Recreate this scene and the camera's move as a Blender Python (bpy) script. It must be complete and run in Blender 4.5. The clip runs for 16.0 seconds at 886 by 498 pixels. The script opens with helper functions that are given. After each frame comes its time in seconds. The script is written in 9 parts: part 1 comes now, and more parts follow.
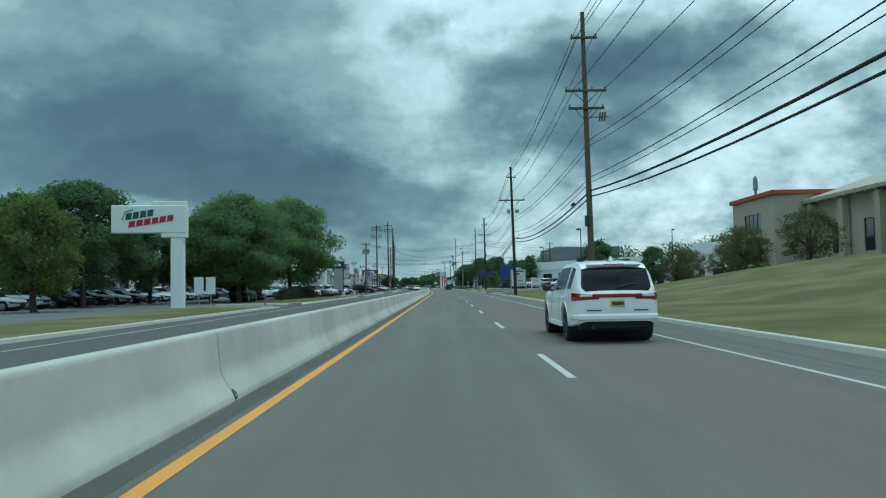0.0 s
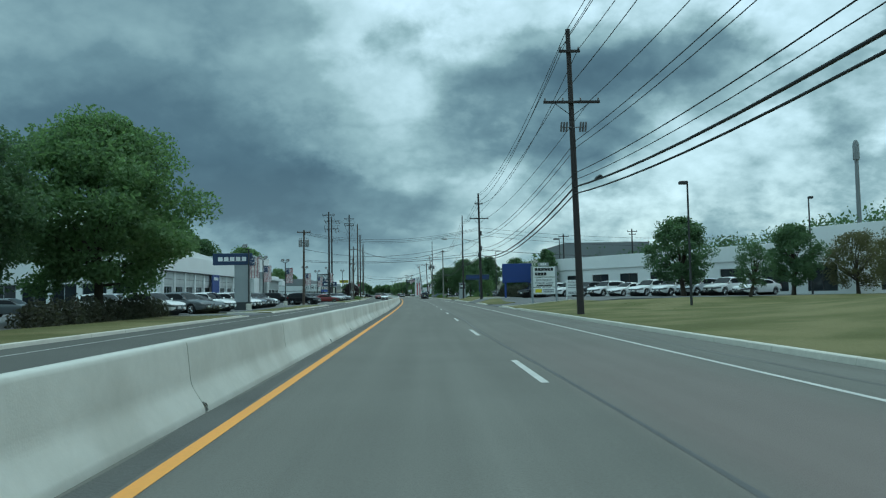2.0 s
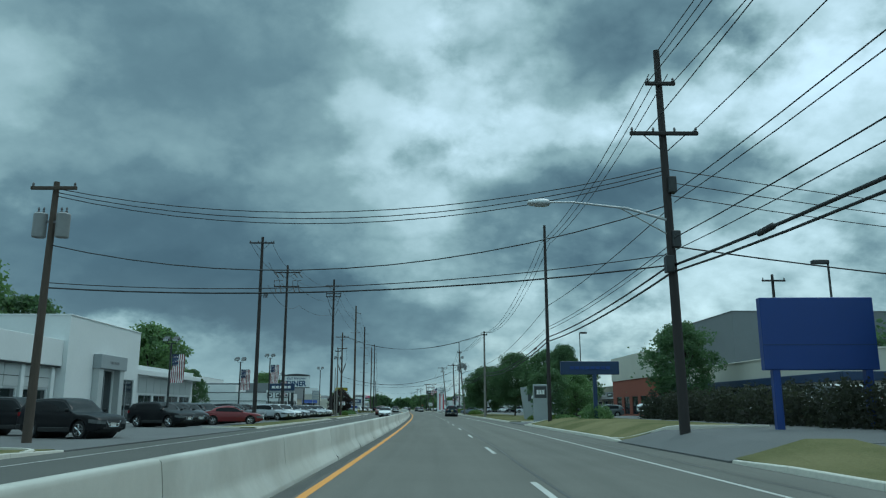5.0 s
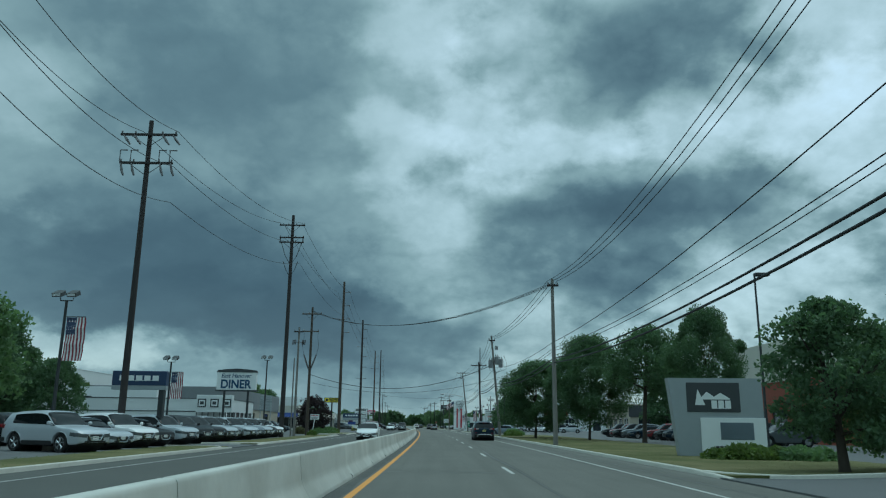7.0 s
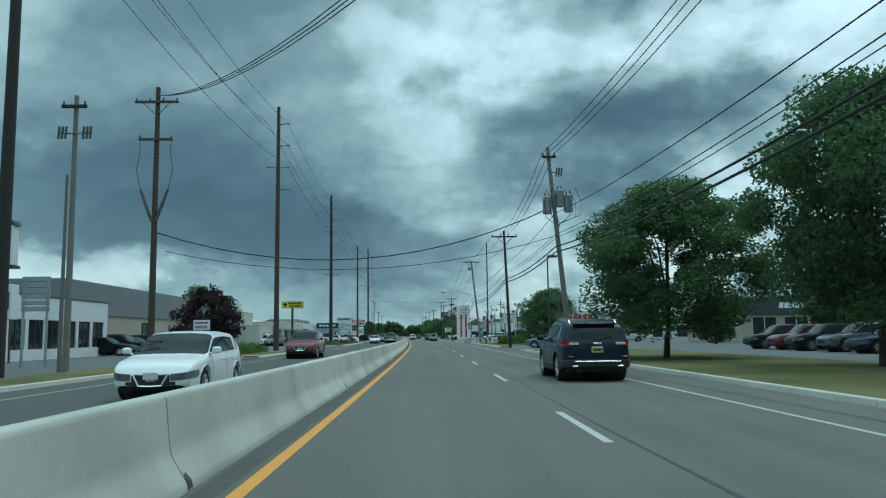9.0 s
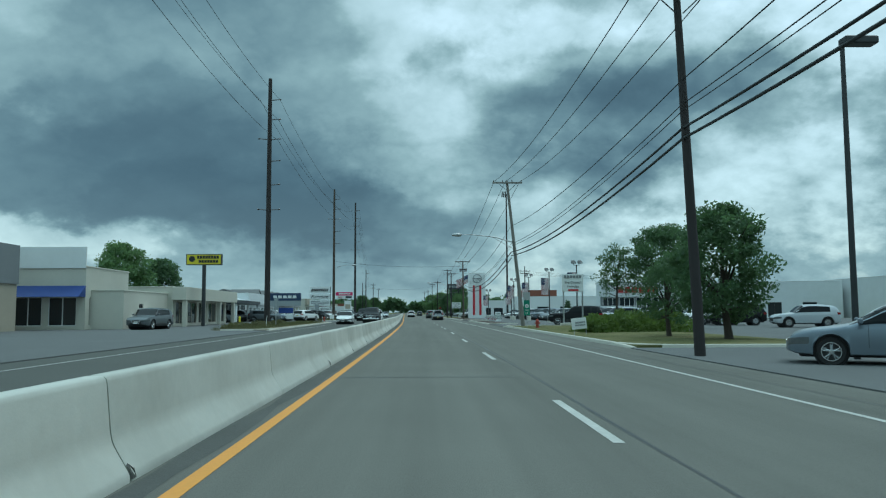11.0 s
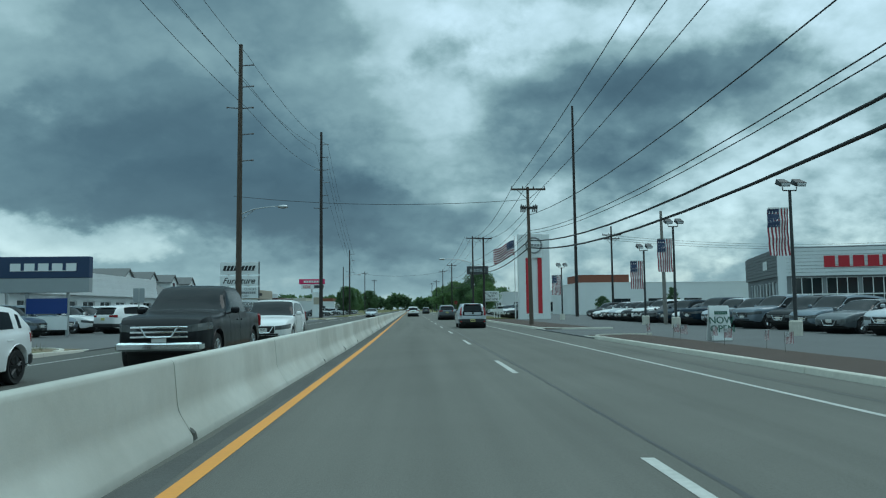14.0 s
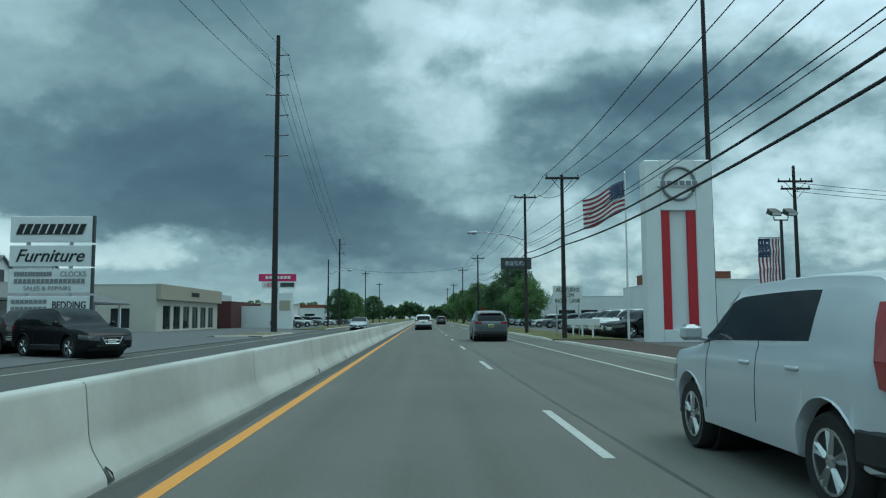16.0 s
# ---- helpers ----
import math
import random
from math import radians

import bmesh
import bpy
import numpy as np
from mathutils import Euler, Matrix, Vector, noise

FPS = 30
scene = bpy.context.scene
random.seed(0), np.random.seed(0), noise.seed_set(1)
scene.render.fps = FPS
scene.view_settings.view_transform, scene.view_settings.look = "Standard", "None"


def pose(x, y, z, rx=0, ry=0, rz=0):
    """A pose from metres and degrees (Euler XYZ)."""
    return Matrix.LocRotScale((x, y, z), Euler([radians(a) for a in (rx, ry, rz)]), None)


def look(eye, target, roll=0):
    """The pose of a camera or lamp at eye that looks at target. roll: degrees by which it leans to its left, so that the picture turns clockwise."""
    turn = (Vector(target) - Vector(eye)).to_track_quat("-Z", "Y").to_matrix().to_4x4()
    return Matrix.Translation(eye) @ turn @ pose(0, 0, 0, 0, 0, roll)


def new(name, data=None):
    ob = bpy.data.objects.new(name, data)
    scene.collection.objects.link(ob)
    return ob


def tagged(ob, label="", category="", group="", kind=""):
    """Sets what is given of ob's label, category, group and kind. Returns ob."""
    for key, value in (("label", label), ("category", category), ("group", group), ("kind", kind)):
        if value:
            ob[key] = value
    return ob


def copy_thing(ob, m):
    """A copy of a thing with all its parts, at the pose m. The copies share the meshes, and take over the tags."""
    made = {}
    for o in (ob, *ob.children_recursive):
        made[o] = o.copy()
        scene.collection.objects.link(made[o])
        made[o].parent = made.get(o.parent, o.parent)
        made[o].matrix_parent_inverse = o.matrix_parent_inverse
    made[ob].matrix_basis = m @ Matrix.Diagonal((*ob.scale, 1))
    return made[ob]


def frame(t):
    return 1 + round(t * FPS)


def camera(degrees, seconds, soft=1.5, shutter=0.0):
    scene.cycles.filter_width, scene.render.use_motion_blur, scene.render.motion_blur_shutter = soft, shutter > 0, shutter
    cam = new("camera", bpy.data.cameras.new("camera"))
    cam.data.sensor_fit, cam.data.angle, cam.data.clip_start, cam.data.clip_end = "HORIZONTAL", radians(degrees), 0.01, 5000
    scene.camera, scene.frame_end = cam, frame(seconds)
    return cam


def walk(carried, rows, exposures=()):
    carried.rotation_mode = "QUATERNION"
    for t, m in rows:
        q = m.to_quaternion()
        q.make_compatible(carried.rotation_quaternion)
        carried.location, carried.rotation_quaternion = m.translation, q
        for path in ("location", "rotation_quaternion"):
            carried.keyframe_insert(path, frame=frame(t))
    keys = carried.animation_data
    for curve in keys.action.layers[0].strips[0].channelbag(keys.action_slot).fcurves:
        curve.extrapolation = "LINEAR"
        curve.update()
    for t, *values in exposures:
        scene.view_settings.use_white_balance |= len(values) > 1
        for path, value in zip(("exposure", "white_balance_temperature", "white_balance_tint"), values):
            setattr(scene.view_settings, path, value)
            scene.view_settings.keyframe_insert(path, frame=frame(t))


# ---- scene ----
cam = camera(60.6, 16.0, soft=1.2)
walk(cam, [
    (0.0, pose(2.39, 14.33, 1.29, 92.78, 0.97, 0.12)),
    (0.5, pose(2.38, 26.60, 1.29, 92.81, 1.46, 0.04)),
    (1.0, pose(2.38, 38.64, 1.29, 92.80, 1.57, -0.30)),
    (1.5, pose(2.39, 50.61, 1.29, 92.81, 1.38, -0.88)),
    (2.0, pose(2.36, 62.75, 1.29, 93.35, 1.00, -1.75)),
    (2.5, pose(2.33, 75.06, 1.29, 93.52, 1.06, -1.92)),
    (3.0, pose(2.35, 87.24, 1.29, 93.42, 0.68, -1.66)),
    (3.5, pose(2.34, 99.53, 1.29, 93.71, 0.28, -1.37)),
    (4.0, pose(2.40, 111.69, 1.29, 95.47, 0.43, -0.95)),
    (4.5, pose(2.35, 124.14, 1.29, 98.72, 0.35, -0.33)),
    (5.0, pose(2.27, 136.28, 1.29, 101.85, 0.06, -0.01)),
    (7.5, pose(1.02, 198.11, 1.29, 103.11, -0.40, 1.44)),
    (8.0, pose(0.77, 210.38, 1.29, 100.69, 0.42, 1.89)),
    (8.5, pose(0.31, 222.70, 1.29, 97.97, 0.45, 1.55)),
    (9.0, pose(-0.06, 234.98, 1.29, 96.49, 0.75, 1.05)),
    (9.5, pose(-0.45, 247.41, 1.29, 95.38, 0.58, 1.07)),
    (12.0, pose(-3.02, 310.62, 1.29, 94.72, -0.04, 1.55)),
    (12.5, pose(-3.75, 323.02, 1.29, 94.71, -0.11, 1.83)),
    (13.0, pose(-4.44, 335.03, 1.29, 94.53, -0.15, 1.75)),
    (13.5, pose(-5.10, 347.04, 1.29, 94.52, 0.27, 1.75)),
    (14.0, pose(-5.78, 358.73, 1.29, 94.50, 0.63, 1.73)),
    (14.5, pose(-6.45, 370.12, 1.29, 94.76, 0.52, 1.88)),
    (15.0, pose(-7.10, 381.22, 1.29, 95.14, 0.32, 2.11)),
    (15.5, pose(-7.83, 392.61, 1.29, 95.30, 0.33, 2.50)),
    (16.0, pose(-8.58, 403.35, 1.29, 95.21, 0.26, 2.71)),
], exposures=[(0.0, -0.02, 6200, 5), (3.5, -0.06, 6200, 5), (5.0, -0.18, 6150, 5), (7.5, -0.40, 6150, 5), (8.5, -0.16, 6200, 5), (9.5, -0.06, 6200, 5), (12.0, -0.13, 6200, 5), (16.0, -0.19, 6200, 5)])

# ---- world: overcast sky with broken dark clouds ----
SUN_EL, SUN_AZ = 66.0, 60.0      # sun behind cloud, degrees; azimuth clockwise from +y
world = bpy.data.worlds.new("sky")
scene.world = world
world.use_nodes = True
wt = world.node_tree
wt.nodes.clear()


def N(tree, kind, operation=None, data_type=None, blend_type=None, noise_dimensions=None, attribute_name=None, **ins):
    """A node; arguments named i_... set its inputs."""
    n = tree.nodes.new(kind)
    if operation:
        n.operation = operation
    if data_type:
        n.data_type = data_type
    if blend_type:
        n.blend_type = blend_type
    if noise_dimensions:
        n.noise_dimensions = noise_dimensions
    if attribute_name:
        n.attribute_name = attribute_name
    for k, v in ins.items():
        key = k[2:]
        n.inputs[int(key) if key.isdigit() else key.replace("_", " ")].default_value = v
    return n


def math_node(tree, op, a, b=None, c=None, clamp=False):
    n = tree.nodes.new("ShaderNodeMath")
    n.operation, n.use_clamp = op, clamp
    for i, v in enumerate((a, b, c)):
        if v is None:
            continue
        if isinstance(v, (int, float)):
            n.inputs[i].default_value = v
        else:
            tree.links.new(v, n.inputs[i])
    return n.outputs[0]


def ramp(tree, fac, stops, mode="LINEAR"):
    n = tree.nodes.new("ShaderNodeValToRGB")
    n.color_ramp.interpolation = mode
    els = n.color_ramp.elements
    while len(els) < len(stops):
        els.new(0.5)
    for e, (p, c) in zip(els, stops):
        e.position = p
        e.color = (*c, 1) if len(c) == 3 else c
    if fac is not None:
        tree.links.new(fac, n.inputs[0])
    return n.outputs[0]


def build_sky():
    t = wt
    L = t.links.new
    tc = N(t, "ShaderNodeTexCoord")
    sep = N(t, "ShaderNodeSeparateXYZ")
    L(tc.outputs["Generated"], sep.inputs[0])
    X, Y, Z = sep.outputs
    # azimuth and elevation, in degrees
    az = math_node(t, "MULTIPLY", math_node(t, "ARCTAN2", X, Y), 57.2958)
    el = math_node(t, "MULTIPLY", math_node(t, "ARCSINE", Z), 57.2958)
    # cloud layer seen in perspective: directions meet a level sheet, so that the masses flatten towards the horizon
    zz = math_node(t, "ADD", math_node(t, "MAXIMUM", Z, 0.0), 0.55)
    com = N(t, "ShaderNodeCombineXYZ")
    L(math_node(t, "DIVIDE", X, zz), com.inputs[0])
    L(math_node(t, "DIVIDE", Y, zz), com.inputs[1])

    def fbm(scale, detail, rough, off, distort=0.0):
        mp = N(t, "ShaderNodeMapping")
        mp.inputs["Location"].default_value = off
        L(com.outputs[0], mp.inputs[0])
        n = N(t, "ShaderNodeTexNoise", i_Scale=scale, i_Detail=detail, i_Roughness=rough, i_Distortion=distort)
        L(mp.outputs[0], n.inputs["Vector"])
        return n

    def centred(sock, gain):
        return math_node(t, "MULTIPLY", math_node(t, "SUBTRACT", sock, 0.5), gain)
    big = fbm(2.0, 3, 0.5, (3.1, 1.7, 0.0)).outputs[0]
    mid = fbm(6.0, 7, 0.54, (7.3, 2.2, 4.0)).outputs[0]
    fine = fbm(16.0, 7, 0.56, (1.3, 9.2, 1.0), 0.1).outputs[0]
    # billows: rounded puffs with dark creases between them
    puff = math_node(t, "ABSOLUTE", centred(fbm(9.0, 5, 0.5, (5.1, 0.4, 7.0)).outputs[0], 2.0))
    # warp the outlines of the masses, each way by a noise of its own
    wv = N(t, "ShaderNodeSeparateColor")
    L(fbm(4.5, 6, 0.56, (2.7, 6.1, 3.0)).outputs[1], wv.inputs[0])
    azw = math_node(t, "ADD", az, centred(wv.outputs[0], 16.0))
    elw = math_node(t, "ADD", el, centred(wv.outputs[1], 8.0))
    rag = math_node(t, "ADD", centred(mid, 1.1), centred(fine, 0.8))

    def mass(a, e, ra, re, amount, tilt=0.0):
        """A cloud bank with a ragged edge."""
        da = math_node(t, "SUBTRACT", azw, a)
        de = math_node(t, "SUBTRACT", elw, e)
        if tilt:
            de = math_node(t, "SUBTRACT", de, math_node(t, "MULTIPLY", da, tilt))
        qa = math_node(t, "POWER", math_node(t, "ABSOLUTE", math_node(t, "DIVIDE", da, ra)), 2.0)
        qe = math_node(t, "POWER", math_node(t, "ABSOLUTE", math_node(t, "DIVIDE", de, re)), 2.0)
        rr = math_node(t, "ADD", math_node(t, "SQRT", math_node(t, "ADD", qa, qe)), rag)
        n = N(t, "ShaderNodeMapRange", i_1=1.5, i_2=0.5, i_3=0.0, i_4=amount)
        n.interpolation_type = "SMOOTHERSTEP"
        L(rr, n.inputs[0])
        return n.outputs[0]
    # the rain cloud on the left is one soft sheet, the rest is broken
    broken = ramp(t, math_node(t, "DIVIDE", math_node(t, "ADD", az, 40.0), 80.0), [(0.0, (0.5, 0.5, 0.5)), (0.40, (0.55, 0.55, 0.55)), (0.52, (1, 1, 1))])
    detail = math_node(t, "ADD", centred(mid, 0.64), centred(fine, 0.36))
    detail = math_node(t, "SUBTRACT", detail, math_node(t, "MULTIPLY", math_node(t, "SUBTRACT", puff, 0.16), 0.32))
    d = math_node(t, "ADD", centred(big, 0.25), 0.42)
    d = math_node(t, "ADD", d, math_node(t, "MULTIPLY", detail, broken))
    for m in DARK_CLOUDS + BRIGHT_CLOUDS:
        d = math_node(t, "ADD", d, mass(*m))
    # a little more contrast between thick and thin cloud
    d = math_node(t, "ADD", math_node(t, "MULTIPLY", math_node(t, "SUBTRACT", d, 0.5), 1.15), 0.5)
    col = ramp(t, d, [(0.0, (0.445, 0.58, 0.585)), (0.22, (0.37, 0.51, 0.525)), (0.45, (0.245, 0.380, 0.415)),
                      (0.65, (0.128, 0.222, 0.265)), (0.85, (0.078, 0.145, 0.188)), (1.0, (0.062, 0.118, 0.158))])
    # paler air low over the horizon
    low = ramp(t, math_node(t, "DIVIDE", el, 10.0), [(0.0, (0.75, 0.75, 0.75)), (0.35, (0.25, 0.25, 0.25)), (1.0, (0, 0, 0))])
    mx = N(t, "ShaderNodeMix", data_type="RGBA")
    L(math_node(t, "MULTIPLY", low, 0.75), mx.inputs[0])
    L(col, mx.inputs[6])
    mx.inputs[7].default_value = (0.25, 0.365, 0.39, 1)
    # clear sky behind the thin places
    sky = N(t, "ShaderNodeTexSky")
    sky.sky_type, sky.sun_disc = "NISHITA", False
    sky.sun_elevation, sky.sun_rotation = radians(SUN_EL), radians(SUN_AZ)
    skm = N(t, "ShaderNodeMix", data_type="RGBA", blend_type="ADD")
    L(math_node(t, "MULTIPLY", math_node(t, "SUBTRACT", 0.45, d, clamp=True), 0.10), skm.inputs[0])
    L(mx.outputs[2], skm.inputs[6])
    L(sky.outputs[0], skm.inputs[7])
    # an overcast dome is brighter overhead and behind, towards the hidden sun
    up = ramp(t, math_node(t, "DIVIDE", el, 90.0), [(0.0, (0, 0, 0)), (0.38, (0, 0, 0)), (0.7, (1, 1, 1))])
    back = ramp(t, math_node(t, "MULTIPLY_ADD", Y, -0.5, 0.5), [(0.0, (0, 0, 0)), (0.35, (0, 0, 0)), (0.8, (1, 1, 1))])
    gain = math_node(t, "ADD", 1.0, math_node(t, "ADD", math_node(t, "MULTIPLY", up, DOME_UP), math_node(t, "MULTIPLY", back, DOME_BACK)))
    bg = N(t, "ShaderNodeBackground")
    out = N(t, "ShaderNodeOutputWorld")
    L(skm.outputs[2], bg.inputs[0])
    L(math_node(t, "MULTIPLY", gain, SKY_GAIN), bg.inputs[1])
    L(bg.outputs[0], out.inputs[0])


# cloud masses: azimuth, elevation, half widths, weight (dark > 0, bright < 0), tilt
SKY_GAIN, DOME_UP, DOME_BACK = 1.27, 1.9, 0.2
DARK_CLOUDS = [
    (-22, 9.5, 15, 6.0, 0.27, 0.0), (-13, 7.5, 14, 3.0, 0.16, -0.05), (-6, 6.6, 11, 2.6, 0.13, 0.0), (-20, 17, 14, 7.0, 0.10, 0.1), (-7, 3.5, 10, 2.0, 0.12, 0.0), (-21, 28, 14, 6.5, 0.16, 0.0),
    (11.0, 13.6, 9.5, 3.9, 0.28, 0.05), (17, 16.2, 8.5, 2.2, 0.12, 0.08), (18, 27.0, 7.5, 3.6, 0.22, 0.1),
]
BRIGHT_CLOUDS = [
    (-6, 20.5, 4.0, 3.0, -0.16, 0.0), (-4.0, 29, 5.0, 3.5, -0.18, 0.0), (0.5, 23, 4, 3.0, -0.16, 0.0), (-2, 16.0, 4, 3, -0.10, 0.0), (7, 20.5, 7, 2.0, -0.18, 0.15), (5, 28, 5, 3, -0.10, 0.0),
    (22, 8.0, 10, 4.0, -0.16, 0.1), (27, 20, 7, 5, -0.22, 0.0), (29, 29, 5, 6, -0.22, 0.0), (-3, 24.5, 6, 5, -0.08, 0.0), (21, 21.5, 7, 3.5, -0.16, 0.1),
    (-29, 5.0, 7.5, 1.8, -0.38, 0.0), (-18, 4.4, 5, 1.2, -0.09, 0.0), (-31, 22, 4, 3, -0.12, 0.0), (8, 5.5, 9, 3.5, -0.10, 0.0),
]
build_sky()

sun_data = bpy.data.lights.new("sun", "SUN")
sun_data.energy, sun_data.angle, sun_data.color = 0.7, radians(35), (1.0, 0.97, 0.92)
sun = new("sun", sun_data)
_a, _e = radians(SUN_AZ), radians(SUN_EL)
sun.matrix_world = look((60 * math.sin(_a) * math.cos(_e), 60 * math.cos(_a) * math.cos(_e), 60 * math.sin(_e)), (0, 0, 0))
scene.view_settings.exposure = 0.0

# ---- materials ----
MATS = {}


def material(name, color, rough=0.7, metal=0.0, var=0.12, scale=6.0, var2=0.10, scale2=0.7, bump=0.0, bump_scale=40.0,
             coat=0.0, spec=0.5, rand=0.0, tint=None, stretch=(1, 1, 1), emit=0.0, trans=0.0):
    """Principled material with variation at two scales, optional relief and a random shift from piece to piece."""
    if name in MATS:
        return MATS[name]
    m = bpy.data.materials.new(name)
    m.use_nodes = True
    t = m.node_tree
    L = t.links.new
    b = t.nodes["Principled BSDF"]
    b.inputs["Roughness"].default_value = rough
    b.inputs["Metallic"].default_value = metal
    b.inputs["Specular IOR Level"].default_value = spec
    b.inputs["Coat Weight"].default_value = coat
    b.inputs["Coat Roughness"].default_value = 0.06
    b.inputs["Transmission Weight"].default_value = trans
    if emit:
        b.inputs["Emission Color"].default_value = (*color, 1)
        b.inputs["Emission Strength"].default_value = emit
    tc = N(t, "ShaderNodeTexCoord")
    mp = N(t, "ShaderNodeMapping")
    mp.inputs["Scale"].default_value = stretch
    L(tc.outputs["Object"], mp.inputs[0])
    n1 = N(t, "ShaderNodeTexNoise", i_Scale=scale, i_Detail=5.0, i_Roughness=0.6)
    n2 = N(t, "ShaderNodeTexNoise", i_Scale=scale2, i_Detail=3.0)
    L(mp.outputs[0], n1.inputs["Vector"])
    L(tc.outputs["Object"], n2.inputs["Vector"])
    f = math_node(t, "ADD", math_node(t, "MULTIPLY", math_node(t, "SUBTRACT", n1.outputs[0], 0.5), 2 * var),
                  math_node(t, "MULTIPLY", math_node(t, "SUBTRACT", n2.outputs[0], 0.5), 2 * var2))
    if rand:
        oi = N(t, "ShaderNodeObjectInfo")
        f = math_node(t, "ADD", f, math_node(t, "MULTIPLY", math_node(t, "SUBTRACT", oi.outputs["Random"], 0.5), 2 * rand))
    f = math_node(t, "ADD", f, 1.0)
    mul = N(t, "ShaderNodeVectorMath", operation="SCALE")
    mul.inputs[0].default_value = color
    L(f, mul.inputs["Scale"])
    res = mul.outputs[0]
    if tint is not None:
        mx = N(t, "ShaderNodeMix", data_type="RGBA")
        L(ramp(t, n2.outputs[0], [(0.42, (0, 0, 0)), (0.62, (1, 1, 1))]), mx.inputs[0])
        L(res, mx.inputs[6])
        mul2 = N(t, "ShaderNodeVectorMath", operation="SCALE")
        mul2.inputs[0].default_value = tint
        L(f, mul2.inputs["Scale"])
        L(mul2.outputs[0], mx.inputs[7])
        res = mx.outputs[2]
    L(res, b.inputs["Base Color"])
    L(math_node(t, "ADD", rough, math_node(t, "MULTIPLY", math_node(t, "SUBTRACT", n1.outputs[0], 0.5), 0.2 if rough > 0.3 else 0.02), clamp=True), b.inputs["Roughness"])
    if bump:
        nb = N(t, "ShaderNodeTexNoise", i_Scale=bump_scale, i_Detail=6.0)
        L(mp.outputs[0], nb.inputs["Vector"])
        bp = N(t, "ShaderNodeBump", i_Strength=bump, i_Distance=0.02)
        L(nb.outputs[0], bp.inputs["Height"])
        L(bp.outputs[0], b.inputs["Normal"])
    MATS[name] = m
    return m


def asphalt_material(name, base, streaks):
    """Worn asphalt: aggregate grain, patches, darker wheel tracks along the road."""
    m = material(name, base, rough=0.88, var=0.34, scale=38.0, var2=0.16, scale2=0.30, bump=0.5, bump_scale=70.0, spec=0.25)
    if streaks:
        t = m.node_tree
        L = t.links.new
        b = t.nodes["Principled BSDF"]
        src = b.inputs["Base Color"].links[0].from_socket
        at = N(t, "ShaderNodeAttribute", attribute_name="lateral")
        ns = N(t, "ShaderNodeTexNoise", noise_dimensions="2D", i_Scale=1.0, i_Detail=4.0)
        mp = N(t, "ShaderNodeMapping")
        mp.inputs["Scale"].default_value = (1.6, 0.035, 1)
        L(at.outputs["Vector"], mp.inputs[0])
        L(mp.outputs[0], ns.inputs["Vector"])
        # the outer lane is older, redder aggregate up to the middle of the block
        sp = N(t, "ShaderNodeSeparateXYZ")
        L(at.outputs["Vector"], sp.inputs[0])
        k = math_node(t, "ADD", 0.78, math_node(t, "MULTIPLY", ns.outputs[0], 0.44))
        sc = N(t, "ShaderNodeVectorMath", operation="SCALE")
        L(src, sc.inputs[0])
        L(k, sc.inputs["Scale"])
        red = N(t, "ShaderNodeMix", data_type="RGBA")
        lane = ramp(t, math_node(t, "DIVIDE", sp.outputs[0], 10.0), [(0.42, (0, 0, 0)), (0.50, (1, 1, 1)), (0.66, (1, 1, 1)), (0.76, (0, 0, 0))])
        away = ramp(t, math_node(t, "DIVIDE", sp.outputs[1], 100.0), [(0.55, (1, 1, 1)), (0.9, (0, 0, 0))])
        L(math_node(t, "MULTIPLY", math_node(t, "MULTIPLY", lane, away), 0.8), red.inputs[0])
        L(sc.outputs[0], red.inputs[6])
        red.inputs[7].default_value = (0.17, 0.130, 0.122, 1)
        L(red.outputs[2], b.inputs["Base Color"])
    return m


ASPHALT = asphalt_material("asphalt_road", (0.143, 0.141, 0.125), True)
ASPHALT_OPP = asphalt_material("asphalt_opposite", (0.095, 0.097, 0.089), False)
LOT = asphalt_material("asphalt_lot", (0.13, 0.135, 0.135), False)
TAR = material("tar_seal", (0.050, 0.051, 0.050), rough=0.5, var=0.3, scale=20)
GRASS = material("grass", (0.112, 0.116, 0.050), rough=0.95, var=0.45, scale=16, var2=0.25, scale2=0.25, bump=0.8, bump_scale=60, tint=(0.160, 0.148, 0.074), spec=0.1)
MULCH = material("bed_mulch", (0.072, 0.050, 0.040), rough=0.95, var=0.35, scale=18, var2=0.2, scale2=0.6, bump=0.7, bump_scale=40)
DIRT = material("dry_ground", (0.19, 0.155, 0.10), rough=0.95, var=0.3, scale=12, var2=0.25, scale2=0.5, bump=0.6, bump_scale=30, tint=(0.12, 0.115, 0.05))
CONCRETE = material("barrier_concrete", (0.55, 0.555, 0.51), rough=0.85, var=0.10, scale=7, var2=0.18, scale2=0.5, bump=0.08, bump_scale=45, rand=0.09, spec=0.3, tint=(0.42, 0.42, 0.38))
GUTTER = material("gutter_dirt", (0.088, 0.090, 0.084), rough=0.95, var=0.35, scale=14, var2=0.3, scale2=0.6, bump=0.5, bump_scale=40)
KERB = material("kerb_concrete", (0.54, 0.52, 0.46), rough=0.9, var=0.18, scale=10, var2=0.15, scale2=0.8, bump=0.3, bump_scale=40)
WHITE_LINE = material("line_white", (0.47, 0.47, 0.44), rough=0.8, var=0.30, scale=16, var2=0.22, scale2=1.4)
YELLOW_LINE = material("line_yellow", (0.70, 0.30, 0.055), rough=0.75, var=0.14, scale=18, var2=0.08)
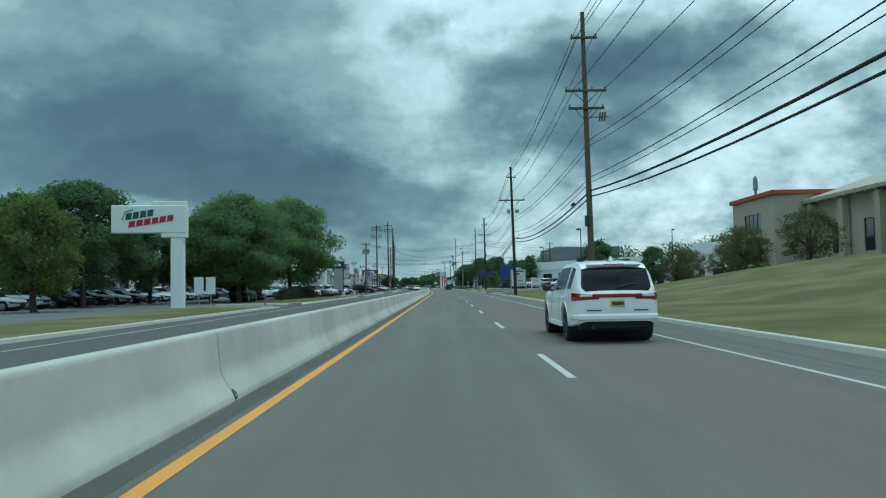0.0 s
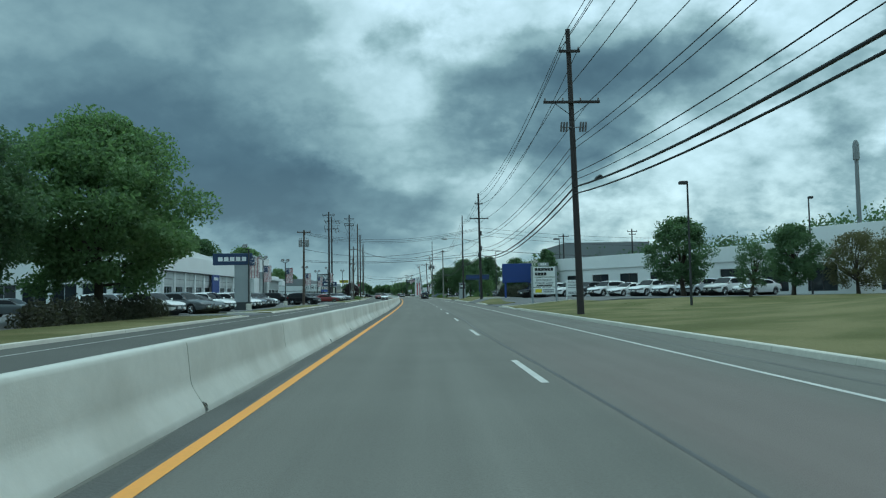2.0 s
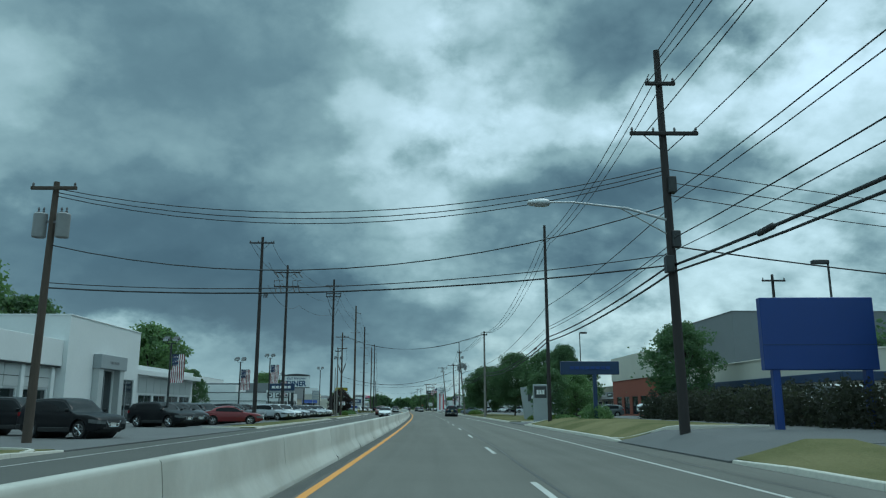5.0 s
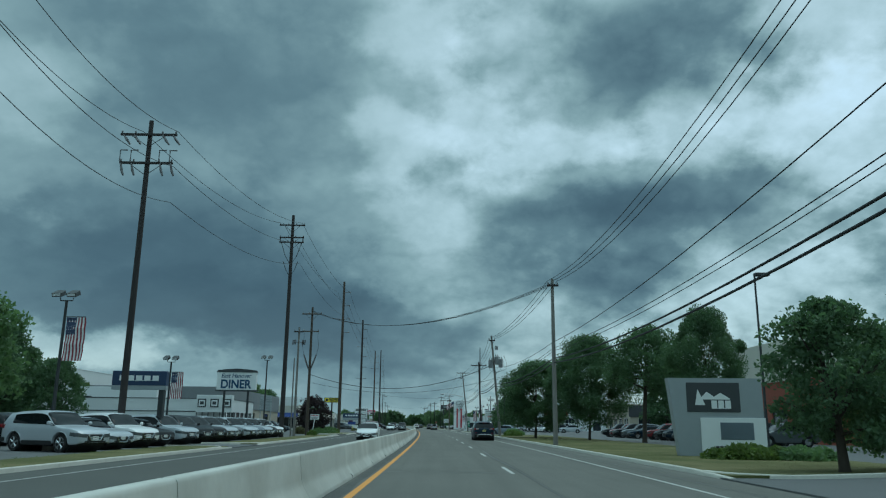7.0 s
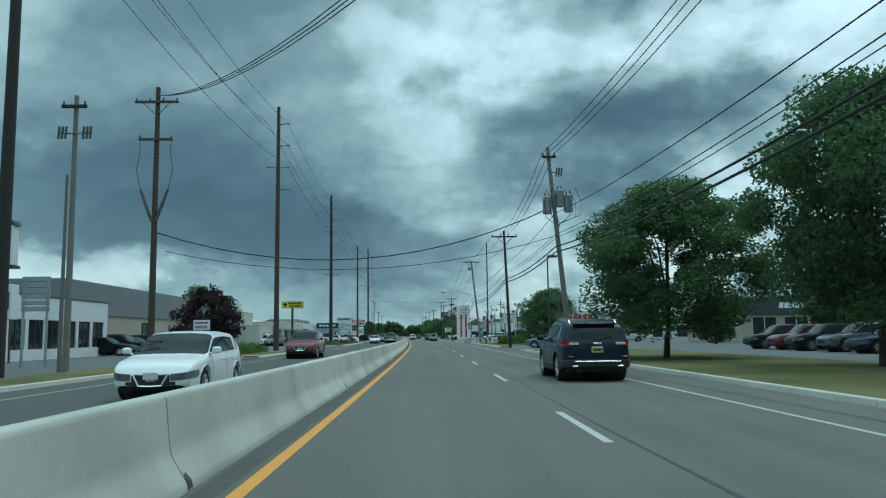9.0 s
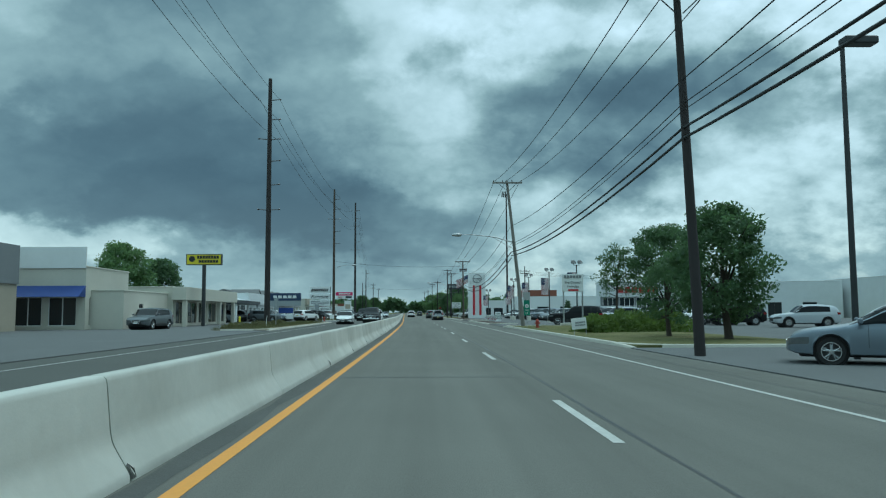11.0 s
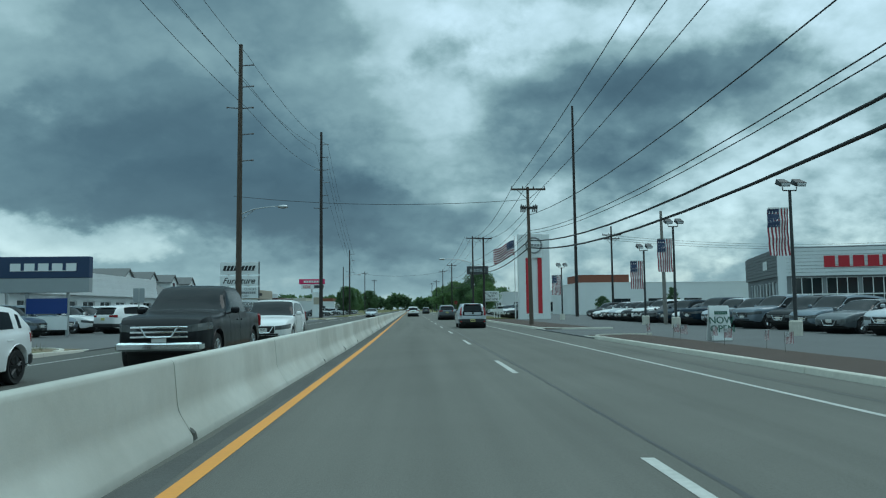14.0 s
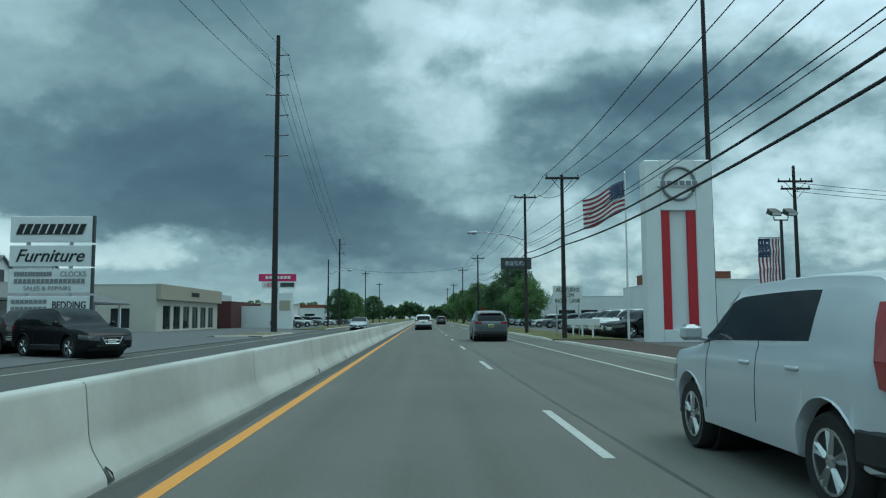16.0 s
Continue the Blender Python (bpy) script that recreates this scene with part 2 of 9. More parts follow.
WOOD_POLE = material("pole_wood_brown", (0.090, 0.068, 0.054), rough=0.9, var=0.35, scale=9, var2=0.2, scale2=1.0, stretch=(3, 3, 0.25), bump=0.4, bump_scale=14, rand=0.25)
WOOD_GREY = material("pole_wood_grey", (0.20, 0.19, 0.175), rough=0.9, var=0.3, scale=9, var2=0.2, scale2=1.0, stretch=(3, 3, 0.25), bump=0.4, bump_scale=14)
WOOD_DARK = material("pole_wood_dark", (0.035, 0.030, 0.030), rough=0.9, var=0.3, scale=9, stretch=(3, 3, 0.25), bump=0.3, bump_scale=14)
STEEL = material("galvanised_steel", (0.42, 0.44, 0.45), rough=0.45, metal=0.8, var=0.1, scale=8)
DARK_STEEL = material("dark_steel", (0.030, 0.033, 0.036), rough=0.5, var=0.15, scale=10)
CABLE = material("cable_black", (0.018, 0.020, 0.022), rough=0.6, var=0.1)
PORCELAIN = material("insulator_grey", (0.10, 0.095, 0.10), rough=0.3, var=0.1)
CAN = material("transformer_grey", (0.30, 0.31, 0.32), rough=0.5, var=0.12, scale=5)
WHITE_WALL = material("wall_white", (0.70, 0.72, 0.72), rough=0.8, var=0.05, scale=4, var2=0.08, scale2=0.3, bump=0.08, bump_scale=30)
CREAM_WALL = material("wall_cream", (0.56, 0.54, 0.47), rough=0.85, var=0.06, scale=4, var2=0.10, scale2=0.3, bump=0.1)
BEIGE_WALL = material("wall_beige", (0.40, 0.355, 0.285), rough=0.85, var=0.08, scale=5, var2=0.10, scale2=0.3, bump=0.1)
GREY_WALL = material("wall_grey", (0.20, 0.215, 0.225), rough=0.8, var=0.08, scale=4, var2=0.1, scale2=0.3)
SIDING = material("siding_pale", (0.62, 0.65, 0.66), rough=0.7, var=0.05, scale=4, var2=0.08, rand=0.04)
MAROON = material("panel_maroon", (0.085, 0.022, 0.022), rough=0.7, var=0.12, scale=5)
TAN_ROOF = material("roof_tan_metal", (0.36, 0.33, 0.26), rough=0.6, var=0.08, scale=3, stretch=(8, 1, 1))
DARK_ROOF = material("roof_grey_shingle", (0.15, 0.155, 0.155), rough=0.9, var=0.2, scale=14, bump=0.4, bump_scale=20)
RED_TRIM = material("trim_red", (0.42, 0.055, 0.03), rough=0.6, var=0.08)
BLUE_TRIM = material("panel_blue", (0.012, 0.045, 0.210), rough=0.5, var=0.06)
NAVY = material("panel_navy", (0.016, 0.040, 0.100), rough=0.5, var=0.05)
SIGN_WHITE = material("sign_white", (0.74, 0.76, 0.76), rough=0.5, var=0.04, scale=3, var2=0.06)
SIGN_GREY = material("sign_grey", (0.30, 0.33, 0.345), rough=0.55, var=0.06, scale=3, var2=0.08)
SIGN_DARK = material("sign_dark", (0.045, 0.050, 0.055), rough=0.5, var=0.08)
SIGN_YELLOW = material("sign_yellow", (0.66, 0.55, 0.02), rough=0.5, var=0.05)
SIGN_GREEN = material("sign_green", (0.0, 0.20, 0.125), rough=0.5, var=0.05)
SIGN_RED = material("sign_red", (0.50, 0.018, 0.030), rough=0.5, var=0.05)
SIGN_PINK = material("sign_pink", (0.62, 0.02, 0.12), rough=0.5, var=0.05)
INK = material("ink_black", (0.015, 0.015, 0.018), rough=0.6, var=0.05)
INK_GREEN = material("ink_green", (0.008, 0.085, 0.055), rough=0.5, var=0.05)
INK_RED = material("ink_red", (0.42, 0.012, 0.025), rough=0.5, var=0.05)
INK_BLUE = material("ink_blue", (0.012, 0.060, 0.145), rough=0.5, var=0.05)
INK_GREY = material("ink_grey", (0.22, 0.23, 0.24), rough=0.6, var=0.05)
PANE = material("window_glass", (0.022, 0.028, 0.032), rough=0.04, var=0.02, spec=0.5)
DARK_PANEL = material("dark_grey_cladding", (0.105, 0.115, 0.12), rough=0.5, var=0.08, scale=3)
FROSTED = material("frosted_panel", (0.46, 0.48, 0.48), rough=0.35, var=0.05, scale=2, var2=0.06, spec=0.5)
CAR_GLASS = material("car_glass", (0.008, 0.010, 0.012), rough=0.03, var=0.02, spec=0.22)
TYRE = material("tyre_rubber", (0.014, 0.014, 0.015), rough=0.8, var=0.15, scale=20)
RIM = material("rim_alloy", (0.50, 0.51, 0.52), rough=0.25, metal=0.9, var=0.05)
RIM_BLACK = material("rim_black", (0.012, 0.012, 0.013), rough=0.3, var=0.05)
TRIM_BLACK = material("trim_black_plastic", (0.016, 0.017, 0.018), rough=0.55, var=0.1)
CHROME = material("chrome", (0.72, 0.74, 0.75), rough=0.10, metal=1.0, var=0.03)
LENS_RED = material("lens_red", (0.26, 0.008, 0.012), rough=0.12, var=0.04, coat=0.6)
HEADLIGHT = material("headlight_glass", (0.10, 0.11, 0.115), rough=0.06, var=0.25, scale=14, coat=0.8, spec=0.8)
LENS_CLEAR = material("lens_clear", (0.60, 0.63, 0.64), rough=0.10, var=0.04, coat=0.6)
PLATE = material("plate_yellow", (0.60, 0.56, 0.22), rough=0.5, var=0.05)
PLATE_W = material("plate_white", (0.62, 0.62, 0.60), rough=0.5, var=0.05)
FLAG_RED = material("cloth_red", (0.26, 0.045, 0.060), rough=0.9, var=0.08)
FLAG_WHITE = material("cloth_white", (0.74, 0.74, 0.74), rough=0.9, var=0.06)
FLAG_BLUE = material("cloth_blue", (0.050, 0.068, 0.125), rough=0.9, var=0.08)
BARK = material("bark", (0.060, 0.048, 0.038), rough=0.95, var=0.3, scale=10, stretch=(2, 2, 0.4), bump=0.6, bump_scale=12)
HYDRANT = material("hydrant_red", (0.34, 0.045, 0.030), rough=0.55, var=0.12)
RED_STORE = material("wall_red_brown", (0.30, 0.085, 0.055), rough=0.85, var=0.12, scale=6, var2=0.1, scale2=0.4)
BRICK = material("wall_brick_red", (0.235, 0.085, 0.055), rough=0.9, var=0.2, scale=20)


def leaf_material(name, c0, c1):
    m = bpy.data.materials.new(name)
    m.use_nodes = True
    t = m.node_tree
    b = t.nodes["Principled BSDF"]
    g = N(t, "ShaderNodeNewGeometry")
    tc = N(t, "ShaderNodeTexCoord")
    n = N(t, "ShaderNodeTexNoise", i_Scale=0.55, i_Detail=3.0)
    t.links.new(tc.outputs["Object"], n.inputs["Vector"])
    f = math_node(t, "ADD", math_node(t, "MULTIPLY", g.outputs["Random Per Island"], 0.5), math_node(t, "MULTIPLY", n.outputs[0], 0.6), clamp=True)
    t.links.new(ramp(t, f, [(0.15, c0), (0.95, c1)]), b.inputs["Base Color"])
    b.inputs["Roughness"].default_value = 0.65
    b.inputs["Specular IOR Level"].default_value = 0.25
    tr = N(t, "ShaderNodeBsdfTranslucent")
    tr.inputs[0].default_value = (c1[0] * 1.2, c1[1] * 1.4, c1[2], 1)
    mix = N(t, "ShaderNodeMixShader", i_0=0.40)
    t.links.new(b.outputs[0], mix.inputs[1])
    t.links.new(tr.outputs[0], mix.inputs[2])
    t.links.new(mix.outputs[0], t.nodes["Material Output"].inputs[0])
    return m


LEAF = leaf_material("leaves_green", (0.064, 0.117, 0.059), (0.162, 0.248, 0.117))
LEAF_DARK = leaf_material("leaves_dark_green", (0.043, 0.081, 0.050), (0.115, 0.182, 0.097))
LEAF_LIGHT = leaf_material("leaves_light_green", (0.050, 0.085, 0.025), (0.130, 0.180, 0.050))
LEAF_PURPLE = leaf_material("leaves_purple", (0.018, 0.014, 0.018), (0.055, 0.036, 0.042))
LEAF_DRY = leaf_material("leaves_brownish", (0.056, 0.054, 0.030), (0.150, 0.138, 0.078))
HEDGE_DARK = leaf_material("hedge_dark", (0.020, 0.024, 0.020), (0.056, 0.058, 0.046))
HEDGE = leaf_material("hedge_grey_green", (0.034, 0.038, 0.030), (0.085, 0.082, 0.062))


def paint(name, c, metal=0.0):
    dark = max(c) < 0.06
    return material("paint_" + name, c, rough=0.35 if dark else 0.30, metal=metal, var=0.02, scale=3, var2=0.03, coat=0.25 if dark else 0.5, spec=0.10 if dark else 0.5)


P_WHITE = paint("white", (0.78, 0.79, 0.79))
P_SILVER = paint("silver", (0.47, 0.505, 0.54), 0.15)
P_GREY = paint("grey", (0.10, 0.115, 0.125), 0.3)
P_BLACK = paint("black", (0.010, 0.011, 0.013))
P_NAVY = paint("navy", (0.008, 0.022, 0.038))
P_RED = paint("red", (0.17, 0.012, 0.016), 0.2)
P_BLUEGREY = paint("blue_grey", (0.16, 0.20, 0.24), 0.35)

# ---- building tools ----
def bend(Y):
    """How far the road has swung to the left at Y."""
    d = min(max(Y - 105.0, 0.0), 295.0)
    return -0.0001235 * d * d - 0.0729 * max(Y - 400.0, 0.0)


def slope(Y):
    return -0.000247 * min(max(Y - 105.0, 0.0), 295.0)


def rise(u, Y):
    """Height of the ground: the lawn on the right climbs towards the beige building."""
    a = min(max((u - 11.0) / 30.0, 0.0), 1.0)
    b = min(max((118.0 - Y) / 40.0, 0.0), 1.0)
    # low bank under the lot of the white workshop
    k = min(max((u - 11.0) / 7.0, 0.0), 1.0) * min(max((Y - 110.0) / 10.0, 0.0), 1.0) * min(max((210.0 - Y) / 10.0, 0.0), 1.0)
    # short bank under the pole and the hedge
    n = min(max((u - 9.7) / 1.6, 0.0), 1.0) * min(max((Y - 150.0) / 6.0, 0.0), 1.0) * min(max((200.0 - Y) / 8.0, 0.0), 1.0)
    return 3.4 * a * a * (3 - 2 * a) * b * b * (3 - 2 * b) + max(0.62 * k, 0.52 * n)


def at(u, Y, z=0.0, turn=0.0):
    """A pose beside the road: u metres right of its reference line, turned with the road."""
    return pose(u + bend(Y), Y, z, 0, 0, math.degrees(math.atan(-slope(Y))) + turn)


class Geo:
    """Collects vertices and faces of one mesh."""

    def __init__(self):
        self.v, self.f, self.m = [], [], []

    def add(self, verts, faces, mi=0):
        k = len(self.v)
        self.v += [tuple(p) for p in verts]
        self.f += [tuple(i + k for i in q) for q in faces]
        self.m += [mi] * len(faces)
        return self

    def box(self, x0, x1, y0, y1, z0, z1, b=0.0, mi=0):
        if b <= 0:
            vs = [(x, y, z) for z in (z0, z1) for y in (y0, y1) for x in (x0, x1)]
            return self.add(vs, [(0, 2, 3, 1), (4, 5, 7, 6), (0, 1, 5, 4), (2, 6, 7, 3), (0, 4, 6, 2), (1, 3, 7, 5)], mi)
        b = min(b, (x1 - x0) * 0.45, (y1 - y0) * 0.45, (z1 - z0) * 0.45)
        rings = []
        for z, i in ((z0, b), (z0 + b, 0), (z1 - b, 0), (z1, b)):
            X0, X1, Y0, Y1 = x0 + i, x1 - i, y0 + i, y1 - i
            rings.append([(X0 + b, Y0, z), (X1 - b, Y0, z), (X1, Y0 + b, z), (X1, Y1 - b, z), (X1 - b, Y1, z), (X0 + b, Y1, z), (X0, Y1 - b, z), (X0, Y0 + b, z)])
        return self.loft(rings, True, mi)

    def loft(self, rings, caps=True, mi=0):
        n = len(rings[0])
        vs = [p for r in rings for p in r]
        fs = [(i * n + j, i * n + (j + 1) % n, (i + 1) * n + (j + 1) % n, (i + 1) * n + j) for i in range(len(rings) - 1) for j in range(n)]
        if caps:
            fs += [tuple(reversed(range(n))), tuple(range((len(rings) - 1) * n, len(rings) * n))]
        return self.add(vs, fs, mi)

    def tube(self, pts, r, n=6, caps=True, mi=0):
        """A tube along points; r is one radius or one for each point."""
        rings = []
        rs = r if isinstance(r, (list, tuple)) else [r] * len(pts)
        pts = [Vector(p) for p in pts]
        for i, p in enumerate(pts):
            d = (pts[min(i + 1, len(pts) - 1)] - pts[max(i - 1, 0)]).normalized()
            ref = Vector((0, 0, 1)) if abs(d.z) < 0.9 else Vector((1, 0, 0))
            a = d.cross(ref).normalized()
            c = a.cross(d)
            rings.append([tuple(p + (a * math.cos(2 * math.pi * k / n) + c * math.sin(2 * math.pi * k / n)) * rs[i]) for k in range(n)])
        return self.loft([list(reversed(q)) for q in rings], caps, mi)

    def cyl(self, p0, p1, r0, r1=None, n=12, mi=0):
        return self.tube([p0, p1], [r0, r0 if r1 is None else r1], n, True, mi)

    def lathe(self, prof, n=16, axis="z", centre=(0, 0, 0), mi=0):
        """Turns a profile of (radius, height) round an axis."""
        cx, cy, cz = centre
        rings = []
        for r, h in prof:
            ring = []
            for k in range(n):
                a = 2 * math.pi * k / n
                c, s = math.cos(a) * r, math.sin(a) * r
                ring.append((cx + c, cy + s, cz + h) if axis == "z" else (cx + h, cy + c, cz + s))
            rings.append(ring)
        return self.loft(rings, True, mi)

    def prism(self, poly, axis, a, b, mi=0):
        """A flat outline pushed from a to b along an axis (x: outline in y, z; y: outline in x, z; z: outline in x, y)."""
        def p(q, h):
            return (h, q[0], q[1]) if axis == "x" else ((q[0], h, q[1]) if axis == "y" else (q[0], q[1], h))
        return self.loft([[p(q, a) for q in poly], [p(q, b) for q in poly]], True, mi)

    def mesh(self, name, mats, smooth=None):
        me = bpy.data.meshes.new(name)
        me.from_pydata(self.v, [], self.f)
        for m in mats if isinstance(mats, (list, tuple)) else [mats]:
            me.materials.append(m)
        if any(self.m):
            me.polygons.foreach_set("material_index", self.m)
        bm = bmesh.new()
        bm.from_mesh(me)
        bmesh.ops.recalc_face_normals(bm, faces=bm.faces)
        bm.to_mesh(me)
        bm.free()
        if smooth:
            me.polygons.foreach_set("use_smooth", [True] * len(me.polygons))
            me.set_sharp_from_angle(angle=radians(smooth))
        me.update()
        return me


def part(name, geo, mats, parent, label="", smooth=None, m=None):
    ob = new(name, geo.mesh(name, mats, smooth) if isinstance(geo, Geo) else geo)
    ob.parent = parent
    if m is not None:
        ob.matrix_basis = m
    if label:
        ob["label"] = label
    return ob


def thing(name, m, label, category, group="", kind=""):
    ob = new(name)
    ob.matrix_basis = m
    ob.empty_display_size = 0.3
    return tagged(ob, label, category, group, kind)


def structure(name, geo, mats, label, category, smooth=None, m=None, kind="structure"):
    ob = new(name, geo.mesh(name, mats, smooth))
    if m is not None:
        ob.matrix_basis = m
    return tagged(ob, label, category, "", kind)


def lettering(text, height, width=None, bold=0.0, shear=0.0):
    """Flat raised letters as a mesh, centred, in the local x-z plane, facing -y."""
    cu = bpy.data.curves.new("lettering", "FONT")
    cu.body, cu.align_x, cu.align_y, cu.extrude, cu.offset, cu.shear = text, "CENTER", "CENTER", 0.012, bold, shear
    ob = bpy.data.objects.new("lettering", cu)
    me = bpy.data.meshes.new_from_object(ob)
    bpy.data.objects.remove(ob)
    xs = [v.co.x for v in me.vertices]
    ys = [v.co.y for v in me.vertices]
    s = height / (max(ys) - min(ys))
    sx = s if width is None else width / (max(xs) - min(xs))
    cx, cy = (max(xs) + min(xs)) / 2, (max(ys) + min(ys)) / 2
    me.transform(Matrix(((sx, 0, 0, -cx * sx), (0, 0, -1, 0), (0, s, 0, -cy * s), (0, 0, 0, 1))))
    return me


def letters(text, height, mat, parent, m, width=None, bold=0.0, shear=0.0, name="lettering"):
    me = lettering(text, height, width, bold, shear)
    me.materials.append(mat)
    return part(name, me, None, parent, m=m)


def bars(n, width, height, gap=0.25, slant=0.0):
    """A row of plain bars in place of letters, joined by a thin foot, centred, facing -y."""
    w = width / (n + (n - 1) * gap)
    x = -width / 2
    h, foot = height / 2, -height / 2 + height * 0.08
    s0, s1 = -slant * h, slant * h
    top = []
    for i in range(n):
        top += [(x + s0, foot), (x + s1, h), (x + w + s1, h), (x + w + s0, foot)]
        x += w * (1 + gap)
    poly = [(top[0][0], -h)] + top + [(top[-1][0], -h)]
    return Geo().prism(poly, "y", -0.012, 0.012)


def strip(u0, u1, y0, y1, z, step=6.0, zf=None):
    """A flat band along the road."""
    g = Geo()
    n = max(1, int(math.ceil((y1 - y0) / step)))
    rows = [y0 + (y1 - y0) * i / n for i in range(n + 1)]
    vs = [(u + bend(Y), Y, z if zf is None else zf(u, Y)) for Y in rows for u in (u0, u1)]
    g.add(vs, [(2 * i, 2 * i + 1, 2 * i + 3, 2 * i + 2) for i in range(n)])
    return g


def lot_slab(u0, u1, y0, y1, z):
    """A paved sheet with a thin edge all round."""
    us = sorted({u0, u1} | {q for q in (11.0, 14.0, 18.0) if u0 < q < u1})
    ys = sorted({y0, y1} | {5.0 * k for k in range(-10, 140) if y0 < 5.0 * k < y1})
    g, m, n = Geo(), len(us), len(ys)
    top = [(u + bend(Y), Y, z + rise(u, Y)) for Y in ys for u in us]
    g.add(top, [(j * m + i, j * m + i + 1, (j + 1) * m + i + 1, (j + 1) * m + i) for j in range(n - 1) for i in range(m - 1)])
    rim = [j * m for j in range(n)] + [(n - 1) * m + i for i in range(1, m)] + [j * m + m - 1 for j in range(n - 2, -1, -1)] + [i for i in range(m - 2, 0, -1)]
    k = len(rim)
    g.add([top[i] for i in rim] + [(top[i][0], top[i][1], top[i][2] - 0.12) for i in rim], [(i, (i + 1) % k, (i + 1) % k + k, i + k) for i in range(k)])
    return g


# ---- ground, road, kerbs ----
def build_ground():
    us = [-2500, -900, -400, -200, -120, -80, -60, -45, -35, -28, -22, -17, -13, -10, 0, 9.6, 11, 14, 18, 22, 26, 30, 34, 38, 42, 50, 60, 80, 120, 200, 400, 900, 2500]
    ys = [-600, -200, -80, -40] + list(range(-20, 640, 10)) + [680, 760, 900, 1200, 2000, 4000]
    g = Geo()
    vs = []
    for Y in ys:
        for u in us:
            vs.append((u + bend(Y), Y, -0.06 + (rise(u, Y) if u > 11 else 0.0)))
    n = len(us)
    fs = [(j * n + i, j * n + i + 1, (j + 1) * n + i + 1, (j + 1) * n + i) for j in range(len(ys) - 1) for i in range(n - 1)]
    g.add(vs, fs)
    structure("ground", g, GRASS, "uneven mown grass and bare soil beyond the road", "ground", smooth=60)
    # carriageways
    g = strip(-0.35, 9.45, -120, 1500, 0.0, 5.0)
    ob = structure("road", g, ASPHALT, "worn grey two-lane asphalt carriageway with a tar seam", "road")
    la = ob.data.attributes.new("lateral", "FLOAT_VECTOR", "POINT")
    flat = []
    for v in ob.data.vertices:
        flat += [v.co.x - bend(v.co.y), v.co.y, 0.0]
    la.data.foreach_set("vector", flat)
    structure("road_opposite", strip(-8.85, -0.35, -120, 1500, 0.0, 5.0), ASPHALT_OPP, "darker asphalt of the opposite carriageway", "road")
    # parking lots and yards
    for i, (u0, u1, y0, y1) in enumerate(LOTS):
        structure("lot_%d" % (i + 1), lot_slab(u0, u1, y0, y1, (0.030 if i < 14 else 0.042) + 0.005 * (i % 2)), LOT, "grey asphalt parking lot", "parking lot")


LOTS = [(-70, -15.5, -20, 128), (-60, -12.2, 128, 232), (-60, -12.0, 232, 300), (-60, -8.8, 300, 340.4), (-60, -13.0, 340.4, 640), (-13.0, -8.8, 383.6, 640),
        (10.6, 60, 122, 205), (19.0, 75, 205, 300), (9.4, 60, 296, 312), (18.0, 75, 312, 352), (12.2, 75, 352, 445), (9.4, 12.2, 352, 364), (14.1, 60, 445, 640),
        (-15.5, -8.8, 66, 74), (-15.5, -8.8, 113, 121), (-12.2, -8.8, 160, 186), (-12.2, -8.8, 227, 233), (-12.0, -8.8, 276, 284),
        (9.4, 10.6, 130.5, 142), (9.4, 16, 155, 166), (9.4, 19, 195.5, 206.5), (9.4, 12.2, 390, 404)]
build_ground()


def kerb_run(u, y0, y1, side):
    """A concrete kerb in short lengths, standing 13 cm over the gutter; side 1: lawn to the right."""
    g = Geo()
    n = max(1, int((y1 - y0) / 3.0))
    st = (y1 - y0) / n
    prof = [(0.0, -0.05), (0.03, 0.11), (0.05, 0.13), (0.17, 0.13), (0.18, -0.05)]
    for i in range(n):
        a, b = y0 + i * st + 0.01, y0 + (i + 1) * st - 0.01
        rings = []
        for Y in (a, b):
            drop = 0.0
            if Y - y0 < 0.5 or y1 - Y < 0.5:
                drop = 0.07
            rings.append([(u + side * p + bend(Y), Y, max(h - drop, -0.05)) for p, h in prof])
        g.loft(rings)
    return g


def verge(u0, u1, y0, y1, mat=None):
    g = Geo()
    n = max(2, int((y1 - y0) / 2.5))
    us = [u0 + (u1 - u0) * k / 5 for k in range(6)]
    vs = []
    for i in range(n + 1):
        Y = y0 + (y1 - y0) * i / n
        for k, u in enumerate(us):
            edge = 0.10 + (0.05 * noise.noise(Vector((u * 0.6, Y * 0.35, 3.0))) if 0 < k < 5 else 0.0)
            if k == (5 if abs(u1) > abs(u0) else 0):
                edge = max(edge - 0.06, -0.05) if rise(u, Y) == 0 else edge
            vs.append((u + bend(Y), Y, edge + rise(u, Y)))
    m = len(us)
    g.add(vs, [(j * m + i, j * m + i + 1, (j + 1) * m + i + 1, (j + 1) * m + i) for j in range(n) for i in range(m - 1)])
    # earth skirt round the edge
    rim = [j * m for j in range(n + 1)] + [n * m + i for i in range(1, m)] + [j * m + m - 1 for j in range(n - 1, -1, -1)] + [i for i in range(m - 2, 0, -1)]
    g.add([vs[i] for i in rim] + [(vs[i][0], vs[i][1], vs[i][2] - 0.25) for i in rim], [(i, (i + 1) % len(rim), (i + 1) % len(rim) + len(rim), i + len(rim)) for i in range(len(rim))])
    return g


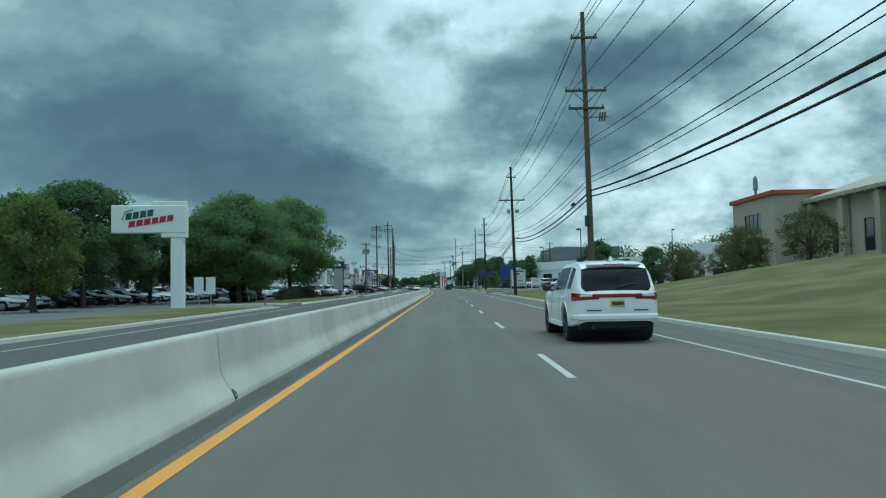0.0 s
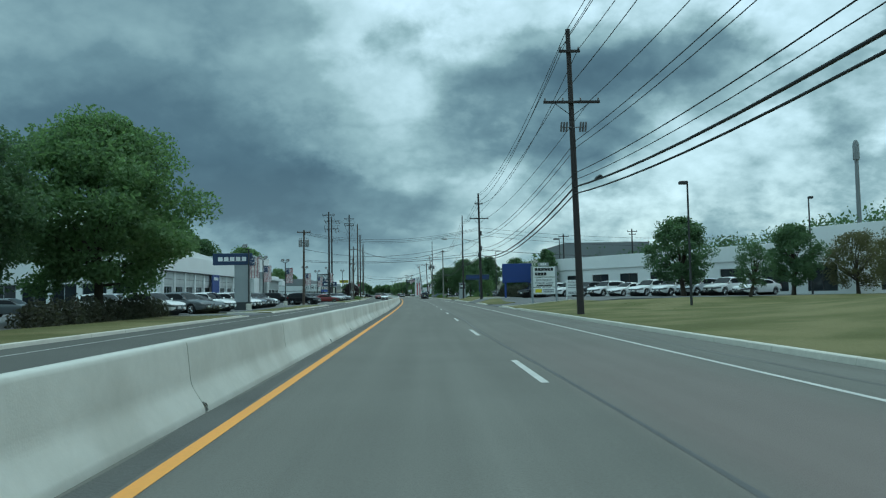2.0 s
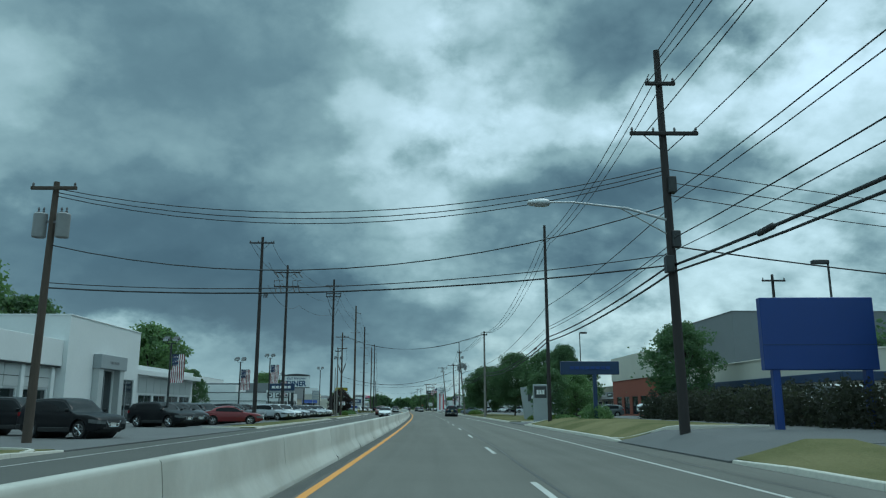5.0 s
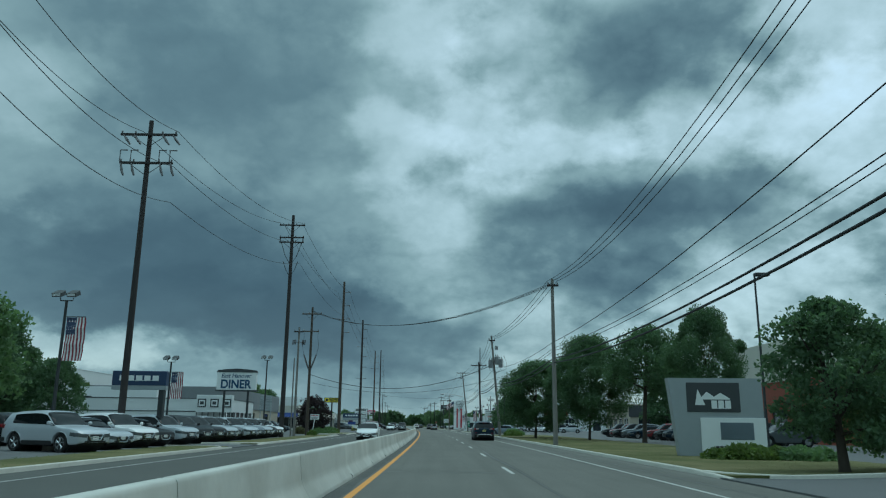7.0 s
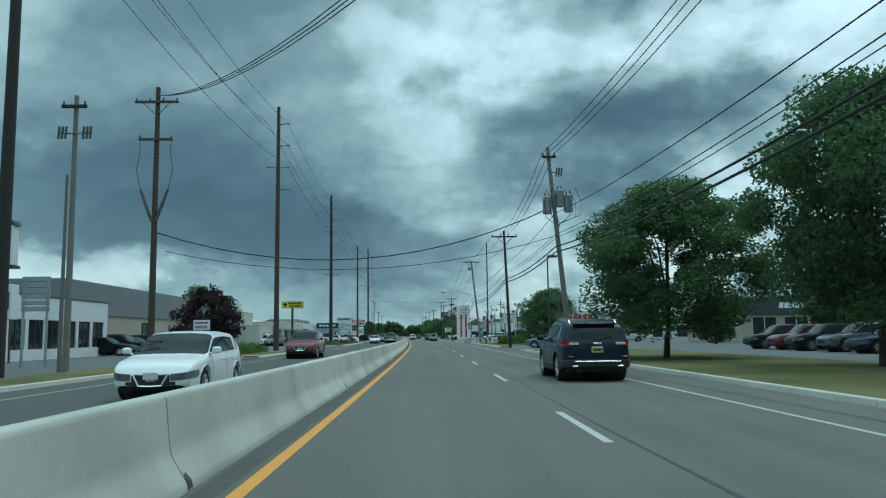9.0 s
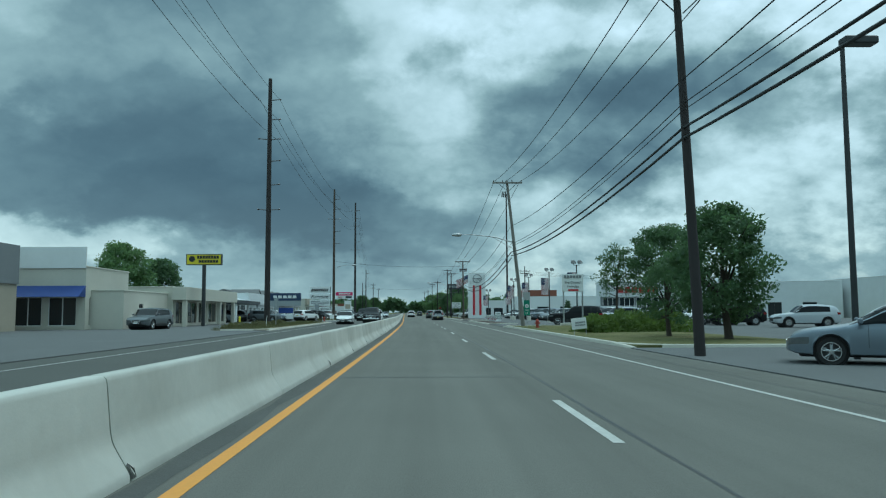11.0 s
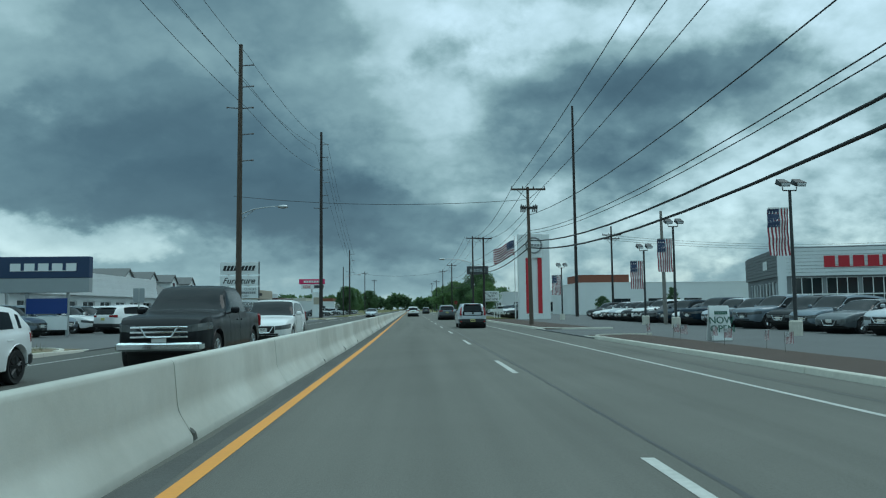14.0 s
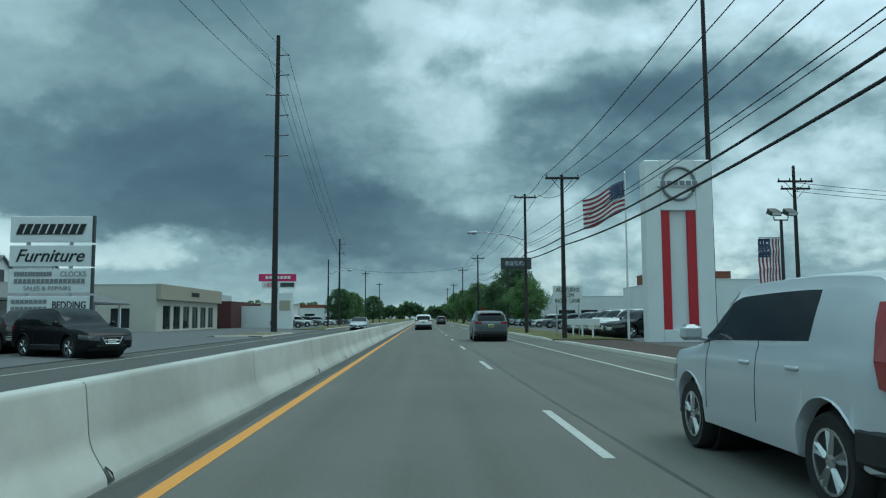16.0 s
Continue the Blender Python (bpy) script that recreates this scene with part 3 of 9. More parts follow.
def kerb_return(u0, u1, Y, way, side):
    """A kerb that rounds the corner of a verge and runs along a drive; way: 1 where the verge begins, -1 where it ends."""
    R = 2.2
    pts = []
    for k in range(7):
        a = math.pi / 2 * k / 6
        pts.append((u0 + side * R * (1 - math.cos(a)), Y + way * R * (1 - math.sin(a))))
    ln = abs(u1 - u0) - R
    for k in range(1, max(2, int(ln / 2.5)) + 1):
        pts.append((u0 + side * (R + ln * k / max(2, int(ln / 2.5))), Y))
    g, rings = Geo(), []
    for k, (u, y) in enumerate(pts):
        du, dy = (side, 0.0) if k > 6 else (side * math.sin(math.pi / 2 * k / 6), -way * math.cos(math.pi / 2 * k / 6))
        nu, ny = (-dy * side * way, du * side * way) if way > 0 else (dy * side, -du * side)
        nu, ny = (abs(nu) * side, abs(ny) * way)
        hgt = rise(u, y)
        rings.append([(u + nu * p + bend(y), y + ny * p, hgt + h) for p, h in ((-0.02, -0.08), (0.01, 0.12), (0.03, 0.14), (0.15, 0.14), (0.17, -0.08))])
    g.loft(rings)
    return g


LEFT_KERBS = [(-60, 66), (74, 113), (121, 160), (186, 227), (233, 276), (284, 300), (340, 384), (404, 420), (456, 470), (490, 640)]
RIGHT_KERBS = [(-60, 120.02), (120.02, 130.5), (142, 155.5), (165.5, 196), (206, 296), (312, 352), (364, 392), (402, 445), (446, 640)]
for k, (a, b) in enumerate(LEFT_KERBS):
    structure("kerb_left_%d" % (k + 1), kerb_run(-8.80, a, b, -1), KERB, "pale worn concrete kerb in short lengths", "kerb")
    structure("verge_left_%d" % (k + 1), verge(-15.6 if b < 125 else -12.3 if b < 300 else -13.1, -8.97, a + 0.3, b - 0.3), DIRT if a in (340, 404, 456) else GRASS, "strip of patchy dry grass beside the kerb", "grass")
    for Y, way in ((a, 1), (b, -1)):
        if 0 < Y < 480:
            structure("kerb_return_left_%d" % int(Y), kerb_return(-8.86, -15.6 if b < 125 else -12.3, Y, way, -1), KERB, "rounded concrete kerb at a driveway", "kerb")
for k, (a, b) in enumerate(RIGHT_KERBS):
    structure("kerb_right_%d" % (k + 1), kerb_run(9.45, a, b, 1), KERB, "pale worn concrete kerb in short lengths", "kerb")
    ur = {-60: 42.0, 120.02: 16.0, 142: 12.5, 165.5: 15, 206: 19.2, 312: 18.2, 364: 12.4, 402: 13.4, 446: 14.2}[a]
    structure("verge_right_%d" % (k + 1), verge(9.62, ur, a + 0.3, b - 0.3), MULCH if a in (364, 402) else GRASS, "mown patchy grass behind the kerb", "grass")
    for Y, way in ((a, 1), (b, -1)):
        if 0 < Y < 440 and Y not in (120.02, 142, 155.5):
            structure("kerb_return_right_%d" % int(Y), kerb_return(9.50, ur, Y, way, 1), KERB, "rounded concrete kerb at a driveway", "kerb")

# painted lines
structure("edge_line_yellow", strip(0.33, 0.48, -120, 900, 0.004, 5.0), YELLOW_LINE, "worn solid yellow edge line", "road marking")
structure("edge_line_white", strip(7.51, 7.61, -120, 900, 0.004, 5.0), WHITE_LINE, "worn solid white edge line", "road marking")
structure("edge_line_opposite", strip(-7.44, -7.36, -120, 900, 0.004, 5.0), WHITE_LINE, "thin white edge line of the opposite carriageway", "road marking")
structure("edge_line_yellow_opposite", strip(-1.45, -1.30, -120, 900, 0.004, 5.0), YELLOW_LINE, "solid yellow edge line behind the barrier", "road marking")
DASHES = [(24.78 + 12.19 * k, 3.62) for k in range(-8, 23)] + [(25.76 + 12.19 * k, 3.62) for k in range(23, 27)] + [(20.43 + 12.19 * k, 3.62) for k in range(27, 60)]
lane_line = tagged(new("lane_line"), "broken white lane line of separate dashes", "road marking", "", "structure")
for y0, ln in DASHES:
    part("dash", strip(4.06, 4.18, y0, y0 + ln, 0.004, 2.0), WHITE_LINE, lane_line)
opp_line = tagged(new("lane_line_opposite"), "broken white lane line of the opposite carriageway", "road marking", "", "structure")
for k in range(-4, 55):
    part("dash", strip(-4.45, -4.33, 18 + 12.19 * k, 21.6 + 12.19 * k, 0.004, 2.0), WHITE_LINE, opp_line)


def seam(u, y0, y1, w, name, wander=0.12, mat=None, label="dark tar-sealed seam in the asphalt"):
    g = Geo()
    vs = []
    n = int((y1 - y0) / 1.5)
    for i in range(n + 1):
        Y = y0 + (y1 - y0) * i / n
        c = u + wander * noise.noise(Vector((Y * 0.08, u, 0))) + bend(Y)
        h = w * (0.7 + 0.6 * noise.noise(Vector((Y * 0.4, u, 5))))
        vs += [(c - h, Y, 0.0025), (c + h, Y, 0.0025)]
    g.add(vs, [(2 * i, 2 * i + 1, 2 * i + 3, 2 * i + 2) for i in range(n)])
    structure(name, g, mat or TAR, label, "road seam")


seam(4.42, 55, 640, 0.036, "tar_seam_lane")
seam(8.35, -20, 640, 0.028, "tar_seam_shoulder")
seam(0.12, -60, 640, 0.19, "gutter_dirt", 0.05, GUTTER, "dark grit gathered along the foot of the barrier")
for k, Y in enumerate((343.0, 300.5, 208.0)):
    g = Geo().add([(0.5 + bend(Y), Y, 0.003), (4.0 + bend(Y), Y + 0.1, 0.003), (4.0 + bend(Y), Y + 0.2, 0.003), (0.5 + bend(Y), Y + 0.1, 0.003)], [(0, 1, 2, 3)])
    structure("cross_crack_%d" % (k + 1), g, TAR, "narrow tar-sealed crack across the lane", "road seam")

# median barrier: precast lengths with open joints
HALF = [(0.305, 0.0), (0.300, 0.055), (0.285, 0.085), (0.205, 0.21), (0.165, 0.275), (0.142, 0.33), (0.128, 0.40), (0.090, 0.76), (0.080, 0.795), (0.060, 0.81)]
SAFETY = [(-p, h) for p, h in HALF] + [(p, h) for p, h in reversed(HALF)]
barrier = tagged(new("median_barrier"), "grey stained concrete safety barrier between the carriageways", "barrier", "", "structure")
# joints that are plainly seen; the lengths between them are even, about 6.1 m
SEEN_JOINTS = [-56.1, 35.4, 119.5, 253.8, 260.1, 316.2, 333.65, 339.8, 366.3, 387.9, 393.9, 409.3, 415.2, 689.7]
JOINTS = []
for a, b in zip(SEEN_JOINTS, SEEN_JOINTS[1:]):
    n = max(1, round((b - a) / 6.1))
    JOINTS += [a + (b - a) * i / n for i in range(n)]
for k, (a, b) in enumerate(zip(JOINTS, JOINTS[1:])):
    a, b = a + 0.012, b - 0.012
    rings = []
    for Y, c in ((a, 0.02), (a + 0.03, 0.0), ((a + b) / 2, 0.0), (b - 0.03, 0.0), (b, 0.02)):
        rings.append([(-0.36 + bend(Y) + p * (1 - c * 2), Y, max(h - c * 0.6, 0.0)) for p, h in SAFETY])
    part("barrier_segment", Geo().loft(rings), CONCRETE, barrier, smooth=50)
    # broken lower corner beside the joint
    if k > 80 or k % 4 == 2:
        continue
    ch = 0.05 + 0.09 * abs(noise.noise(Vector((k * 1.7, 0.3, 0.0))))
    bx = -0.053 + bend(a)
    part("chip", Geo().add([(bx, a - ch * 0.4, 0.015), (bx, a + ch, 0.02), (bx - 0.008, a + ch * 0.6, 0.09), (bx - 0.055, a + ch * 0.25, 0.07 + ch), (bx - 0.05, a - ch * 0.2, 0.07 + ch * 0.8), (bx - 0.006, a - ch * 0.5, 0.08)], [(0, 1, 2, 3, 4, 5)]), GUTTER, barrier)

# ---- vehicles ----
def curve(x, pts):
    """A smooth line through points that overshoots nowhere."""
    if x <= pts[0][0]:
        return pts[0][1]
    if x >= pts[-1][0]:
        return pts[-1][1]
    k = max(i for i in range(len(pts) - 1) if pts[i][0] <= x)

    def inclination(i):
        return (pts[i + 1][1] - pts[i][1]) / (pts[i + 1][0] - pts[i][0])

    def tangent(i):
        if i == 0 or i == len(pts) - 1:
            return inclination(min(i, len(pts) - 2))
        p, q = inclination(i - 1), inclination(i)
        return 2 * p * q / (p + q) if p * q > 0 else 0.0
    h = pts[k + 1][0] - pts[k][0]
    u = (x - pts[k][0]) / h
    return ((1 + 2 * u) * (1 - u) ** 2 * pts[k][1] + u * (1 - u) ** 2 * h * tangent(k)
            + u * u * (3 - 2 * u) * pts[k + 1][1] + u * u * (u - 1) * h * tangent(k + 1))


def interp(x, pts):
    if x <= pts[0][0]:
        return pts[0][1]
    for (a, p), (b, q) in zip(pts, pts[1:]):
        if x <= b:
            return p + (q - p) * (x - a) / (b - a)
    return pts[-1][1]


# length, width, height, wheelbase, rear overhang, wheel radius, belt, hood; top profile and plan as fractions of length from the rear
KINDS = {
    "suv": dict(glass=0.165, L=4.70, W=1.90, H=1.70, wb=2.72, ro=1.00, wr=0.37, belt=1.08, sill=0.30,
                top=[(0, 1.00), (0.012, 1.10), (0.075, 1.53), (0.13, 1.615), (0.28, 1.68), (0.42, 1.70), (0.50, 1.685), (0.56, 1.63), (0.71, 1.10), (0.74, 1.06), (0.88, 1.00), (0.96, 0.90), (0.99, 0.78), (1, 0.70)],
                cabin=(0.03, 0.70), shield=(0.56, 0.71), rear=(0.012, 0.075), pillars=[(0.135, 0.155), (0.345, 0.365)]),
    "boxy": dict(glass=0.235, L=4.14, W=1.80, H=1.61, wb=2.57, ro=0.72, wr=0.33, belt=1.05, sill=0.28,
                 top=[(0, 0.98), (0.015, 1.06), (0.065, 1.50), (0.10, 1.57), (0.3, 1.61), (0.55, 1.59), (0.60, 1.55), (0.745, 1.06), (0.77, 1.03), (0.91, 0.97), (0.975, 0.86), (1, 0.68)],
                 cabin=(0.03, 0.735), shield=(0.60, 0.745), rear=(0.015, 0.065), pillars=[(0.066, 0.235), (0.43, 0.445)]),
    "large": dict(glass=0.105, L=5.10, W=1.93, H=1.80, wb=3.04, ro=1.09, wr=0.395, belt=1.10, sill=0.34,
                  top=[(0, 1.04), (0.010, 1.12), (0.060, 1.62), (0.10, 1.73), (0.26, 1.79), (0.48, 1.78), (0.53, 1.73), (0.665, 1.21), (0.70, 1.17), (0.90, 1.11), (0.97, 1.03), (0.99, 0.90), (1, 0.75)],
                  cabin=(0.03, 0.66), shield=(0.53, 0.665), rear=(0.010, 0.060), pillars=[(0.195, 0.228), (0.37, 0.39)]),
    "hatch": dict(glass=0.13, L=4.20, W=1.78, H=1.46, wb=2.60, ro=0.76, wr=0.32, belt=0.94, sill=0.25,
                  top=[(0, 0.88), (0.015, 0.96), (0.11, 1.34), (0.17, 1.42), (0.35, 1.46), (0.50, 1.44), (0.56, 1.40), (0.745, 0.96), (0.77, 0.93), (0.90, 0.84), (0.97, 0.73), (1, 0.55)],
                  cabin=(0.05, 0.735), shield=(0.56, 0.745), rear=(0.015, 0.11), pillars=[(0.16, 0.20), (0.40, 0.42)]),
    "sedan": dict(glass=0.2, L=4.80, W=1.85, H=1.45, wb=2.80, ro=1.06, wr=0.33, belt=0.95, sill=0.25,
                  top=[(0, 0.90), (0.01, 0.97), (0.13, 1.02), (0.29, 1.38), (0.36, 1.43), (0.45, 1.45), (0.54, 1.42), (0.72, 0.97), (0.75, 0.94), (0.91, 0.84), (0.975, 0.73), (1, 0.55)],
                  cabin=(0.20, 0.71), shield=(0.55, 0.72), rear=(0.15, 0.29), pillars=[(0.245, 0.26), (0.42, 0.435)]),
    "pickup": dict(glass=0.345, L=5.85, W=2.02, H=1.92, wb=3.68, ro=1.20, wr=0.41, belt=1.22, sill=0.42,
                   top=[(0, 1.26), (0.32, 1.27), (0.325, 1.30), (0.345, 1.82), (0.38, 1.90), (0.50, 1.92), (0.58, 1.87), (0.685, 1.33), (0.71, 1.28), (0.93, 1.20), (0.98, 1.12), (1, 0.86)],
                   cabin=(0.33, 0.68), shield=(0.58, 0.685), rear=(0.325, 0.345), pillars=[(0.385, 0.395), (0.47, 0.485)]),
}


PLAN = [(0, 0.71), (0.004, 0.79), (0.012, 0.855), (0.028, 0.912), (0.06, 0.962), (0.11, 0.992), (0.17, 1.0), (0.80, 1.0), (0.90, 0.97), (0.95, 0.925), (0.98, 0.86), (0.993, 0.79), (1, 0.70)]


def car_body(k):
    """Body shell and panes of a car; y ahead, origin on the ground under the middle."""
    c = KINDS[k]
    Ln, W, wr = c["L"], c["W"] / 2, c["wr"]
    y0 = -Ln / 2
    wheels = (y0 + c["ro"], y0 + c["ro"] + c["wb"])
    ys = set(y0 + Ln * s for s, _ in c["top"]) | set(y0 + Ln * s for s, _ in PLAN)
    ys |= set(y0 + Ln * s for p in c["pillars"] for s in p)
    ys |= set(y0 + Ln * s for s in (0.02, 0.03, 0.04, 0.05, 0.97, c["glass"])) | set(y0 + Ln * k / 28 for k in range(29))
    ra = wr + 0.06
    for w in wheels:
        ys |= set(w + ra * math.cos(math.pi * i / 12) for i in range(13))
        ys |= {w - ra - 0.07, w + ra + 0.07}
    ys = sorted(y for y in ys if y0 - 1e-6 <= y <= y0 + Ln + 1e-6)
    ys = [y for i, y in enumerate(ys) if i == 0 or y - ys[i - 1] > 0.006]
    rings = []
    for y in ys:
        s = (y - y0) / Ln
        top = curve(s, c["top"])
        w = W * interp(s, PLAN)
        bottom = c["sill"] + interp(s, [(0, 0.14), (0.03, 0.06), (0.12, 0.0), (0.88, 0.0), (0.96, 0.03), (1, 0.10)])
        flare = 0.0
        for wy in wheels:
            q = abs(y - wy)
            if q < ra:
                bottom = max(bottom, wr + math.sqrt(ra * ra - q * q))
            flare = max(flare, 0.022 * min(max((ra + 0.12 - q) / 0.2, 0.0), 1.0))
        belt = min(c["belt"] + 0.10 * (0.45 - s), top - 0.03)
        mid = min(max(0.60, bottom + 0.04), belt - 0.10)
        cab = top > c["belt"] + 0.06
        rw = (w * 0.945 - 0.27 * (top - belt)) if cab else w * 0.88
        rail = top - (min(0.10, (top - belt) * 0.3) if cab else 0.02)
        gm = (belt + rail) / 2
        lo, hi = belt + min(0.045, (rail - belt) * 0.2), rail - min(0.025, (rail - belt) * 0.15)
        bw = w * 0.945

        def tumble(z):
            return bw + (rw - bw) * (z - belt) / max(rail - belt, 1e-4) + (0.012 if cab else 0.0)
        half = [(w * 0.90, bottom), (w * 0.975 + flare, bottom + 0.025), (w * 0.997 + flare * 0.8, (bottom + mid) / 2 + 0.01), (w, mid), (w * 0.998, mid + (belt - mid) * 0.35), (w * 0.985, mid + (belt - mid) * 0.68),
                (w * 0.968, belt - (belt - mid) * 0.12), (bw, belt), (tumble(lo), lo), (tumble(gm) + (0.004 if cab else 0.0), gm), (tumble(hi), hi), (rw, rail), (rw * 0.945, top - (0.028 if cab else 0.008)),
                (rw * 0.80, top - (0.006 if cab else 0.002)), (rw * 0.42, top + (0.012 if cab else 0.010))]
        rings.append([(x, y, z) for x, z in half] + [(-x, y, z) for x, z in reversed(half)])
    n = len(rings[0])
    h = n // 2
    panes = {}
    allv = [p for r in rings for p in r]
    bf = []
    ca, cb = c["cabin"]
    wide = [p for p in c["pillars"] if p[1] - p[0] >= 0.03]
    for i in range(len(ys) - 1):
        sm = ((ys[i] + ys[i + 1]) / 2 - y0) / Ln
        tp = min(curve((ys[i] - y0) / Ln, c["top"]), curve((ys[i + 1] - y0) / Ln, c["top"]))
        for j in range(n - 1):
            f = (i * n + j, i * n + j + 1, (i + 1) * n + j + 1, (i + 1) * n + j)
            jj = min(j, n - 2 - j)
            slot = None
            if jj in (8, 9) and max(ca, c["glass"]) < sm < cb and tp > c["belt"] + 0.04 and (sm > c["rear"][1] or k == "sedan" and sm > 0.26) and not any(a < sm < b for a, b in wide):
                q = sum(sm > b for a, b in wide)
                slot = ("side_window" if q == len(wide) else "quarter_window", j < h)
            if jj >= 11 and c["shield"][0] < sm < c["shield"][1]:
                slot = ("windshield", 0)
            if jj >= (13 if k == "boxy" else 12) and c["rear"][0] < sm < c["rear"][1]:
                slot = ("rear_window", 0)
            if slot:
                panes.setdefault(slot, []).append(f)
            else:
                bf.append(f)
    m = len(rings) - 1
    bf += [tuple(range(n)), tuple(m * n + j for j in range(n))]
    body = Geo().add(allv, bf)
    glass = [(key[0], Geo().add(allv, fl)) for key, fl in panes.items()]
    return body, glass, wheels


def wrap_lamp(c, end, sx, xa, sb, za, zb):
    """A lamp that wraps round a corner of the body: from xa (share of the half width) to the point sb of the length; za, zb: heights at both ends."""
    Ln, W = c["L"], c["W"] / 2
    pts = []
    s0 = 0.0 if end < 0 else 1.0
    path = [(xa, s0), (min(interp(s0, PLAN), 0.99) * 0.97, s0)] + [(interp(s, PLAN) * 0.985, s) for s in ((0.004, 0.012, 0.028, 0.06, 0.10) if end < 0 else (0.993, 0.98, 0.95, 0.90)) if (s <= sb if end < 0 else s >= sb)]
    outer, inner = [], []
    n = len(path)
    rings = []
    for i, (fx, s) in enumerate(path):
        t = i / (n - 1)
        z0, z1 = za[0] + (zb[0] - za[0]) * t, za[1] + (zb[1] - za[1]) * t
        x, y = sx * W * fx, -Ln / 2 + Ln * s
        ox, oy = sx * 0.012 * min(t * 2, 1), end * 0.012 * max(1 - t, 0.0)
        rings.append([(x + ox, y + oy, z0), (x + ox * 1.3, y + oy * 1.3, (z0 + z1) / 2), (x + ox, y + oy, z1), (x - sx * 0.06 * min(t * 2, 1), y - end * 0.07, z1), (x - sx * 0.06 * min(t * 2, 1), y - end * 0.07, z0)])
    return Geo().loft(rings)


def tidy(me):
    bm = bmesh.new()
    bm.from_mesh(me)
    bmesh.ops.delete(bm, geom=[v for v in bm.verts if not v.link_faces], context="VERTS")
    bm.to_mesh(me)
    bm.free()
    return me


def wheel_meshes(r, rim_mat):
    w = 0.225
    tyre = Geo().lathe([(r * 0.66, -w / 2 + 0.02), (r * 0.93, -w / 2), (r, -w / 2 + 0.04), (r, w / 2 - 0.04), (r * 0.93, w / 2), (r * 0.66, w / 2 - 0.02)], 24, "x").mesh("tyre", TYRE, 40)
    g = Geo()
    g.lathe([(r * 0.67, -w / 2 + 0.05), (r * 0.67, w / 2 - 0.015), (r * 0.62, w / 2 - 0.012), (r * 0.60, w / 2 - 0.08), (0.04, w / 2 - 0.09)], 20, "x", mi=1)
    g.lathe([(r * 0.675, w / 2 - 0.03), (r * 0.675, w / 2 - 0.008), (r * 0.61, w / 2 - 0.008), (r * 0.60, w / 2 - 0.03)], 20, "x")
    for k in range(5):
        a = 2 * math.pi * k / 5 + 0.3
        for da in (-0.16, 0.16):
            p0 = (w / 2 - 0.02, 0.05 * math.cos(a), 0.05 * math.sin(a))
            p1 = (w / 2 - 0.022, r * 0.64 * math.cos(a + da), r * 0.64 * math.sin(a + da))
            g.cyl(p0, p1, 0.026, 0.020, 4)
    g.lathe([(0.06, w / 2 - 0.05), (0.065, w / 2 - 0.012), (0.03, w / 2 - 0.006)], 10, "x")
    return tyre, g.mesh("rim", [rim_mat, TRIM_BLACK], 40)


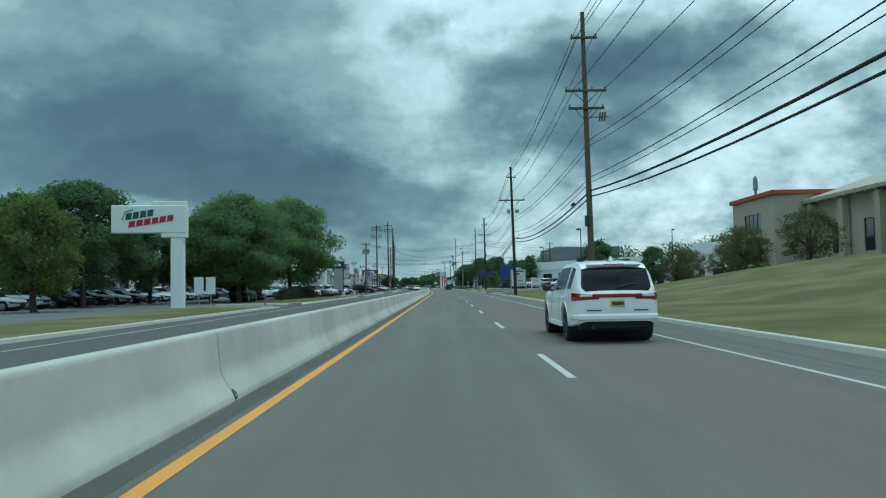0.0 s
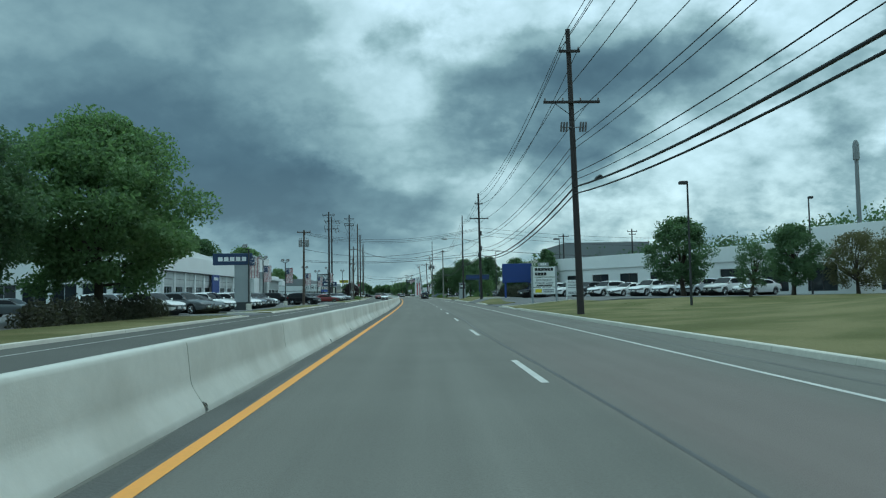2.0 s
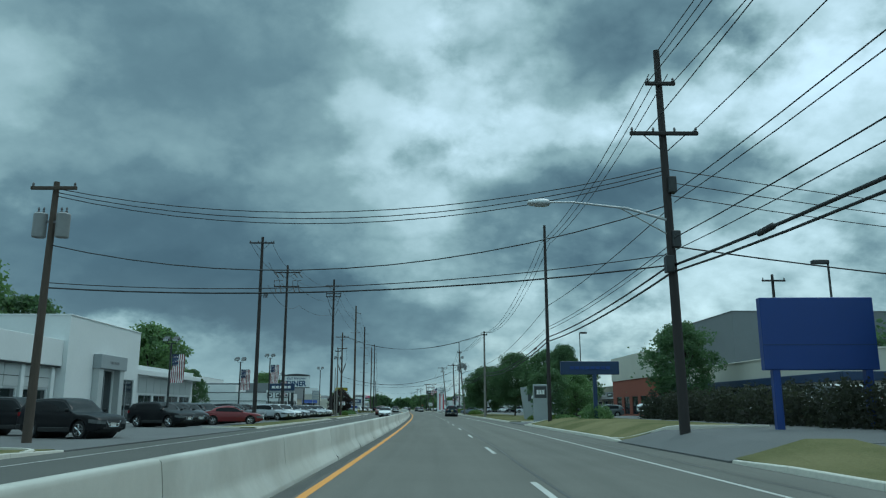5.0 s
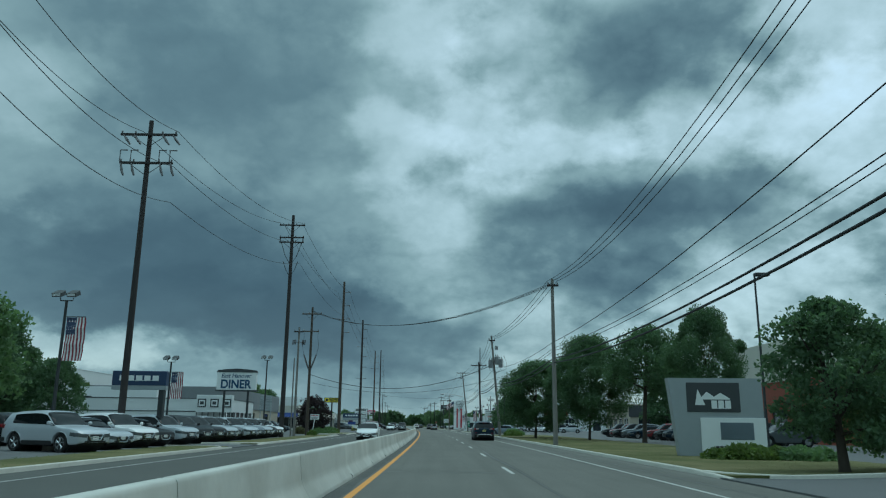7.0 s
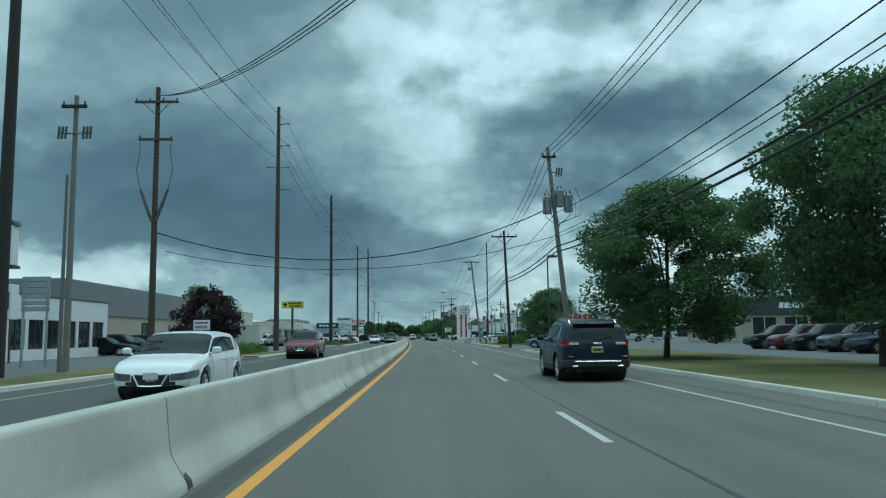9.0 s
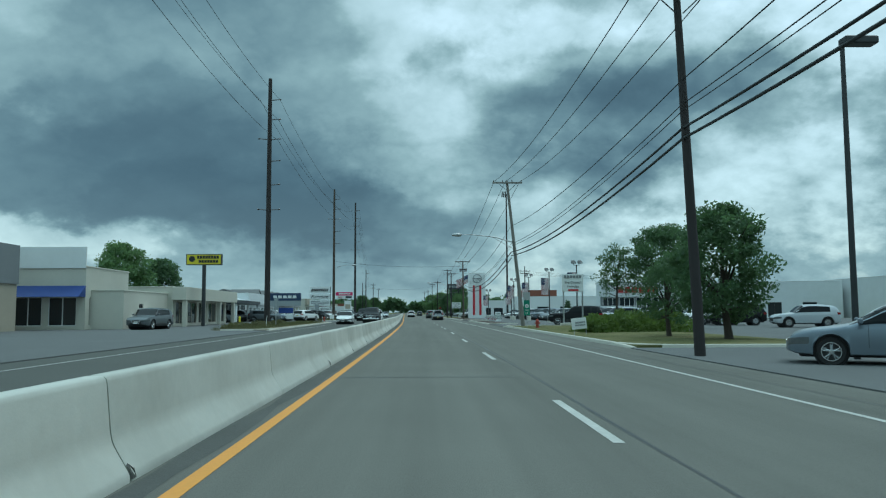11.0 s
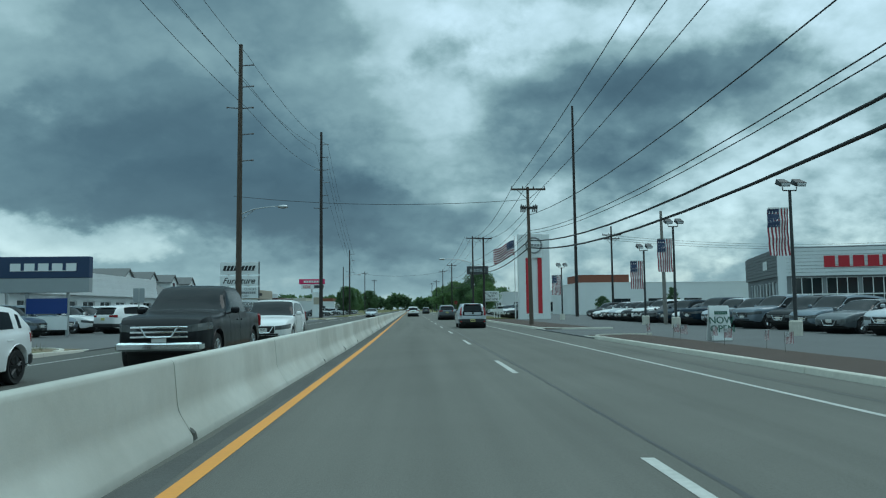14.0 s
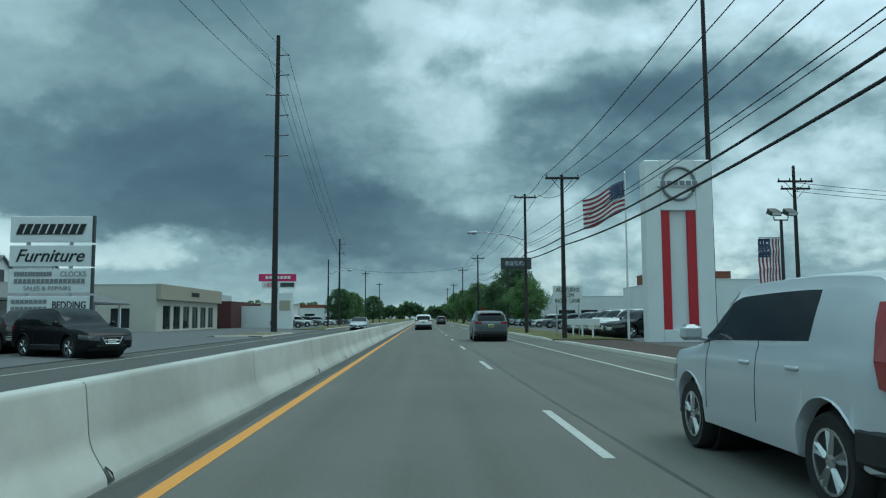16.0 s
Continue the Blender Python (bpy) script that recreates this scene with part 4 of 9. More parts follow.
def make_car(kind, colour, label, category, m, rim=None, style=None, group="", rails=False, plate=None, extra=True, far=False, bumper=None, cladding=True, trim=False):
    """A car with its parts: body, windows, wheels, lamps, grille, bumpers, mirrors, plates."""
    c = KINDS[kind]
    Ln, W, wr = c["L"], c["W"] / 2, c["wr"]
    body, glass, wheels = car_body(kind)
    car = thing("pickup_truck" if kind == "pickup" else "car", m, label, category, group)
    bme = tidy(body.mesh("body", colour, 42))
    bo = part("body", bme, None, car)
    for key, gg in glass:
        part(key, tidy(gg.mesh(key, CAR_GLASS, 42)), None, car, "dark tinted glass")
    tyre, rimm = wheel_meshes(wr, rim or RIM)
    for wy in wheels:
        for sx in (1, -1):
            t = part("tyre", tyre, None, car, m=pose(sx * (W - 0.13), wy, wr, 0, 0, 0 if sx > 0 else 180))
            if not far:
                part("rim", rimm, None, t, "alloy rim" if (rim or RIM) is RIM else "black rim")
    f, r = Ln / 2, -Ln / 2
    belt = c["belt"]
    # underside
    ub = Geo().box(-W * 0.80, W * 0.80, r + 0.25, f - 0.25, c["sill"] - 0.05, c["sill"] + 0.25, 0.04)
    for wy in wheels:
        ub.lathe([(wr + 0.06, -W + 0.16), (wr + 0.06, W - 0.16)], 18, "x", (0, wy, wr))
    part("underbody", ub, TRIM_BLACK, car)
    # front: grille, lamps, lower bumper
    nz = interp(0.985, c["top"])
    part("grille", Geo().box(-W * 0.46, W * 0.46, f - 0.09, f + 0.012, nz - 0.34, nz - 0.06, 0.03), TRIM_BLACK, car, "black grille")
    if not far:
        gs = Geo()
        for sx in (1, -1):
            gs.tube([(sx * W * 0.40, f + 0.012, nz - 0.07), (sx * W * 0.26, f + 0.022, nz - 0.30), (0, f + 0.024, nz - 0.31)], 0.022, 6)
        part("grille_trim", gs, CHROME, car, "chrome trim round the grille")
    if kind == "pickup":
        for dz in (0.10, 0.20, 0.30):
            part("grille_bar", Geo().box(-W * 0.60, W * 0.60, f - 0.02, f + 0.03, nz - dz - 0.022, nz - dz + 0.022, 0.01), CHROME, car, "chrome grille bar")
        part("front_bumper", Geo().box(-W * 0.90, W * 0.90, f - 0.22, f + 0.06, c["sill"] + 0.04, c["sill"] + 0.22, 0.04), CHROME, car, "chrome front bumper")
    if kind in ("suv", "large") and not far and cladding:
        cl = Geo().box(-W * 0.99 - 0.025, W * 0.99 + 0.025, wheels[0] + wr + 0.09, wheels[1] - wr - 0.09, c["sill"] - 0.02, c["sill"] + 0.17, 0.02)
        part("lower_cladding", cl, TRIM_BLACK, car, "black lower cladding")
    if far:
        wheel_fill = Geo()
        for wy in wheels:
            wheel_fill.lathe([(wr * 0.62, -W + 0.03), (wr * 0.62, W - 0.03)], 12, "x", (0, wy, wr))
        part("hub_caps", wheel_fill, RIM, car)
    if not far:
        part("badge", Geo().box(-0.28 if style == "v" else -0.10, 0.28 if style == "v" else 0.10, f + 0.005, f + 0.022, nz - 0.215, nz - 0.165, 0.01), CHROME, car)
    if not far:
        part("lower_grille", Geo().box(-W * 0.60, W * 0.60, f - 0.12, f + 0.004, c["sill"] + 0.08, c["sill"] + 0.20, 0.03), TRIM_BLACK, car)
    for sx in (1, -1):
        hl = wrap_lamp(c, 1, sx, 0.46, 0.90, (nz - 0.20, nz - 0.06), (nz - 0.15, nz + 0.01))
        part("headlight", hl, HEADLIGHT, car, "clear headlight")
        tl = Geo()
        if kind == "boxy":
            x1 = sx * W * 0.93
            tl.loft([[(x1, r + 0.03, 0.82), (x1 * 0.84, r - 0.02, 0.84), (x1 * 0.84, r + 0.10, 0.86), (x1 * 1.02, r + 0.16, 0.86)],
                     [(x1, r + 0.05, 1.02), (x1 * 0.86, r + 0.00, 1.02), (x1 * 0.86, r + 0.14, 1.02), (x1 * 1.02, r + 0.20, 1.02)],
                     [(x1 * 0.93, r + 0.14, 1.25), (x1 * 0.83, r + 0.10, 1.25), (x1 * 0.83, r + 0.22, 1.25), (x1 * 0.96, r + 0.24, 1.25)],
                     [(x1 * 0.87, r + 0.20, 1.38), (x1 * 0.81, r + 0.18, 1.38), (x1 * 0.81, r + 0.26, 1.38), (x1 * 0.89, r + 0.28, 1.38)]])
        elif kind == "pickup":
            tl.box(min(sx * W * 0.80, sx * W * 0.955), max(sx * W * 0.80, sx * W * 0.955), r - 0.012, r + 0.1, 0.86, 1.20, 0.03)
        else:
            z1 = belt - 0.02
            tl = wrap_lamp(c, -1, sx, 0.54 if kind == "suv" else 0.40, 0.06, *(((z1 - 0.09, z1 + 0.02), (z1 - 0.12, z1 + 0.04)) if kind == "suv" else ((z1 - 0.13, z1 - 0.03), (z1 - 0.17, z1 + 0.01))))
        part("taillight", tl, LENS_RED, car, "red taillight")
        if far:
            continue
        mi = Geo()
        mx = sx * (W + 0.10)
        my = -Ln / 2 + Ln * (c["cabin"][1] - 0.035)
        mi.box(mx - 0.10, mx + 0.10, my - 0.05, my + 0.06, belt + 0.02, belt + 0.17, 0.035)
        mi.cyl((sx * (W - 0.08), my + 0.02, belt + 0.02), (mx, my, belt + 0.06), 0.025, n=6)
        part("mirror", mi, colour if style != "black" else TRIM_BLACK, car)
        if extra:
            # door shut lines and handles
            for s in (c["pillars"][-1][0], c["cabin"][1] - 0.05):
                yy = -Ln / 2 + Ln * s
                ring = min(range(len(body.v) // 30), key=lambda i: abs(body.v[i * 30][1] - yy))
                pts = [body.v[ring * 30 + (j if sx > 0 else 29 - j)] for j in range(2, 9)]
                part("door_seam", Geo().tube([(p[0] - sx * 0.002, p[1], p[2]) for p in pts], 0.006, 5), TRIM_BLACK, car)
            for s in (c["pillars"][-1][0] + 0.025, c["pillars"][0][1] + 0.02):
                yy = -Ln / 2 + Ln * s
                part("door_handle", Geo().box(sx * W * 0.985 - 0.02, sx * W * 0.985 + 0.02, yy, yy + 0.20, belt - 0.15, belt - 0.115, 0.012), colour, car)
        if trim:
            # bright line round the side windows
            cols = [i for i in range(len(body.v) // 30) if c["glass"] < (body.v[i * 30][1] + Ln / 2) / Ln < c["cabin"][1] - 0.03]
            low = [body.v[i * 30 + (8 if sx > 0 else 21)] for i in cols]
            high = [body.v[i * 30 + (10 if sx > 0 else 19)] for i in cols]
            loop = [(p[0] + sx * 0.006, p[1], p[2]) for p in list(reversed(high)) + low]
            part("window_trim", Geo().tube(loop, 0.009, 5), CHROME, car, "chrome line round the side windows")
        if rails:
            pts = [(sx * W * 0.66, -Ln / 2 + Ln * s, interp(s, c["top"]) + dz) for s, dz in ((0.10, -0.02), (0.125, 0.035), (0.30, 0.04), (0.47, 0.035), (0.50, -0.02))]
            part("roof_rail", Geo().tube(pts, 0.02, 6), CHROME if rails == "chrome" else TRIM_BLACK, car, "roof rail")
    if far:
        return car
    # rear: bumper, plate, exhaust, wiper
    half = [(W * interp(s, PLAN) * 1.0 + 0.012, r + Ln * s - 0.03 * (1 - s / 0.09)) for s in (0.0, 0.004, 0.012, 0.028, 0.055, 0.09)]
    hi = c["sill"] + (0.34 if kind == "boxy" else 0.30)
    lo = c["sill"] + (0.07 if bumper is None else 0.14)
    part("rear_bumper", Geo().loft([[(x * q, y + dy, z) for x, y in half] + [(-x * q, y + dy, z) for x, y in reversed(half)] for z, q, dy in ((lo, 0.96, 0.04), (lo + 0.05, 1.0, 0.0), (hi - 0.04, 1.0, 0.0), (hi, 0.975, 0.03))]), bumper or TRIM_BLACK, car, "lower rear bumper")
    pz = {"boxy": 0.50, "pickup": 0.62}.get(kind, 0.86 if kind != "sedan" else 0.70)
    py = r - (0.045 if kind in ("boxy", "pickup") else 0.02)
    pl = part("licence_plate", Geo().box(-0.155, 0.155, py, py + 0.03, pz - 0.08, pz + 0.08, 0.008), plate or PLATE, car, "plain plate")
    if extra:
        part("plate_bar", bars(5, 0.24, 0.07, 0.5), INK, pl, m=pose(0, py - 0.008, pz))
    part("front_plate", Geo().box(-0.155, 0.155, f + 0.004, f + 0.02, c["sill"] + 0.22, c["sill"] + 0.36, 0.008), plate or PLATE_W, car)
    if kind in ("suv", "large", "boxy", "hatch"):
        z = interp(0.085, c["top"])
        part("spoiler", Geo().box(-W * 0.60, W * 0.60, r + Ln * 0.045, r + Ln * 0.11, z - 0.03, z + 0.03, 0.02), colour if kind != "boxy" else P_BLACK, car)
        if extra:
            part("brake_light", Geo().box(-0.22, 0.22, r + Ln * 0.045 - 0.008, r + Ln * 0.06, z - 0.005, z + 0.018, 0.006), LENS_RED, car)
            z2 = interp(0.02, c["top"])
            part("rear_wiper", Geo().cyl((0.0, r + 0.04, z2 - 0.02), (0.42, r + 0.09, z2 + 0.06), 0.012, n=5), TRIM_BLACK, car)
    if extra:
        part("exhaust", Geo().cyl((-W * 0.55, r - 0.05, c["sill"] + 0.02), (-W * 0.55, r + 0.3, c["sill"] + 0.02), 0.045, n=10), TRIM_BLACK, car)
    return car


def recolour(car, paint_mat):
    """Another body colour for a copied car."""
    for o in car.children_recursive:
        for s in o.material_slots:
            if s.material and s.material.name.startswith("paint_"):
                s.link = "OBJECT"
                s.material = paint_mat


# cars on the road
dodge = make_car("large", P_WHITE, "white large SUV with black wheels in the outer lane", "car",
                 at(6.05, 33.0), RIM_BLACK, style="black", plate=PLATE, bumper=P_WHITE, cladding=False)
part("taillight_bar", Geo().box(-0.52, 0.52, -2.575, -2.53, 0.985, 1.065, 0.01), LENS_RED, dodge, "red light bar across the tailgate")
part("roof_fin", Geo().prism([(-2.05, 1.76), (-1.80, 1.77), (-2.02, 1.87)], "x", -0.03, 0.03), P_WHITE, dodge)
part("tailgate_seam", Geo().box(-0.72, 0.72, -2.558, -2.548, 0.60, 0.612), TRIM_BLACK, dodge)
for sx in (1, -1):
    part("side_sill", Geo().loft([[(sx * 0.86, y, 0.30), (sx * q, y, 0.31), (sx * q, y, 0.40), (sx * 0.88, y, 0.46)] for y, q in ((-0.98, 0.93), (-0.90, 0.985), (1.00, 0.985), (1.08, 0.93))]), P_WHITE, dodge, "white side sill")
    part("reversing_lamp", Geo().box(sx * 0.66 - 0.13, sx * 0.66 + 0.13, -2.572, -2.54, 1.00, 1.05, 0.01), LENS_CLEAR, dodge, "clear lamp strip")
    part("badge", Geo().box(sx * 0.50 - 0.15, sx * 0.50 + 0.15, -2.560, -2.55, 0.70, 0.725, 0.004), DARK_STEEL, dodge)
jeep = make_car("suv", P_NAVY, "dark navy SUV with chrome roof rails in the outer lane", "car", at(6.45, 257.7), RIM, rails="chrome", trim=True)
for sx in (1, -1):
    part("reversing_lamp", Geo().box(sx * 0.62 - 0.13, sx * 0.62 + 0.13, -2.400, -2.37, 0.985, 1.055, 0.02), LENS_CLEAR, jeep, "clear lamp in the taillight")
    part("reflector", Geo().box(sx * 0.72 - 0.09, sx * 0.72 + 0.09, -2.395, -2.33, 0.655, 0.69, 0.01), LENS_RED, jeep, "low red reflector")
    part("tailpipe", Geo().box(sx * 0.60 - 0.09, sx * 0.60 + 0.09, -2.425, -2.34, 0.40, 0.455, 0.02), CHROME, jeep, "flat chrome tailpipe")
part("bumper_trim", Geo().box(-0.62, 0.62, -2.42, -2.36, 0.53, 0.565, 0.01), CHROME, jeep, "chrome strip on the rear bumper")
part("emblem", Geo().box(-0.11, 0.11, -2.392, -2.37, 1.00, 1.04, 0.008), CHROME, jeep)
kia = make_car("boxy", P_SILVER, "silver boxy hatchback with tall red taillights in the outer lane", "car", at(5.98, 410.0), RIM)
part("tailgate_surround", Geo().box(-0.66, 0.66, -2.082, -2.02, 0.80, 1.12, 0.05), P_BLACK, kia, "gloss black tailgate panel")
part("tailgate_panel", Geo().box(-0.54, 0.54, -2.105, -2.07, 0.855, 1.05, 0.04), P_SILVER, kia)
part("emblem", Geo().lathe([(0.07, -0.006), (0.07, 0.006)], 14, "x"), TRIM_BLACK, kia, m=pose(0, -2.107, 0.98, 0, 0, 90))
for sx in (1, -1):
    part("reflector", Geo().box(sx * 0.74 - 0.07, sx * 0.74 + 0.07, -2.095, -2.05, 0.40, 0.48, 0.02), LENS_RED, kia, "red reflector")
proto = {}
proto["vw"] = make_car("hatch", P_WHITE, "white compact hatchback coming along the opposite carriageway", "car", at(-3.7, 252.6, 0, 180), RIM)
make_car("hatch", P_WHITE, "small white hatchback coming along the opposite carriageway", "car", at(-6.0, 371.0, 0, 180), RIM_BLACK)
make_car("pickup", P_BLACK, "dark pickup truck coming along the opposite carriageway", "pickup", at(-3.3, 377.6, 0, 180), RIM)
make_car("pickup", P_BLACK, "black pickup truck in the outer lane of the opposite carriageway", "pickup", at(-5.8, 404.6, 0, 180), RIM)
make_car("suv", P_WHITE, "white SUV on the opposite carriageway", "car", at(-3.3, 388.0, 0, 180), RIM)
make_car("suv", P_RED, "dark red SUV coming along the opposite carriageway", "car", at(-5.6, 282.5, 0, 180), RIM)
make_car("suv", P_GREY, "dark grey SUV ahead in the outer lane", "car", at(6.1, 447.2), RIM)
make_car("suv", P_BLACK, "black SUV turning out of the furniture lot", "car", at(-9.9, 429.3, 0, 236), RIM, style="v")
make_car("suv", P_WHITE, "white SUV far ahead in the inner lane", "car", at(2.4, 489.0), RIM)
make_car("suv", P_GREY, "dark SUV far ahead in the outer lane", "car", at(6.0, 560.0), RIM)
make_car("sedan", P_BLUEGREY, "blue-grey sedan waiting in the side drive", "car", at(13.4, 303.5, 0, 62), RIM)
make_car("sedan", P_SILVER, "silver sedan far off on the opposite carriageway", "car", at(-4.6, 486.0, 0, 180), RIM)

# parked cars: built once, then copied
proto["suv"] = make_car("suv", P_WHITE, "white SUV parked at the dealer", "car", at(-16.2, 130.6, 0.04, -112), RIM, style="v", group="parked cars", extra=False)
proto["large"] = make_car("large", P_BLACK, "black large SUV parked beside the lawn", "car", at(17.0, 357.5, 0.04, 74), RIM, group="parked cars", extra=False)
proto["sedan"] = make_car("sedan", P_GREY, "dark grey sedan parked at the dealer", "car", at(-16.2, 126.6, 0.04, -112), RIM, group="parked cars", extra=False)
proto["hatch"] = make_car("hatch", P_SILVER, "silver hatchback parked at the dealer", "car", at(-38.0, 118.0, 0.04, -90), RIM, group="parked cars", extra=False)
proto["suv_far"] = make_car("suv", P_SILVER, "silver SUV parked in a back row", "car", at(31.0, 343.0, 0.04, 80), RIM, group="parked cars", extra=False, far=True)
proto["sedan_far"] = make_car("sedan", P_GREY, "grey sedan parked in a back row", "car", at(-30.0, 124.0, 0.04, -90), RIM, group="parked cars", extra=False, far=True)
proto["hatch_far"], proto["large_far"] = proto["sedan_far"], proto["suv_far"]
SHADES = [("white", P_WHITE), ("silver", P_SILVER), ("dark grey", P_GREY), ("black", P_BLACK), ("navy", P_NAVY), ("blue-grey", P_BLUEGREY), ("dark red", P_RED)]


def park(kind, shade, u, Y, turn, where):
    c = copy_thing(proto[kind], at(u, Y, 0.04 + rise(u, Y), turn))
    nm, mat = SHADES[shade]
    recolour(c, mat)
    tagged(c, "%s %s parked %s" % (nm, {"suv": "SUV", "large": "large SUV", "sedan": "sedan", "hatch": "hatchback"}[kind.split("_")[0]], where), "car", "parked cars")
    return c


rng = random.Random(4)


def row(u, y0, y1, step, turn, where, kinds=("suv", "suv", "suv", "sedan"), shades=(0, 0, 2, 3, 1, 5), du=0.0, skip=0.06, far=False):
    Y = y0
    while Y <= y1:
        if rng.random() > skip:
            park(rng.choice(kinds) + ("_far" if far else ""), rng.choice(shades), u + du * (Y - y0) + rng.uniform(-0.25, 0.25), Y, turn + rng.uniform(-3, 3), where)
        Y += step


# golf store lot
row(-30, 64, 118, 3.8, -90, "in the lot behind the trees", ("suv", "sedan", "hatch"), (0, 0, 3, 1, 1, 0), far=True)
row(-38, 84, 124, 5.4, 90, "in the lot behind the trees", ("suv", "sedan", "hatch"), (0, 2, 3, 1, 6), far=True)
park("suv", 3, -17.8, 90.5, 0, "under the trees")
park("sedan", 3, -18.5, 98.0, 10, "under the trees")
# first dealer, front row along the verge
for u, Y, tn, k, sh in ((-16.0, 137.8, -112, "suv", 0), (-16.0, 141.0, -112, "suv", 0), (-16.1, 144.2, -112, "suv", 5), (-16.2, 147.4, -112, "suv", 3), (-16.4, 150.6, -112, "suv", 2),
                        (-16.6, 153.8, -112, "suv", 0), (-17.0, 157.2, -112, "sedan", 2), (-16.0, 122.6, -112, "suv", 2), (-17.0, 118.6, -112, "suv", 0)):
    park(k, sh, u, Y, tn, "in front of the dealer")
row(-22.5, 124, 180, 3.2, -110, "beside the dealer's building", shades=(0, 2, 3, 0, 1), far=True)
park("suv", 3, -13.4, 170.2, -112, "across the dealer's drive")
park("large", 3, -17.4, 173.5, -100, "across the dealer's drive")
park("sedan", 6, -13.2, 197.0, -80, "in the dealer's lot")
row(-16.5, 190, 216, 3.4, -112, "in the dealer's lot", shades=(0, 1, 2, 3))
row(-14.6, 219, 262, 3.15, -112, "along the verge", shades=(0, 1, 1, 2, 3, 5), skip=0.0)
row(-22, 215, 246, 3.3, 90, "in the dealer's lot", shades=(0, 1, 2, 3), far=True)
# tan building lot
row(-23, 294, 312, 3.2, -90, "beside the tan building", shades=(3, 2, 4), kinds=("sedan", "suv"), far=True)
park("suv", 2, -19.5, 346.0, 172, "in front of the flat white building")
park("suv", 0, -21.8, 350.0, 160, "in front of the flat white building")
# third dealer and furniture store
row(-24.5, 388, 420, 3.4, -105, "in front of the white showroom", shades=(0, 0, 2, 3), far=True)
row(-19.6, 394, 424, 3.6, -100, "in front of the white showroom", shades=(0, 0, 2, 5))
park("suv", 0, -14.9, 404.6, -28, "along the edge of the lot")
park("suv", 3, -14.6, 410.8, -34, "along the edge of the lot")
park("suv", 2, -14.3, 415.6, -30, "along the edge of the lot")
row(-13.6, 424, 434, 4.6, -170, "along the edge of the lot", shades=(2, 3, 0), kinds=("suv",))
row(-17, 510, 600, 10.0, -80, "in a lot further on", shades=(0, 1, 2, 3), far=True)
# white building on the right
for i, (k, sh) in enumerate((("suv", 3), ("suv", 0), ("suv", 0), ("suv", 2), ("suv", 0), ("sedan", 0), ("suv", 0), ("suv", 0), ("suv", 1), ("suv", 0), ("sedan", 0))):
    park(k, sh, 17.3 + 0.472 * 3.2 * i, 157.6 - 0.882 * 3.2 * i, 118, "in front of the low white building")
row(20.6, 172, 196, 4.0, 105, "beside the blue-banded shop", shades=(3, 2, 0), kinds=("suv", "sedan"), far=True)
row(27, 242, 292, 3.4, 88, "in front of the shops", shades=(3, 2, 3, 4, 6), kinds=("suv", "sedan", "large"), far=True)
# big dealer on the right
row(22.4, 362, 440, 2.8, 108, "in the front row of the dealer", shades=(1, 2, 0, 0, 2, 3, 3, 1, 5, 4), kinds=("suv", "suv", "large", "sedan"), skip=0.0)
row(29.5, 352, 432, 3.5, 80, "in the second row of the dealer", shades=(0, 1, 0, 3, 5), skip=0.05, far=True)
row(37, 400, 436, 4.0, -90, "in the back row of the dealer", shades=(0, 1, 2, 3), skip=0.1, far=True)
row(15.9, 451, 466, 2.9, 108, "beside the tall white pylon", shades=(2, 5, 0, 3), kinds=("suv", "large"), skip=0.0)
row(19, 480, 600, 8.0, 85, "in a lot further on", shades=(0, 1, 2, 3), far=True)

